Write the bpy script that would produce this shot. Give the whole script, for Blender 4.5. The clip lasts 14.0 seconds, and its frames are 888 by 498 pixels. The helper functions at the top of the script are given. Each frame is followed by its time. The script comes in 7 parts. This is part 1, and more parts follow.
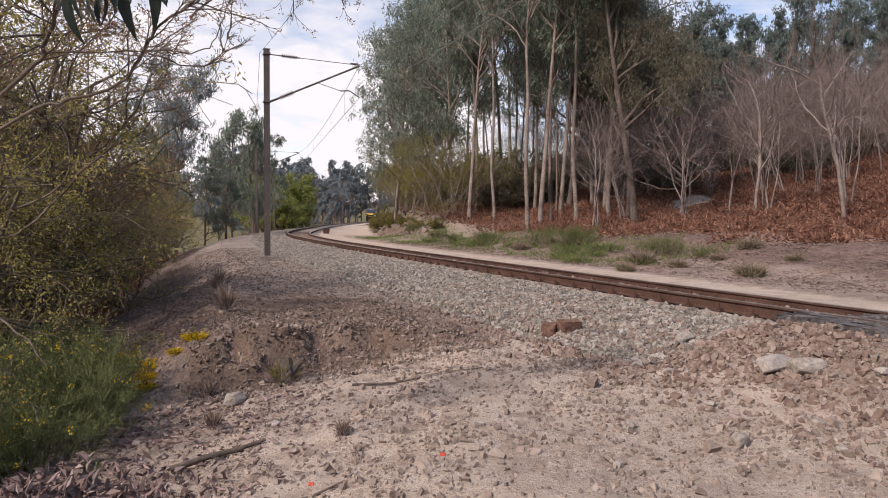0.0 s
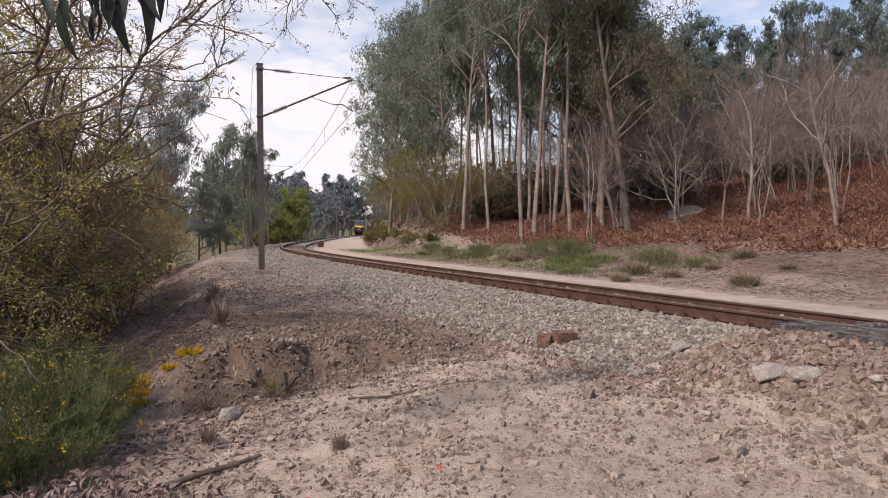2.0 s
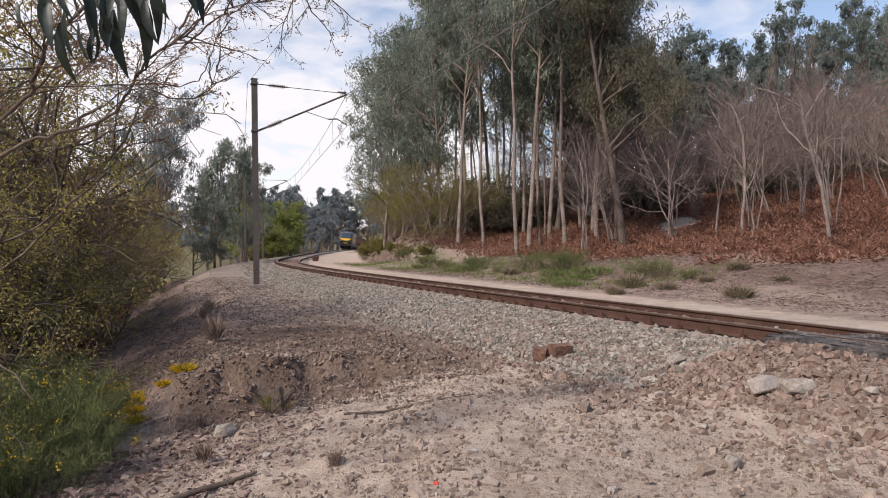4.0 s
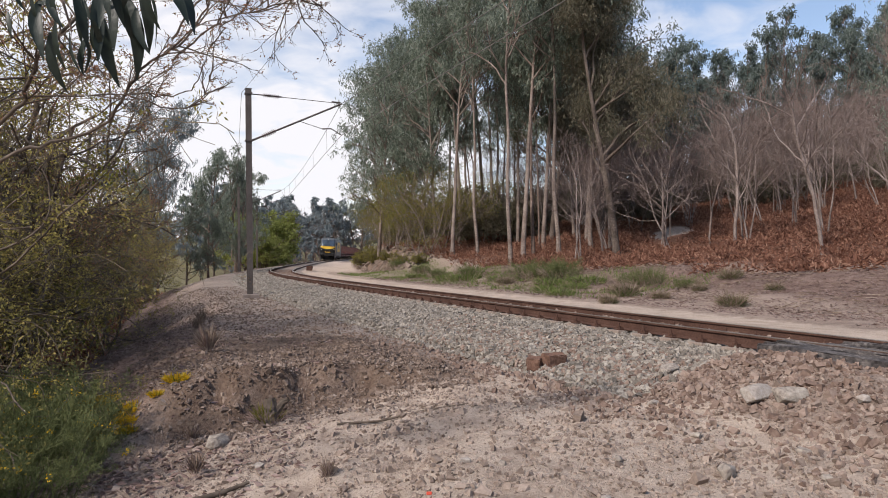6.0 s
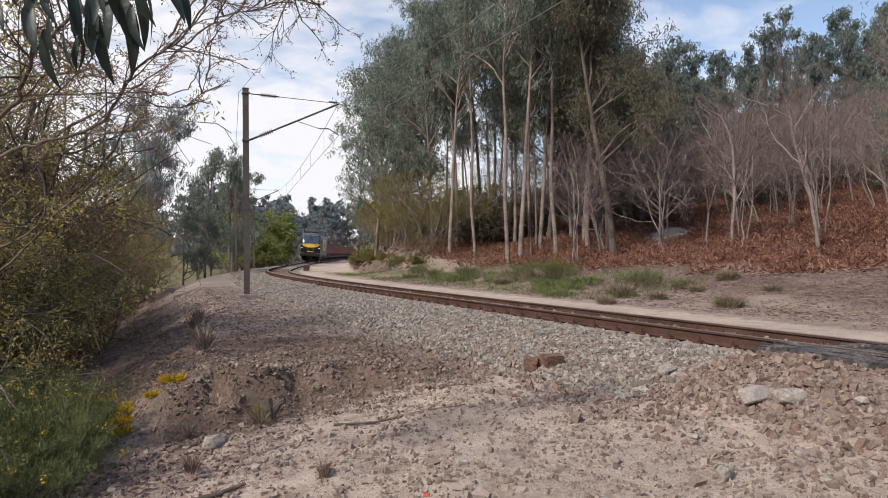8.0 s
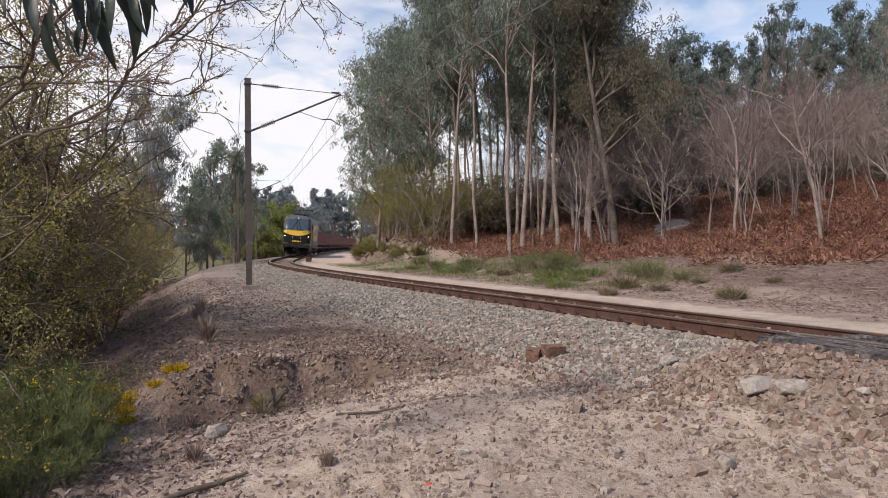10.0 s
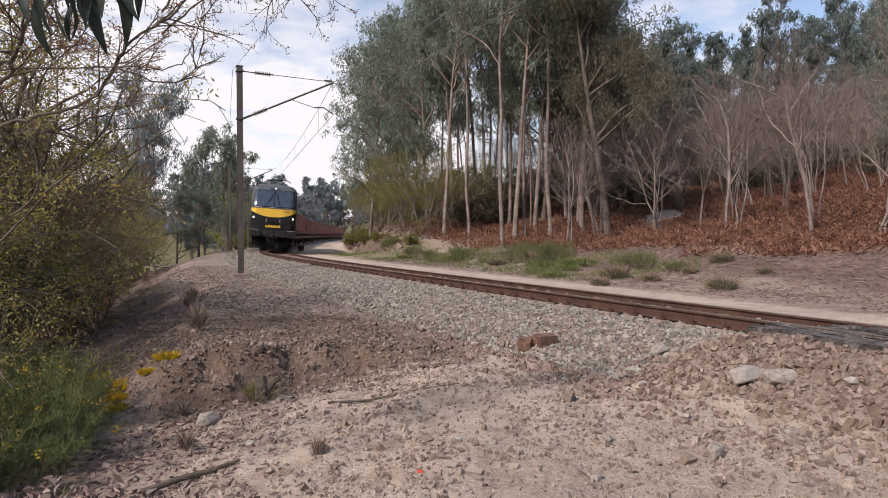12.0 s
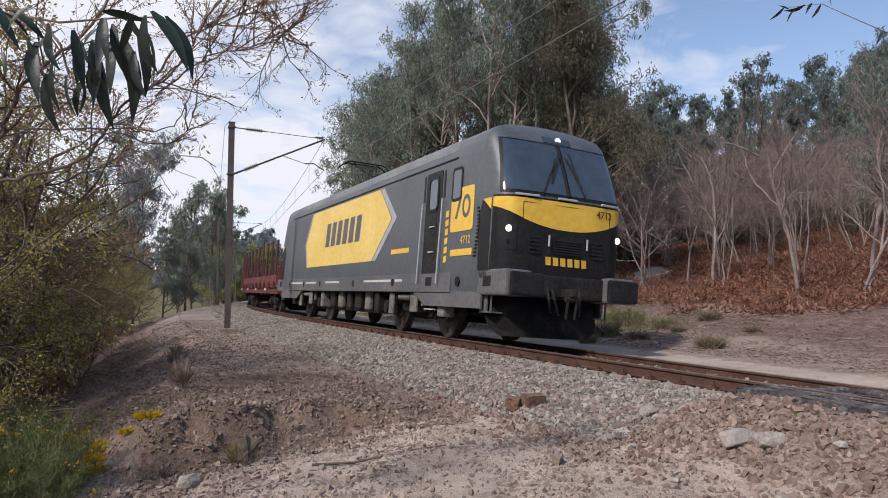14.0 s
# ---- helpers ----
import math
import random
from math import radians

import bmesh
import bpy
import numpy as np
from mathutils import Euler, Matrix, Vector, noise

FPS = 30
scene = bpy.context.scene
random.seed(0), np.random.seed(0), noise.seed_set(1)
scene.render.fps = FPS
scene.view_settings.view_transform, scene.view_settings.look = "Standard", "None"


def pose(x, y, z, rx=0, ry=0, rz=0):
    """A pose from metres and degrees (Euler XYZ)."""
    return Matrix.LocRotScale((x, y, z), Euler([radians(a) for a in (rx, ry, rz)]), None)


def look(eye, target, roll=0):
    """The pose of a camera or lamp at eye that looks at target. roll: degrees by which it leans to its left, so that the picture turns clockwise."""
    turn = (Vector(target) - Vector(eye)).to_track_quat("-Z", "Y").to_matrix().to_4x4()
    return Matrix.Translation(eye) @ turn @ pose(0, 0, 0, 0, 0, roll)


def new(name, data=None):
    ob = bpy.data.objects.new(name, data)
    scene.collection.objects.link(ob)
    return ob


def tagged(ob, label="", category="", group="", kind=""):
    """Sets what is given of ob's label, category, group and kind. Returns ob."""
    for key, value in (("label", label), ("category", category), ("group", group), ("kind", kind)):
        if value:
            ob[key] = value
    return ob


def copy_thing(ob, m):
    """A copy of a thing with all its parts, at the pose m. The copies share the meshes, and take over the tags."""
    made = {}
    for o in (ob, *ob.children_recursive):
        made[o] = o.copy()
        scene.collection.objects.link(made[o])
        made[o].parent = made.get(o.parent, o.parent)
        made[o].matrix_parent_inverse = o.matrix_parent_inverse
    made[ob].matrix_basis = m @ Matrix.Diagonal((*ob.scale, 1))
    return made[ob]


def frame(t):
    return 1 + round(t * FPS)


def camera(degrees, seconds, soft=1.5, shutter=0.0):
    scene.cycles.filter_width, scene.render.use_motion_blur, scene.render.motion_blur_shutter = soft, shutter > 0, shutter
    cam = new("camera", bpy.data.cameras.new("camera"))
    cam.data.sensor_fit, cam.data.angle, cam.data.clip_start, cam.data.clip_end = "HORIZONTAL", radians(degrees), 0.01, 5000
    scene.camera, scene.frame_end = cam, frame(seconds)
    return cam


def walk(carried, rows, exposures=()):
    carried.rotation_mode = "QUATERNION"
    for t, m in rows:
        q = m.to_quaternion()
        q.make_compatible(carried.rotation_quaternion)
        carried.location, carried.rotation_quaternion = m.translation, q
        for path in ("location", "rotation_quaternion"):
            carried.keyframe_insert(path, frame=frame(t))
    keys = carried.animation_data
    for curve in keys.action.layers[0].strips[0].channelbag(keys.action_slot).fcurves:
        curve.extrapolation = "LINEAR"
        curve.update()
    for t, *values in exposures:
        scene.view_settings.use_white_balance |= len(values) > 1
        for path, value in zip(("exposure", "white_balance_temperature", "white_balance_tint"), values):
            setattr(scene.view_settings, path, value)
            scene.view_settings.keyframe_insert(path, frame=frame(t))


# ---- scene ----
EYE_Z = 1.124          # eye above the rail heads' mean height, which is z = 0
cam = camera(63.78, 14.0, soft=0.95)


def aim(x, y, z, pan, tilt, roll):
    return pose(x, y, z + EYE_Z, 0, 0, pan) @ pose(0, 0, 0, tilt) @ pose(0, 0, 0, 0, roll) @ pose(0, 0, 0, 90)


walk(cam, [
    (0.0, aim(0.001, 0.005, -0.004, 0.0, -2.42, -0.346)),
    (0.5, aim(-0.001, 0.011, -0.011, -0.051, -2.221, -0.127)),
    (1.0, aim(-0.003, 0.011, -0.007, -0.187, -1.992, 0.058)),
    (1.5, aim(0.001, 0.010, -0.005, -0.314, -1.656, 0.077)),
    (2.0, aim(0.0, 0.0, -0.005, -0.443, -1.425, 0.214)),
    (2.5, aim(0.004, 0.011, -0.004, -0.509, -1.169, 0.32)),
    (3.0, aim(0.002, 0.006, -0.003, -0.578, -0.896, 0.453)),
    (3.5, aim(-0.003, -0.011, 0.008, -0.71, -0.621, 0.514)),
    (6.0, aim(0.007, -0.018, 0.006, -1.317, 0.377, 0.616)),
    (6.5, aim(0.007, -0.007, 0.005, -1.405, 0.488, 0.674)),
    (7.0, aim(0.004, 0.005, 0.003, -1.489, 0.429, 0.615)),
    (7.5, aim(0.002, 0.009, 0.008, -1.482, 0.387, 0.579)),
    (8.0, aim(0.003, 0.005, 0.007, -1.547, 0.401, 0.497)),
    (10.5, aim(-0.001, 0.007, -0.005, -1.359, -0.512, 0.36)),
    (11.0, aim(-0.006, 0.0, -0.001, -1.493, -0.678, 0.259)),
    (11.5, aim(-0.001, 0.002, -0.003, -1.726, -0.816, 0.14)),
    (12.0, aim(-0.001, 0.006, -0.009, -1.989, -1.129, 0.088)),
    (12.5, aim(-0.001, -0.002, -0.005, -2.192, -1.333, 0.078)),
    (13.0, aim(-0.004, -0.005, -0.002, -2.374, -1.19, -0.066)),
    (13.5, aim(0.006, -0.007, 0.016, -2.497, 0.308, -0.154)),
    (14.0, aim(0.007, -0.008, 0.034, -2.875, 3.271, -0.3)),
], exposures=[(0.0, 0.27, 6850, 21), (3.5, 0.27, 6800, 19), (7.5, 0.24, 6620, 15), (11.0, 0.27, 6750, 18), (13.0, 0.27, 6780, 19), (13.5, 0.22, 6600, 18), (14.0, 0.14, 6350, 17)])

# ---- world and sun ----
SUN_TO = Vector((-0.5, -0.55, 0.68)).normalized()
SUN_EL = math.asin(SUN_TO.z)
SUN_AZ = math.atan2(SUN_TO.x, SUN_TO.y)


def build_sky():
    w = bpy.data.worlds.new("sky")
    scene.world = w
    w.use_nodes = True
    nt = w.node_tree
    N, L = nt.nodes, nt.links
    N.clear()
    out = N.new("ShaderNodeOutputWorld")
    bg = N.new("ShaderNodeBackground")
    bg.inputs["Strength"].default_value = 0.13
    sky = N.new("ShaderNodeTexSky")
    sky.sky_type = "NISHITA"
    sky.sun_disc = False
    sky.sun_elevation = SUN_EL
    sky.sun_rotation = SUN_AZ
    sky.air_density, sky.dust_density, sky.ozone_density = 1.0, 0.1, 0.6
    # thin broken cloud, spread on a flat layer high above
    co = N.new("ShaderNodeTexCoord")
    sep = N.new("ShaderNodeSeparateXYZ")
    L.new(co.outputs["Generated"], sep.inputs[0])
    up = N.new("ShaderNodeMath")
    up.operation = "MAXIMUM"
    up.inputs[1].default_value = 0.0
    L.new(sep.outputs["Z"], up.inputs[0])
    add = N.new("ShaderNodeMath")
    add.inputs[1].default_value = 0.22
    L.new(up.outputs[0], add.inputs[0])
    div = N.new("ShaderNodeVectorMath")
    div.operation = "DIVIDE"
    L.new(co.outputs["Generated"], div.inputs[0])
    comb = N.new("ShaderNodeCombineXYZ")
    for k in "XY":
        L.new(add.outputs[0], comb.inputs[k])
    comb.inputs["Z"].default_value = 1.0
    L.new(comb.outputs[0], div.inputs[1])
    big = N.new("ShaderNodeTexNoise")
    big.inputs["Scale"].default_value = 0.85
    big.inputs["Detail"].default_value = 3
    fine = N.new("ShaderNodeTexNoise")
    fine.inputs["Scale"].default_value = 5.5
    fine.inputs["Detail"].default_value = 7
    fine.inputs["Distortion"].default_value = 0.5
    mp = N.new("ShaderNodeMapping")
    mp.inputs["Location"].default_value = (0.35, 0.55, 0)
    L.new(div.outputs[0], mp.inputs[0])
    L.new(mp.outputs[0], big.inputs["Vector"])
    L.new(mp.outputs[0], fine.inputs["Vector"])
    mixn = N.new("ShaderNodeMath")
    mixn.operation = "MULTIPLY_ADD"
    mixn.inputs[1].default_value = 0.75
    L.new(fine.outputs[0], mixn.inputs[0])
    L.new(big.outputs[0], mixn.inputs[2])
    # more cloud towards the sun's side of the sky
    side = N.new("ShaderNodeVectorMath")
    side.operation = "DOT_PRODUCT"
    side.inputs[1].default_value = (-0.8, 0.15, -0.5)
    L.new(co.outputs["Generated"], side.inputs[0])
    lean = N.new("ShaderNodeMath")
    lean.operation = "MULTIPLY_ADD"
    lean.inputs[1].default_value = 0.6
    L.new(side.outputs["Value"], lean.inputs[0])
    L.new(mixn.outputs[0], lean.inputs[2])
    ramp = N.new("ShaderNodeValToRGB")
    ramp.color_ramp.elements[0].position = 0.66
    ramp.color_ramp.elements[1].position = 0.98
    ramp.color_ramp.elements[0].color = (0.02, 0.02, 0.02, 1)
    L.new(lean.outputs[0], ramp.inputs[0])
    mix = N.new("ShaderNodeMixRGB")
    mix.inputs[2].default_value = (6.0, 6.25, 6.5, 1)
    L.new(ramp.outputs[0], mix.inputs[0])
    L.new(sky.outputs[0], mix.inputs[1])
    L.new(mix.outputs[0], bg.inputs["Color"])
    L.new(bg.outputs[0], out.inputs["Surface"])


build_sky()
sun = new("sun", bpy.data.lights.new("sun", "SUN"))
sun.data.energy = 3.3
sun.data.angle = radians(4)
sun.data.color = (1.0, 0.95, 0.87)
sun.matrix_world = look(SUN_TO * 60, (0, 0, 0))
scene.view_settings.exposure = 0.0

# ---- plan: the curved track, and the lie of the land ----
# terrain begin
KNOT_S = np.array([-400, -10, 15, 35, 50, 65, 85, 120, 260, 300, 460.0])
KNOT_K = np.array([0, -0.0022, 0.0011, 0.0048, 0.0106, 0.0012, 0.0006, 0.001, -0.0011, 0.006, 0.006])
TS = np.arange(-60, 460, 0.5)
_th = 0.39 - np.cumsum(np.interp(TS, KNOT_S, KNOT_K) * 0.5)
TH = _th - np.interp(0, TS, _th) + 0.39
_x, _y = np.cumsum(-np.sin(TH) * 0.5), np.cumsum(np.cos(TH) * 0.5)
TX = _x - np.interp(0, TS, _x) + 5.98
TY = _y - np.interp(0, TS, _y) + 6.70
CANT = 0.067
HALF = 0.83            # half the distance between the rails' centre lines


def track_xy(s, o=0.0):
    """Point o metres to the right of the track's centre line at s, and its heading."""
    x, y, t = np.interp(s, TS, TX), np.interp(s, TS, TY), np.interp(s, TS, TH)
    return x + np.cos(t) * o, y + np.sin(t) * o, t


def track_so(x, y):
    """Distance along the track and offset to its right of points x, y (arrays)."""
    x, y = np.atleast_1d(np.asarray(x, float)), np.atleast_1d(np.asarray(y, float))
    S, O = np.empty(len(x)), np.empty(len(x))
    cx, cy, cs, ct = TX[::2], TY[::2], TS[::2], TH[::2]
    for a in range(0, len(x), 4000):
        b = slice(a, a + 4000)
        d = (x[b, None] - cx) ** 2 + (y[b, None] - cy) ** 2
        i = d.argmin(1)
        dx, dy = x[b] - cx[i], y[b] - cy[i]
        S[b] = cs[i] - np.sin(ct[i]) * dx + np.cos(ct[i]) * dy
        O[b] = np.cos(ct[i]) * dx + np.sin(ct[i]) * dy
    return S, O


def step(a, b, v):
    t = np.clip((v - a) / (b - a), 0, 1)
    return t * t * (3 - 2 * t)


def waves(x, y, size, seed):
    """Cheap smooth noise of about one unit's height."""
    r = np.random.RandomState(seed)
    z = 0
    for k in range(6):
        a, p, f = r.uniform(0, 6.28), r.uniform(0, 6.28), r.uniform(0.6, 1.7) / size * 6.28
        z = z + np.sin((x * np.cos(a) + y * np.sin(a)) * f + p)
    return z / 3.5


def land(x, y):
    """Height of the ground."""
    x, y = np.atleast_1d(np.asarray(x, float)), np.atleast_1d(np.asarray(y, float))
    s, o = track_so(x, y)
    # right of the track: sand strip, verge, hill
    gentle = np.interp(o, [1.6, 3.0, 5.0, 9, 14, 40, 75, 120], [-0.2, -0.22, -0.12, 0.38, 0.95, 5.0, 13.0, 17])
    bank = np.interp(o, [1.6, 3.0, 6.6, 8.6, 12, 40, 75, 120], [-0.2, -0.24, -0.24, 1.5, 2.0, 5.4, 13.0, 17])
    w = step(30, 52, s)
    right = gentle * (1 - w) + bank * w
    rough = step(3.5, 8, o)
    right = right + rough * (0.10 * waves(x, y, 3.1, 1) + 0.22 * waves(x, y, 11, 2))
    right = right + w * step(6.2, 7.2, o) * (1 - step(8.6, 11, o)) * 0.28 * waves(x, y, 1.6, 7)
    # left of it: cess, then the embankment's side falling to the valley
    edge = -5.2 - 2.4 * (1 - step(9, 20, s))
    fall = np.interp(edge - o, [0, 1.2, 4, 9, 22, 60, 140], [0, 0.4, 1.75, 3.2, 4.6, 4.8, 3.0])
    left = -0.45 - fall + step(0.5, 3, edge - o) * (0.10 * waves(x, y, 2.3, 3) + 0.2 * waves(x, y, 8, 4))
    far = step(150, 300, s)
    left = left + far * step(4, 60, -o) * 9
    z = np.where(o > 0, right, left)
    # ballast bed
    bed = np.interp(np.abs(o), [0, 0.95, 1.1, 1.5, 3.3, 3.6], [-0.2, -0.22, -0.26, -0.29, -0.5, -0.9])
    bed = np.where(o > 0, np.maximum(bed, -0.21), bed) - CANT * np.clip(o, -2.2, 2.2) * 0.9
    z = np.maximum(z, np.where(np.abs(o) < 3.6, bed, -9))
    # the earth path that crosses the track and runs past the camera
    path = -0.40 - 0.15 * np.clip(-x + 0.3, 0, 6) - 0.22 * np.clip(-x - 5, 0, 12) + 0.035 * waves(x, y, 1.3, 5) + 0.03 * waves(x, y, 4, 6)
    path = np.maximum(path, np.where(np.abs(o) < 3.6, bed, -9))
    cut = 4.2 + 0.35 * waves(x, y, 3.0, 8) + np.clip(o + 6, 0, 3) * -0.1
    # spur of spoil at the embankment's near end, broken off in a crumbling face above the path
    spur = step(-8.2, -7.0, o) * (1 - step(-5.4, -3.6, o)) * (1 - step(6.5, 11.5, s))
    z = z + spur * (0.22 + 0.05 * waves(x, y, 1.4, 9))
    cut = cut + spur * 0.28 * waves(x, y, 0.9, 12)
    m = (1 - step(cut, cut + 1.1 - 0.45 * spur, s)) * (1 - step(-1.6, -1.2, o))
    z = z * (1 - m) + path * m
    z = z + spur * m * (1 - m) * 0.35 * waves(x, y, 0.55, 13)
    # level crossing
    c = (1 - step(1.6, 2.6, s)) * step(-5, -4, s) * (1 - step(1.9, 3.3, np.abs(o)))
    z = z * (1 - c) + (-0.10 - CANT * np.clip(o, -2, 2)) * c
    dist = np.hypot(x, y)
    z = z + step(250, 900, dist) * 14
    return z
# terrain end


def ground_z(x, y):
    return float(land(x, y)[0])

# ---- materials ----
def surf(name, cols, scale=2.0, fine=30.0, rough=0.8, bump=0.3, metal=0.0, vary="", glow=0.0, through_light=0.0, spec=0.3, dist=0.02):
    """A material whose colour wanders between cols at two scales, or from piece to piece (vary: island or object)."""
    m = bpy.data.materials.new(name)
    m.use_nodes = True
    nt = m.node_tree
    N, L = nt.nodes, nt.links
    b = N["Principled BSDF"]
    co = N.new("ShaderNodeTexCoord")
    n1, n2 = N.new("ShaderNodeTexNoise"), N.new("ShaderNodeTexNoise")
    n1.inputs["Scale"].default_value, n1.inputs["Detail"].default_value = scale, 5
    n2.inputs["Scale"].default_value, n2.inputs["Detail"].default_value = fine, 6
    for n in (n1, n2):
        L.new(co.outputs["Object"], n.inputs["Vector"])
    mx = N.new("ShaderNodeMath")
    mx.operation = "MULTIPLY_ADD"
    mx.inputs[1].default_value = 0.5
    L.new(n2.outputs[0], mx.inputs[0])
    half = N.new("ShaderNodeMath")
    half.operation = "MULTIPLY"
    half.inputs[1].default_value = 0.5
    L.new(half.outputs[0], mx.inputs[2])
    if vary:
        r = N.new("ShaderNodeNewGeometry" if vary == "island" else "ShaderNodeObjectInfo")
        rr = N.new("ShaderNodeMapRange")
        rr.inputs["To Min"].default_value, rr.inputs["To Max"].default_value = 0.1, 0.9
        L.new(r.outputs["Random Per Island" if vary == "island" else "Random"], rr.inputs["Value"])
        L.new(rr.outputs[0], half.inputs[0])
    else:
        L.new(n1.outputs[0], half.inputs[0])
    ramp = N.new("ShaderNodeValToRGB")
    e = ramp.color_ramp.elements
    lo, hi = (0.2, 0.8) if vary else (0.34, 0.66)
    while len(e) < len(cols):
        e.new(0.5)
    for k, c in enumerate(cols):
        e[k].position = lo + (hi - lo) * k / max(1, len(cols) - 1)
        e[k].color = (*c, 1)
    L.new(mx.outputs[0], ramp.inputs[0])
    L.new(ramp.outputs[0], b.inputs["Base Color"])
    b.inputs["Roughness"].default_value = rough
    b.inputs["Metallic"].default_value = metal
    b.inputs["Specular IOR Level"].default_value = spec
    if bump:
        bp = N.new("ShaderNodeBump")
        bp.inputs["Strength"].default_value, bp.inputs["Distance"].default_value = bump, dist
        L.new(n2.outputs[0], bp.inputs["Height"])
        L.new(bp.outputs[0], b.inputs["Normal"])
    if glow:
        b.inputs["Emission Strength"].default_value = glow
        b.inputs["Emission Color"].default_value = (*cols[0], 1)
    if through_light:
        t = N.new("ShaderNodeBsdfTranslucent")
        L.new(ramp.outputs[0], t.inputs["Color"])
        ms = N.new("ShaderNodeMixShader")
        ms.inputs[0].default_value = through_light
        L.new(b.outputs[0], ms.inputs[1])
        L.new(t.outputs[0], ms.inputs[2])
        L.new(ms.outputs[0], N["Material Output"].inputs["Surface"])
    return m


M = {}
M["rust_rail"] = surf("rusty rail steel", [(0.045, 0.023, 0.017), (0.082, 0.041, 0.03), (0.125, 0.069, 0.05)], 1.5, 40, 0.75, 0.2)
M["rail_head"] = surf("worn rail head", [(0.2, 0.16, 0.13), (0.36, 0.31, 0.27)], 3, 60, 0.35, 0.05, 0.7)
M["clip"] = surf("rusty clips", [(0.05, 0.025, 0.018), (0.1, 0.05, 0.035)], 6, 60, 0.8)
M["sleeper"] = surf("weathered concrete sleeper", [(0.2, 0.15, 0.12), (0.33, 0.27, 0.23)], 3, 40, 0.9)
M["old_wood"] = surf("grey weathered timber", [(0.02, 0.018, 0.018), (0.075, 0.066, 0.064), (0.2, 0.178, 0.165)], 6, 26, 0.9, 0.9)
M["ballast"] = surf("ballast stone", [(0.075, 0.065, 0.054), (0.175, 0.152, 0.128), (0.285, 0.252, 0.214), (0.41, 0.372, 0.322)], 2, 40, 0.92, 0.3, vary="island")
M["ballast_brown"] = surf("rust-stained ballast stone", [(0.1, 0.064, 0.05), (0.205, 0.143, 0.113), (0.33, 0.257, 0.213)], 2, 40, 0.92, 0.3, vary="island")
M["cess_stone"] = surf("dull dark cess gravel", [(0.075, 0.052, 0.04), (0.165, 0.12, 0.094), (0.3, 0.228, 0.183)], 2, 40, 0.95, 0.3, vary="island")
M["gravel"] = surf("path gravel", [(0.12, 0.088, 0.07), (0.25, 0.192, 0.156), (0.4, 0.325, 0.272)], 2, 40, 0.95, 0.3, vary="island")
M["rock_grey"] = surf("grey field stone", [(0.16, 0.13, 0.11), (0.3, 0.26, 0.22), (0.4, 0.36, 0.31)], 5, 40, 0.9, 0.5)
M["rock_pale"] = surf("pale granite", [(0.25, 0.21, 0.18), (0.36, 0.315, 0.275), (0.45, 0.405, 0.36)], 6, 50, 0.9, 0.5)
M["brick"] = surf("old clay block", [(0.09, 0.048, 0.034), (0.16, 0.088, 0.062), (0.22, 0.135, 0.1)], 9, 50, 0.9, 0.5)
M["bank_rock"] = surf("broken bank rock", [(0.08, 0.058, 0.045), (0.18, 0.135, 0.105), (0.3, 0.24, 0.2)], 1.4, 12, 0.95, 0.8, dist=0.06)
M["steel_mast"] = surf("weathered steel mast", [(0.055, 0.045, 0.04), (0.09, 0.075, 0.068), (0.13, 0.11, 0.1)], 2, 30, 0.7, 0.15)
M["insulator"] = surf("brown glazed insulator", [(0.045, 0.03, 0.028), (0.09, 0.06, 0.055)], 4, 30, 0.3, 0)
M["wire"] = surf("dull copper wire", [(0.1, 0.09, 0.085), (0.17, 0.15, 0.14)], 2, 20, 0.6, 0)
M["concrete"] = surf("mast footing concrete", [(0.17, 0.13, 0.11), (0.3, 0.25, 0.22)], 4, 40, 0.95)
M["bark_pale"] = surf("pale eucalyptus bark", [(0.1, 0.07, 0.058), (0.21, 0.165, 0.14), (0.36, 0.305, 0.265)], 1.2, 14, 0.9, 0.4)
M["bark_brown"] = surf("brown eucalyptus bark", [(0.075, 0.05, 0.04), (0.16, 0.115, 0.092), (0.3, 0.235, 0.2)], 1.2, 14, 0.9, 0.4)
M["bark_grey"] = surf("rough grey-brown bark", [(0.05, 0.038, 0.031), (0.11, 0.085, 0.07), (0.22, 0.18, 0.155)], 1.2, 14, 0.9, 0.5)
M["bark_bare"] = surf("grey-pink bark", [(0.11, 0.082, 0.07), (0.215, 0.17, 0.15), (0.36, 0.3, 0.27)], 1.5, 18, 0.9, 0.4)
M["willow_twig"] = surf("olive-brown willow twigs", [(0.07, 0.054, 0.036), (0.15, 0.12, 0.082), (0.27, 0.22, 0.155)], 1.5, 18, 0.9, 0)
M["twig"] = surf("reddish grey twigs", [(0.12, 0.088, 0.078), (0.24, 0.185, 0.165)], 1.5, 18, 0.9, 0)
M["bark_dark"] = surf("dark wet bark", [(0.05, 0.038, 0.03), (0.11, 0.085, 0.066), (0.2, 0.16, 0.125)], 1.5, 18, 0.9, 0.3)
M["leaf_euc"] = surf("eucalyptus leaf", [(0.045, 0.066, 0.05), (0.13, 0.165, 0.122), (0.26, 0.3, 0.235), (0.46, 0.49, 0.42)], 0.5, 8, 0.38, 0, vary="island", through_light=0.5, spec=0.5)
M["leaf_euc_brown"] = surf("browning eucalyptus leaf", [(0.08, 0.08, 0.052), (0.175, 0.16, 0.108), (0.3, 0.26, 0.19)], 0.5, 8, 0.6, 0, vary="island", through_light=0.5)
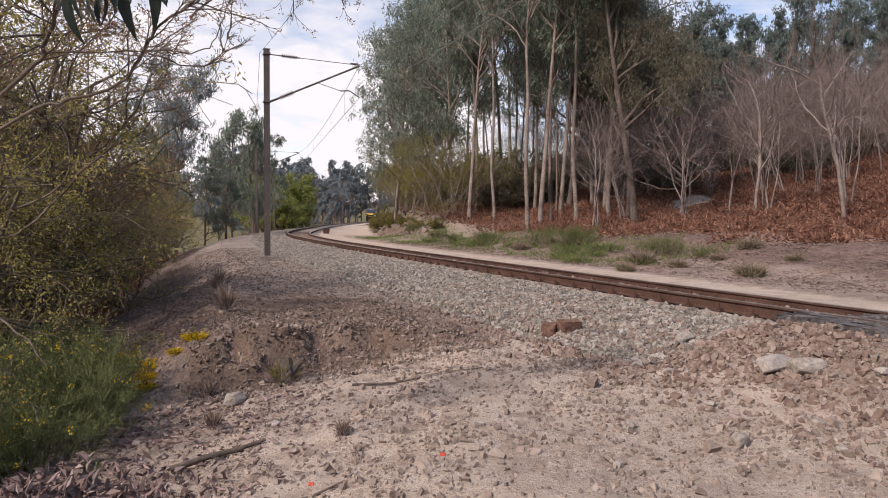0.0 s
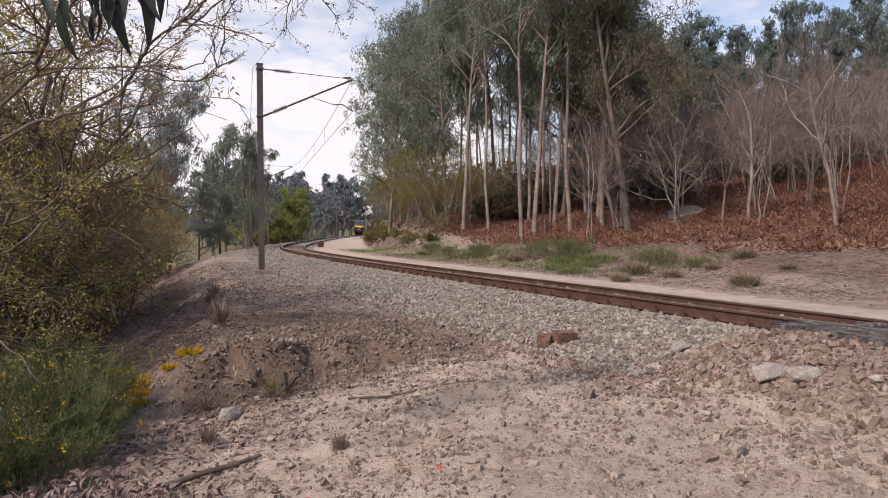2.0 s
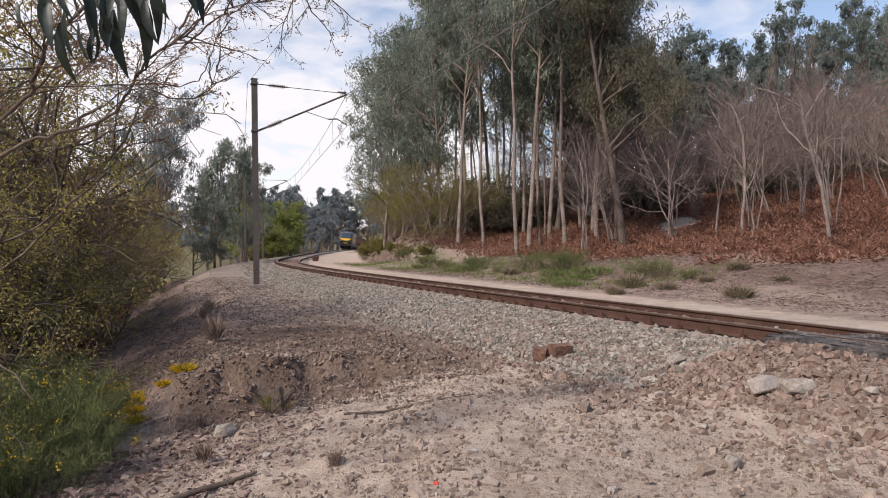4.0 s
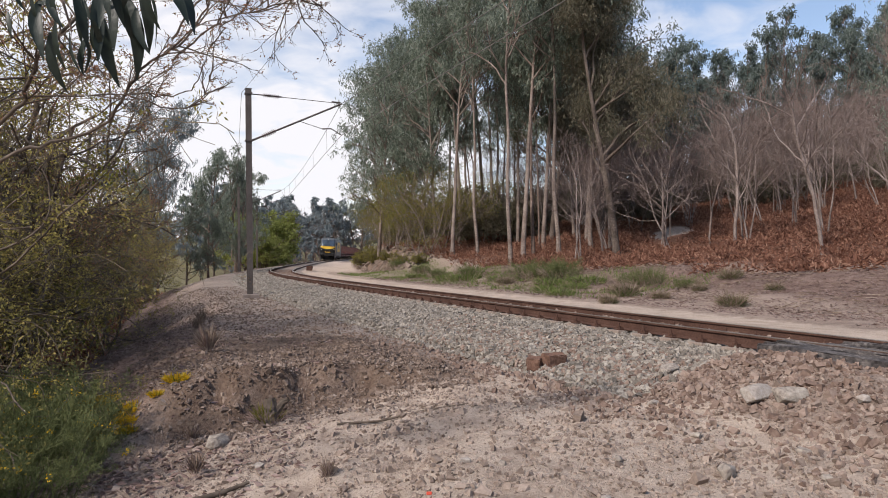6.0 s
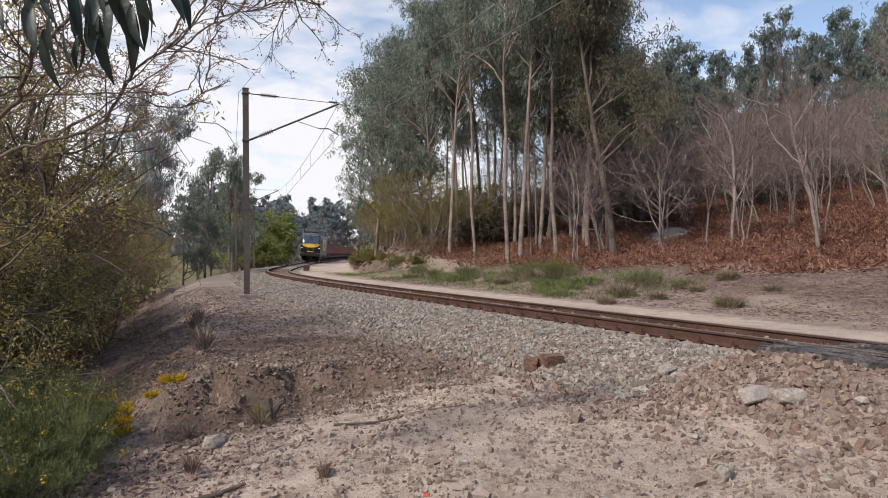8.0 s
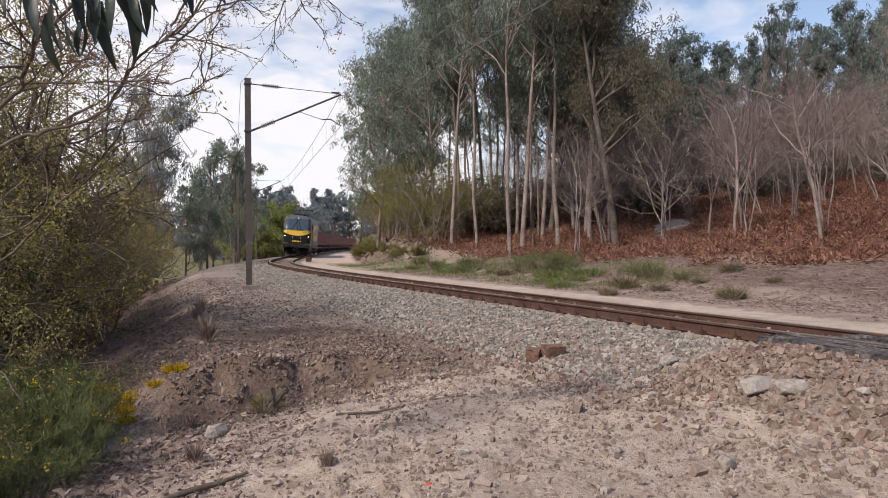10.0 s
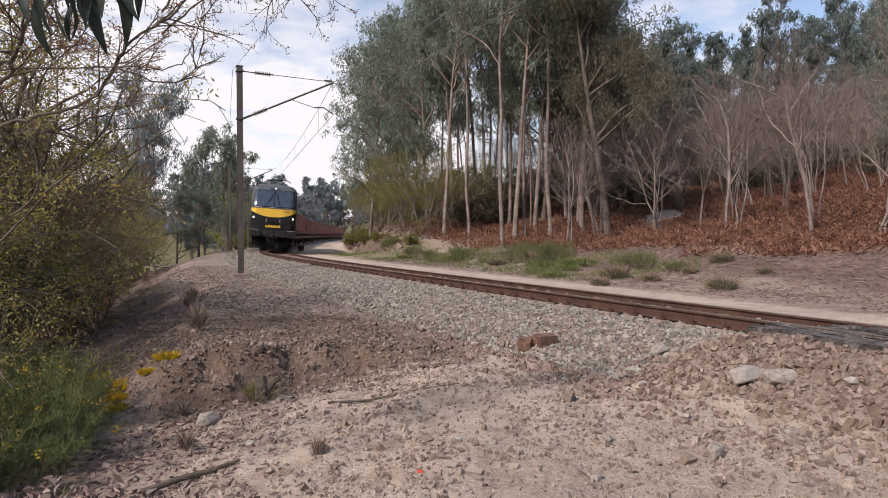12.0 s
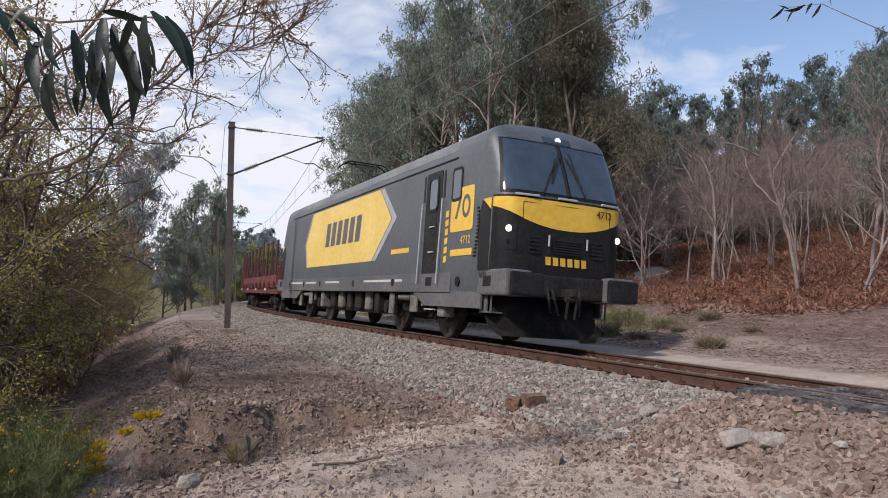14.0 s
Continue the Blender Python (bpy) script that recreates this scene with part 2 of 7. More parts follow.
M["leaf_ridge"] = surf("blue-green ridge foliage", [(0.05, 0.075, 0.065), (0.13, 0.165, 0.145), (0.25, 0.29, 0.265)], 0.3, 4, 0.6, 0, vary="island", through_light=0.35)
# distance haze is mixed into this leaf colour, hence paler and bluer
M["leaf_far_haze"] = surf("far foliage with haze in its colour", [(0.1, 0.13, 0.138), (0.18, 0.215, 0.225), (0.28, 0.32, 0.33)], 0.3, 4, 0.7, 0, vary="island", through_light=0.2)
M["leaf_olive"] = surf("olive willow leaf", [(0.12, 0.105, 0.034), (0.27, 0.235, 0.07), (0.42, 0.365, 0.11), (0.46, 0.31, 0.12)], 0.5, 8, 0.6, 0, vary="island", through_light=0.45)
M["leaf_yellow"] = surf("yellow-green leaf", [(0.09, 0.10, 0.02), (0.2, 0.19, 0.04), (0.3, 0.22, 0.06)], 0.5, 8, 0.6, 0, vary="island", through_light=0.45)
M["leaf_lime"] = surf("fresh green leaf", [(0.13, 0.155, 0.035), (0.23, 0.26, 0.07), (0.34, 0.365, 0.12)], 0.5, 8, 0.6, 0, vary="island", through_light=0.4)
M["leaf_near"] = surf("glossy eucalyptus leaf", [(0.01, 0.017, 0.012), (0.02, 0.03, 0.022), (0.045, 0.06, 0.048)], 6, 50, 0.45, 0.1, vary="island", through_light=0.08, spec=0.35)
M["bud"] = surf("reddish spring leaf bud", [(0.16, 0.07, 0.045), (0.3, 0.16, 0.1), (0.3, 0.24, 0.09)], 3, 20, 0.6, 0, vary="island", through_light=0.4)
M["bracken"] = surf("dead rust bracken", [(0.075, 0.034, 0.024), (0.165, 0.074, 0.048), (0.29, 0.145, 0.097), (0.45, 0.28, 0.2)], 1, 10, 0.85, 0, vary="island", through_light=0.3)
M["broom"] = surf("green broom stalks", [(0.05, 0.063, 0.022), (0.125, 0.145, 0.052), (0.25, 0.26, 0.105)], 1, 10, 0.7, 0, vary="island", through_light=0.25)
M["grass"] = surf("verge grass", [(0.06, 0.09, 0.025), (0.14, 0.19, 0.05), (0.25, 0.27, 0.09)], 1, 10, 0.7, 0, vary="island", through_light=0.3)
M["dry"] = surf("dry straw and twigs", [(0.12, 0.085, 0.06), (0.27, 0.2, 0.15), (0.42, 0.34, 0.27)], 1, 10, 0.9, 0, vary="island", through_light=0.15)
M["litter"] = surf("fallen leaves", [(0.1, 0.062, 0.052), (0.22, 0.15, 0.13), (0.38, 0.29, 0.26)], 1, 10, 0.85, 0, vary="island", through_light=0.1)
M["gorse_flower"] = surf("yellow flower", [(0.5, 0.3, 0.01), (0.7, 0.48, 0.02)], 3, 20, 0.6, 0, vary="island", through_light=0.3)
M["red_petal"] = surf("red scrap", [(0.45, 0.05, 0.03), (0.6, 0.09, 0.05)], 3, 20, 0.6, 0)


def ground_material():
    m = bpy.data.materials.new("earth")
    m.use_nodes = True
    nt = m.node_tree
    N, L = nt.nodes, nt.links
    b = N["Principled BSDF"]
    b.inputs["Roughness"].default_value = 0.95
    b.inputs["Specular IOR Level"].default_value = 0.15
    co = N.new("ShaderNodeTexCoord")

    def noise_of(scale, detail=6, rough=0.6):
        n = N.new("ShaderNodeTexNoise")
        n.inputs["Scale"].default_value, n.inputs["Detail"].default_value, n.inputs["Roughness"].default_value = scale, detail, rough
        L.new(co.outputs["Object"], n.inputs["Vector"])
        return n.outputs[0]

    def ramp_of(v, cols, lo=0.33, hi=0.67):
        r = N.new("ShaderNodeValToRGB")
        e = r.color_ramp.elements
        while len(e) < len(cols):
            e.new(0.5)
        for k, c in enumerate(cols):
            e[k].position, e[k].color = lo + (hi - lo) * k / (len(cols) - 1), (*c, 1)
        L.new(v, r.inputs[0])
        return r.outputs[0]

    coarse, mid, fine = noise_of(0.45), noise_of(3.2), noise_of(26, 8, 0.7)
    mm = N.new("ShaderNodeMath")
    mm.operation = "MULTIPLY_ADD"
    mm.inputs[1].default_value = 0.55
    half = N.new("ShaderNodeMath")
    half.operation = "MULTIPLY"
    half.inputs[1].default_value = 0.45
    L.new(mid, half.inputs[0])
    L.new(fine, mm.inputs[0])
    L.new(half.outputs[0], mm.inputs[2])
    v = mm.outputs[0]
    base = ramp_of(v, [(0.17, 0.12, 0.095), (0.325, 0.25, 0.205), (0.45, 0.363, 0.305)])
    layers = {
        "sand": ramp_of(v, [(0.33, 0.245, 0.19), (0.5, 0.4, 0.325), (0.62, 0.515, 0.43)]),
        "stone": ramp_of(v, [(0.11, 0.09, 0.08), (0.26, 0.22, 0.19), (0.38, 0.33, 0.29)]),
        "leafy": ramp_of(v, [(0.08, 0.05, 0.041), (0.19, 0.13, 0.108), (0.33, 0.245, 0.208)]),
        "rusty": ramp_of(v, [(0.06, 0.032, 0.022), (0.15, 0.075, 0.05), (0.26, 0.145, 0.1)]),
        "green": ramp_of(v, [(0.06, 0.065, 0.03), (0.15, 0.15, 0.07), (0.28, 0.24, 0.15)]),
        "rocky": ramp_of(v, [(0.07, 0.046, 0.034), (0.18, 0.125, 0.094), (0.32, 0.24, 0.19)]),
    }
    col = base
    for name, c in layers.items():
        at = N.new("ShaderNodeAttribute")
        at.attribute_name = name
        # ragged edge between one cover and the next
        ed = N.new("ShaderNodeMath")
        ed.operation = "MULTIPLY_ADD"
        ed.inputs[1].default_value = 0.9
        ed.inputs[2].default_value = -0.45
        L.new(mid, ed.inputs[0])
        sm = N.new("ShaderNodeMath")
        L.new(at.outputs["Fac"], sm.inputs[0])
        L.new(ed.outputs[0], sm.inputs[1])
        mr = N.new("ShaderNodeMapRange")
        mr.inputs["From Min"].default_value, mr.inputs["From Max"].default_value = 0.3, 0.7
        L.new(sm.outputs[0], mr.inputs["Value"])
        mix = N.new("ShaderNodeMixRGB")
        L.new(mr.outputs[0], mix.inputs[0])
        L.new(col, mix.inputs[1])
        L.new(c, mix.inputs[2])
        col = mix.outputs[0]
    tone = N.new("ShaderNodeMixRGB")
    tone.blend_type = "OVERLAY"
    tone.inputs[0].default_value = 0.35
    L.new(col, tone.inputs[1])
    L.new(ramp_of(coarse, [(0.36, 0.36, 0.36), (0.62, 0.62, 0.62)]), tone.inputs[2])
    L.new(tone.outputs[0], b.inputs["Base Color"])
    bp = N.new("ShaderNodeBump")
    bp.inputs["Strength"].default_value, bp.inputs["Distance"].default_value = 1.0, 0.08
    L.new(v, bp.inputs["Height"])
    L.new(bp.outputs[0], b.inputs["Normal"])
    return m


M["earth"] = ground_material()


def clearing(x, y):
    """A stretch of bare sandy path up the hill: 1 on it, 0 away from it."""
    u, v = (x - 15.2) * 0.33 + (y - 44.0) * 0.944, (x - 15.2) * 0.944 - (y - 44.0) * 0.33
    return (1 - step(0.8, 1.15, np.hypot(u / 4.2, v / 1.5)))


# ---- mesh helpers ----
def raw_mesh(name, V, F):
    """A mesh from arrays: V (n, 3), F (m, 3) or (m, 4)."""
    V, F = np.asarray(V, np.float32), np.asarray(F, np.int32)
    me = bpy.data.meshes.new(name)
    me.vertices.add(len(V))
    me.vertices.foreach_set("co", V.ravel())
    me.loops.add(F.size)
    me.loops.foreach_set("vertex_index", F.ravel())
    me.polygons.add(len(F))
    me.polygons.foreach_set("loop_start", np.arange(len(F), dtype=np.int32) * F.shape[1])
    me.update(calc_edges=True)
    me.shade_flat()
    return me


def put(name, me, material, parent=None, label="", smooth=False):
    ob = new(name, me)
    if material is not None and not me.materials:
        me.materials.append(material)
    if smooth:
        me.shade_smooth()
    if parent is not None:
        ob.parent = parent
    if label:
        ob["label"] = label
    return ob


def part(name, bm, material, parent, label="", smooth=False):
    me = bpy.data.meshes.new(name)
    bmesh.ops.recalc_face_normals(bm, faces=bm.faces)
    bm.to_mesh(me)
    bm.free()
    return put(name, me, material, parent, label, smooth)


def box(sx, sy, sz, at=(0, 0, 0), bevel=0.0, turn=None):
    bm = bmesh.new()
    bmesh.ops.create_cube(bm, size=1, matrix=Matrix.Diagonal((sx, sy, sz, 1)))
    if bevel:
        bmesh.ops.bevel(bm, geom=bm.edges[:], offset=bevel, segments=2, affect="EDGES", profile=0.6)
    bm.transform(Matrix.Translation(at) @ (turn or Matrix()))
    return bm


def rod(r, length, at=(0, 0, 0), axis="z", sides=12, r2=None, bevel=0.0):
    bm = bmesh.new()
    bmesh.ops.create_cone(bm, cap_ends=True, segments=sides, radius1=r, radius2=r if r2 is None else r2, depth=length)
    if bevel:
        bmesh.ops.bevel(bm, geom=[e for e in bm.edges if e.is_manifold and e.calc_face_angle(0) > 0.9], offset=bevel, segments=2, affect="EDGES")
    rot = {"z": Matrix(), "x": Matrix.Rotation(math.pi / 2, 4, "Y"), "y": Matrix.Rotation(-math.pi / 2, 4, "X")}[axis]
    bm.transform(Matrix.Translation(at) @ rot)
    return bm


def join(*bms):
    out = bms[0]
    for b in bms[1:]:
        me = bpy.data.meshes.new("tmp")
        b.to_mesh(me)
        b.free()
        out.from_mesh(me)
        bpy.data.meshes.remove(me)
    return out


def plate(pts, thick, to_world):
    """A flat polygon of 2D points, thick along its normal; to_world maps (u, v, w) to 3D."""
    bm = bmesh.new()
    a = [bm.verts.new(to_world(u, v, 0)) for u, v in pts]
    b = [bm.verts.new(to_world(u, v, thick)) for u, v in pts]
    bm.faces.new(a)
    bm.faces.new(b[::-1])
    for i in range(len(pts)):
        j = (i + 1) % len(pts)
        bm.faces.new((a[i], b[i], b[j], a[j]))
    return bm


def tubes(lines, sides=5):
    """Tubes round polylines: each (points (n, 3), radii (n,))."""
    Vs, Fs, base = [], [], 0
    ang = np.arange(sides) * 2 * np.pi / sides
    for P, r in lines:
        P = np.asarray(P, float)
        r = np.asarray(r, float)
        n = len(P)
        t = np.gradient(P, axis=0)
        t /= np.linalg.norm(t, axis=1)[:, None] + 1e-9
        ref = np.array([1.0, 0.13, 0.07]) if abs(t[0, 0]) < 0.8 else np.array([0.1, 1.0, 0.05])
        u = np.cross(t, ref)
        u /= np.linalg.norm(u, axis=1)[:, None] + 1e-9
        w = np.cross(t, u)
        ring = P[:, None] + r[:, None, None] * (np.cos(ang)[None, :, None] * u[:, None] + np.sin(ang)[None, :, None] * w[:, None])
        Vs.append(ring.reshape(-1, 3))
        i = np.arange(n - 1)[:, None] * sides
        k = np.arange(sides)[None]
        k2 = (k + 1) % sides
        Fs.append(np.stack([i + k, i + k2, i + sides + k2, i + sides + k], -1).reshape(-1, 4) + base)
        base += n * sides
    return np.concatenate(Vs), np.concatenate(Fs)


def blades(P, D, length, width, rng, fold=0.25):
    """Leaves: a folded diamond at each point P along direction D."""
    n = len(P)
    D = D / (np.linalg.norm(D, axis=1)[:, None] + 1e-9)
    side = np.cross(D, rng.normal(size=(n, 3)))
    side /= np.linalg.norm(side, axis=1)[:, None] + 1e-9
    nor = np.cross(D, side)
    ln = length * rng.uniform(0.6, 1.25, (n, 1))
    wd = width * rng.uniform(0.7, 1.2, (n, 1))
    mid = P + D * ln * 0.45 + nor * wd * fold
    V = np.stack([P, mid + side * wd * 0.5, P + D * ln, mid - side * wd * 0.5], 1).reshape(-1, 3)
    b = np.arange(n)[:, None] * 4
    F = np.concatenate([b + [[0, 1, 2]], b + [[0, 2, 3]]], 1).reshape(-1, 3)
    return V, F


def grow(rng, p, d, length, r, spec, level=0, out=None):
    """Branch lines by level. spec rows: (pieces, children, from, angle lo, angle hi, length share, lift, wobble)."""
    if out is None:
        out = [[] for _ in spec]
    seg, kids, start, a0, a1, share, lift, wob = spec[level]
    pts, dirs = [np.array(p, float)], []
    d = np.array(d, float) / np.linalg.norm(d)
    for k in range(seg):
        d = d + rng.normal(size=3) * wob + np.array([0, 0, lift])
        d /= np.linalg.norm(d)
        dirs.append(d.copy())
        pts.append(pts[-1] + d * length / seg)
    pts = np.array(pts)
    last = level == len(spec) - 1
    rad = r * np.linspace(1, 0.25 if last else 0.42, seg + 1)
    out[level].append((pts, rad))
    if not last:
        for c in range(kids):
            f = start + (1 - start) * (c + rng.uniform(0.1, 0.9)) / kids
            k = min(int(f * seg), seg - 1)
            q = pts[k] + (pts[k + 1] - pts[k]) * (f * seg - k)
            ax = np.cross(dirs[k], rng.normal(size=3))
            ax /= np.linalg.norm(ax) + 1e-9
            a = rng.uniform(a0, a1)
            nd = dirs[k] * np.cos(a) + ax * np.sin(a)
            grow(rng, q, nd, length * share * rng.uniform(0.7, 1.25) * (1.15 - 0.5 * f), r * 0.5 * (1.1 - 0.45 * f), spec, level + 1, out)
    return out


def cat(pieces):
    Vs, Fs, b = [], [], 0
    for V, F in pieces:
        if F.shape[1] == 4:
            F = np.concatenate([F[:, [0, 1, 2]], F[:, [0, 2, 3]]])
        Vs.append(V)
        Fs.append(F + b)
        b += len(V)
    return np.concatenate(Vs), np.concatenate(Fs)


# ---- ground ----
def spread(a, b, fine_a, fine_b, fine, growth, limit):
    v = list(np.arange(fine_a, fine_b + 1e-6, fine))
    st = fine
    while v[-1] < b:
        st = min(st * growth, limit)
        v.append(v[-1] + st)
    st, lo = fine, []
    x = fine_a
    while x > a:
        st = min(st * growth, limit)
        x -= st
        lo.append(x)
    return np.array(lo[::-1] + v)


def build_ground():
    xs = spread(-1800, 1800, -9, 8, 0.11, 1.05, 120)
    ys = spread(-900, 2600, 2.5, 16, 0.11, 1.03, 120)
    X, Y = np.meshgrid(xs, ys)
    x, y = X.ravel(), Y.ravel()
    z = land(x, y)
    s, o = track_so(x, y)
    near = (np.hypot(x, y) < 30) * (np.abs(o) > 1.7)
    z = z + near * (0.018 * waves(x, y, 0.45, 21) + 0.012 * waves(x, y, 0.27, 22)) * (o < -1.5)
    nx, ny = len(xs), len(ys)
    i = (np.arange(ny - 1)[:, None] * nx + np.arange(nx - 1)[None]).ravel()
    me = raw_mesh("ground", np.stack([x, y, z], 1), np.stack([i, i + 1, i + nx + 1, i + nx], 1))
    me.materials.append(M["earth"])
    me.shade_smooth()
    path = (1 - step(4.0, 5.4, s)) * (1 - step(-3.4, -2.6, o))
    cover = {
        "sand": np.maximum(path * (1 - step(0.5, 4.5, -x)) * 0.72, step(1.3, 1.8, o) * (1 - step(2.7, 3.6, o)) + step(45, 60, s) * (1 - step(110, 130, s)) * step(1.5, 2, o) * (1 - step(5.6, 6.6, o))),
        "stone": (1 - step(3.0, 3.8, np.abs(o))) * (o < 1.5) * step(1, 3, s) + 0.5 * step(4, 7, s) * step(-6, -5, o) * (o < 0),
        "leafy": np.maximum(step(0, 2.2, -(o + 5.6)) * step(3, 7, s), step(3, 6, -x) * path) + step(4.5, 7.5, o) * (1 - step(9, 11, o)) * (1 - step(24, 34, s)),
        "rusty": step(9.5, 12, o) + step(9, 13, -o) * 0.5 * step(8, 12, s),
        "green": step(3.2, 4.2, o) * (1 - step(8, 10.5, o)) * step(12, 18, s) * (1 - step(44, 52, s)) * 0.45 + step(60, 140, np.abs(o)) + step(18, 26, -o) * 0.6,
        "rocky": step(38, 50, s) * step(6.2, 7.0, o) * (1 - step(9, 11, o)) + step(3.6, 4.4, s) * (1 - step(7.0, 11.0, s)) * step(-8.4, -7.2, o) * (1 - step(-4.6, -3.4, o)),
    }
    cover["sand"] = np.maximum(cover["sand"], clearing(x, y))
    cover["rusty"] = cover["rusty"] * (1 - clearing(x, y))
    for name, v in cover.items():
        at = me.attributes.new(name, "FLOAT", "POINT")
        at.data.foreach_set("value", np.clip(v, 0, 1).astype(np.float32))
    tagged(new("ground", me), "sandy earth path, stony cess and rust-brown wooded slope", "ground", kind="structure")


build_ground()


# ---- track ----
def sweep(name, profile, o, s0, s1, ds, material, parent, lift=0.0):
    """Carry a closed profile (x right, z up) along the track at offset o."""
    ss = np.arange(s0, s1 + 1e-6, ds)
    x, y, t = track_xy(ss, o)
    P = np.array(profile, float)
    n = len(P)
    V = np.stack([x[:, None] + np.cos(t)[:, None] * P[:, 0], y[:, None] + np.sin(t)[:, None] * P[:, 0],
                  np.zeros((len(ss), 1)) + P[:, 1] - CANT * (o + P[:, 0]) + lift], -1).reshape(-1, 3)
    i = np.arange(len(ss) - 1)[:, None] * n
    k = np.arange(n)[None]
    k2 = (k + 1) % n
    F = np.stack([i + k, i + k2, i + n + k2, i + n + k], -1).reshape(-1, 4)
    return put(name, raw_mesh(name, V, F), material, parent)


track = tagged(new("railway_track"), "curved single railway track with rusty rails on stone ballast", "railway track", kind="structure")
WEB = [(-0.07, -0.172), (0.07, -0.172), (0.07, -0.158), (0.012, -0.14), (0.010, -0.045), (0.035, -0.035), (0.035, -0.012), (-0.035, -0.012), (-0.035, -0.035), (-0.010, -0.045), (-0.012, -0.14), (-0.07, -0.158)]
HEAD = [(-0.034, -0.0125), (0.034, -0.0125), (0.033, -0.004), (0.024, 0.0), (-0.024, 0.0), (-0.033, -0.004)]
for side in (-1, 1):
    r = sweep("rail", WEB, side * HALF, -45, 420, 0.5, M["rust_rail"], track)
    sweep("rail_head", HEAD, side * HALF, -45, 420, 0.5, M["rail_head"], r, lift=0.0).data.materials[0] = M["rail_head"]


def build_sleepers():
    bm = box(2.1, 0.26, 0.18, (0, 0, -0.272), 0.015)
    me = bpy.data.meshes.new("sleeper")
    bm.to_mesh(me)
    bm.free()
    me.materials.append(M["sleeper"])
    clip = bpy.data.meshes.new("clip")
    c = join(box(0.30, 0.16, 0.022, (0, 0, -0.168), 0.006), rod(0.016, 0.10, (-0.11, 0, -0.12)), rod(0.03, 0.035, (-0.11, 0, -0.135), sides=6),
             rod(0.016, 0.10, (0.11, 0, -0.12)), rod(0.03, 0.035, (0.11, 0, -0.135), sides=6), box(0.07, 0.09, 0.025, (-0.085, 0, -0.145)), box(0.07, 0.09, 0.025, (0.085, 0, -0.145)))
    c.to_mesh(clip)
    c.free()
    clip.materials.append(M["clip"])
    s = -9.0
    while s < 100:
        x, y, t = track_xy(s)
        m = Matrix.Translation((x, y, 0)) @ Matrix.Rotation(t, 4, "Z") @ Matrix.Rotation(CANT, 4, "Y")
        ob = put("sleeper", me, None, track)
        ob.matrix_basis = m
        if s < 60:
            for k in (-HALF, HALF):
                c = put("rail_fastening", clip, None, track)
                c.matrix_basis = m @ Matrix.Translation((k, 0, 0))
        s += 0.6


build_sleepers()


# level crossing timbers
def build_crossing():
    g = tagged(new("crossing_deck"), "weathered grey timber deck of a level crossing", "crossing", kind="structure")
    rng = np.random.RandomState(5)
    for o0, o1 in ((-1.75, -0.93), (-0.72, 0.72), (0.93, 1.7)):
        n = max(3, round((o1 - o0) / 0.2))
        w = (o1 - o0) / n
        for k in range(n):
            o = o0 + (k + 0.5) * w
            a, b = -3.6 + rng.uniform(-0.2, 0.2), 2.1 + rng.uniform(-0.3, 0.12) - (0.25 if o < -1.5 else 0)
            x, y, t = track_xy((a + b) / 2, o)
            bm = box(w * 0.93, b - a, 0.11, (0, 0, 0), 0.012)
            bmesh.ops.subdivide_edges(bm, edges=[e for e in bm.edges if e.calc_length() > 2], cuts=12)
            for v in bm.verts:
                v.co += Vector(rng.normal(size=3)) * 0.012
            p = part("plank", bm, M["old_wood"], g)
            p.matrix_basis = Matrix.Translation((x, y, -0.075 - CANT * o + rng.uniform(-0.012, 0.012))) @ Matrix.Rotation(t, 4, "Z") @ Matrix.Rotation(CANT, 4, "Y")


build_crossing()


# ---- overhead line ----
WIRE_Z, MESS_Z = 5.85, 7.1


def disc_stack(n, r, gap):
    bms = [rod(0.025, n * gap + 0.2)]
    for k in range(n):
        bms.append(rod(r, gap * 0.45, (0, 0, (k - (n - 1) / 2) * gap), r2=r * 0.5, sides=14))
    return join(*bms)


def bar_between(a, b, r, sides=8):
    a, b = Vector(a), Vector(b)
    bm = rod(r, (b - a).length, sides=sides)
    bm.transform(Matrix.Translation((a + b) / 2) @ (b - a).to_track_quat("Z", "Y").to_matrix().to_4x4())
    return bm


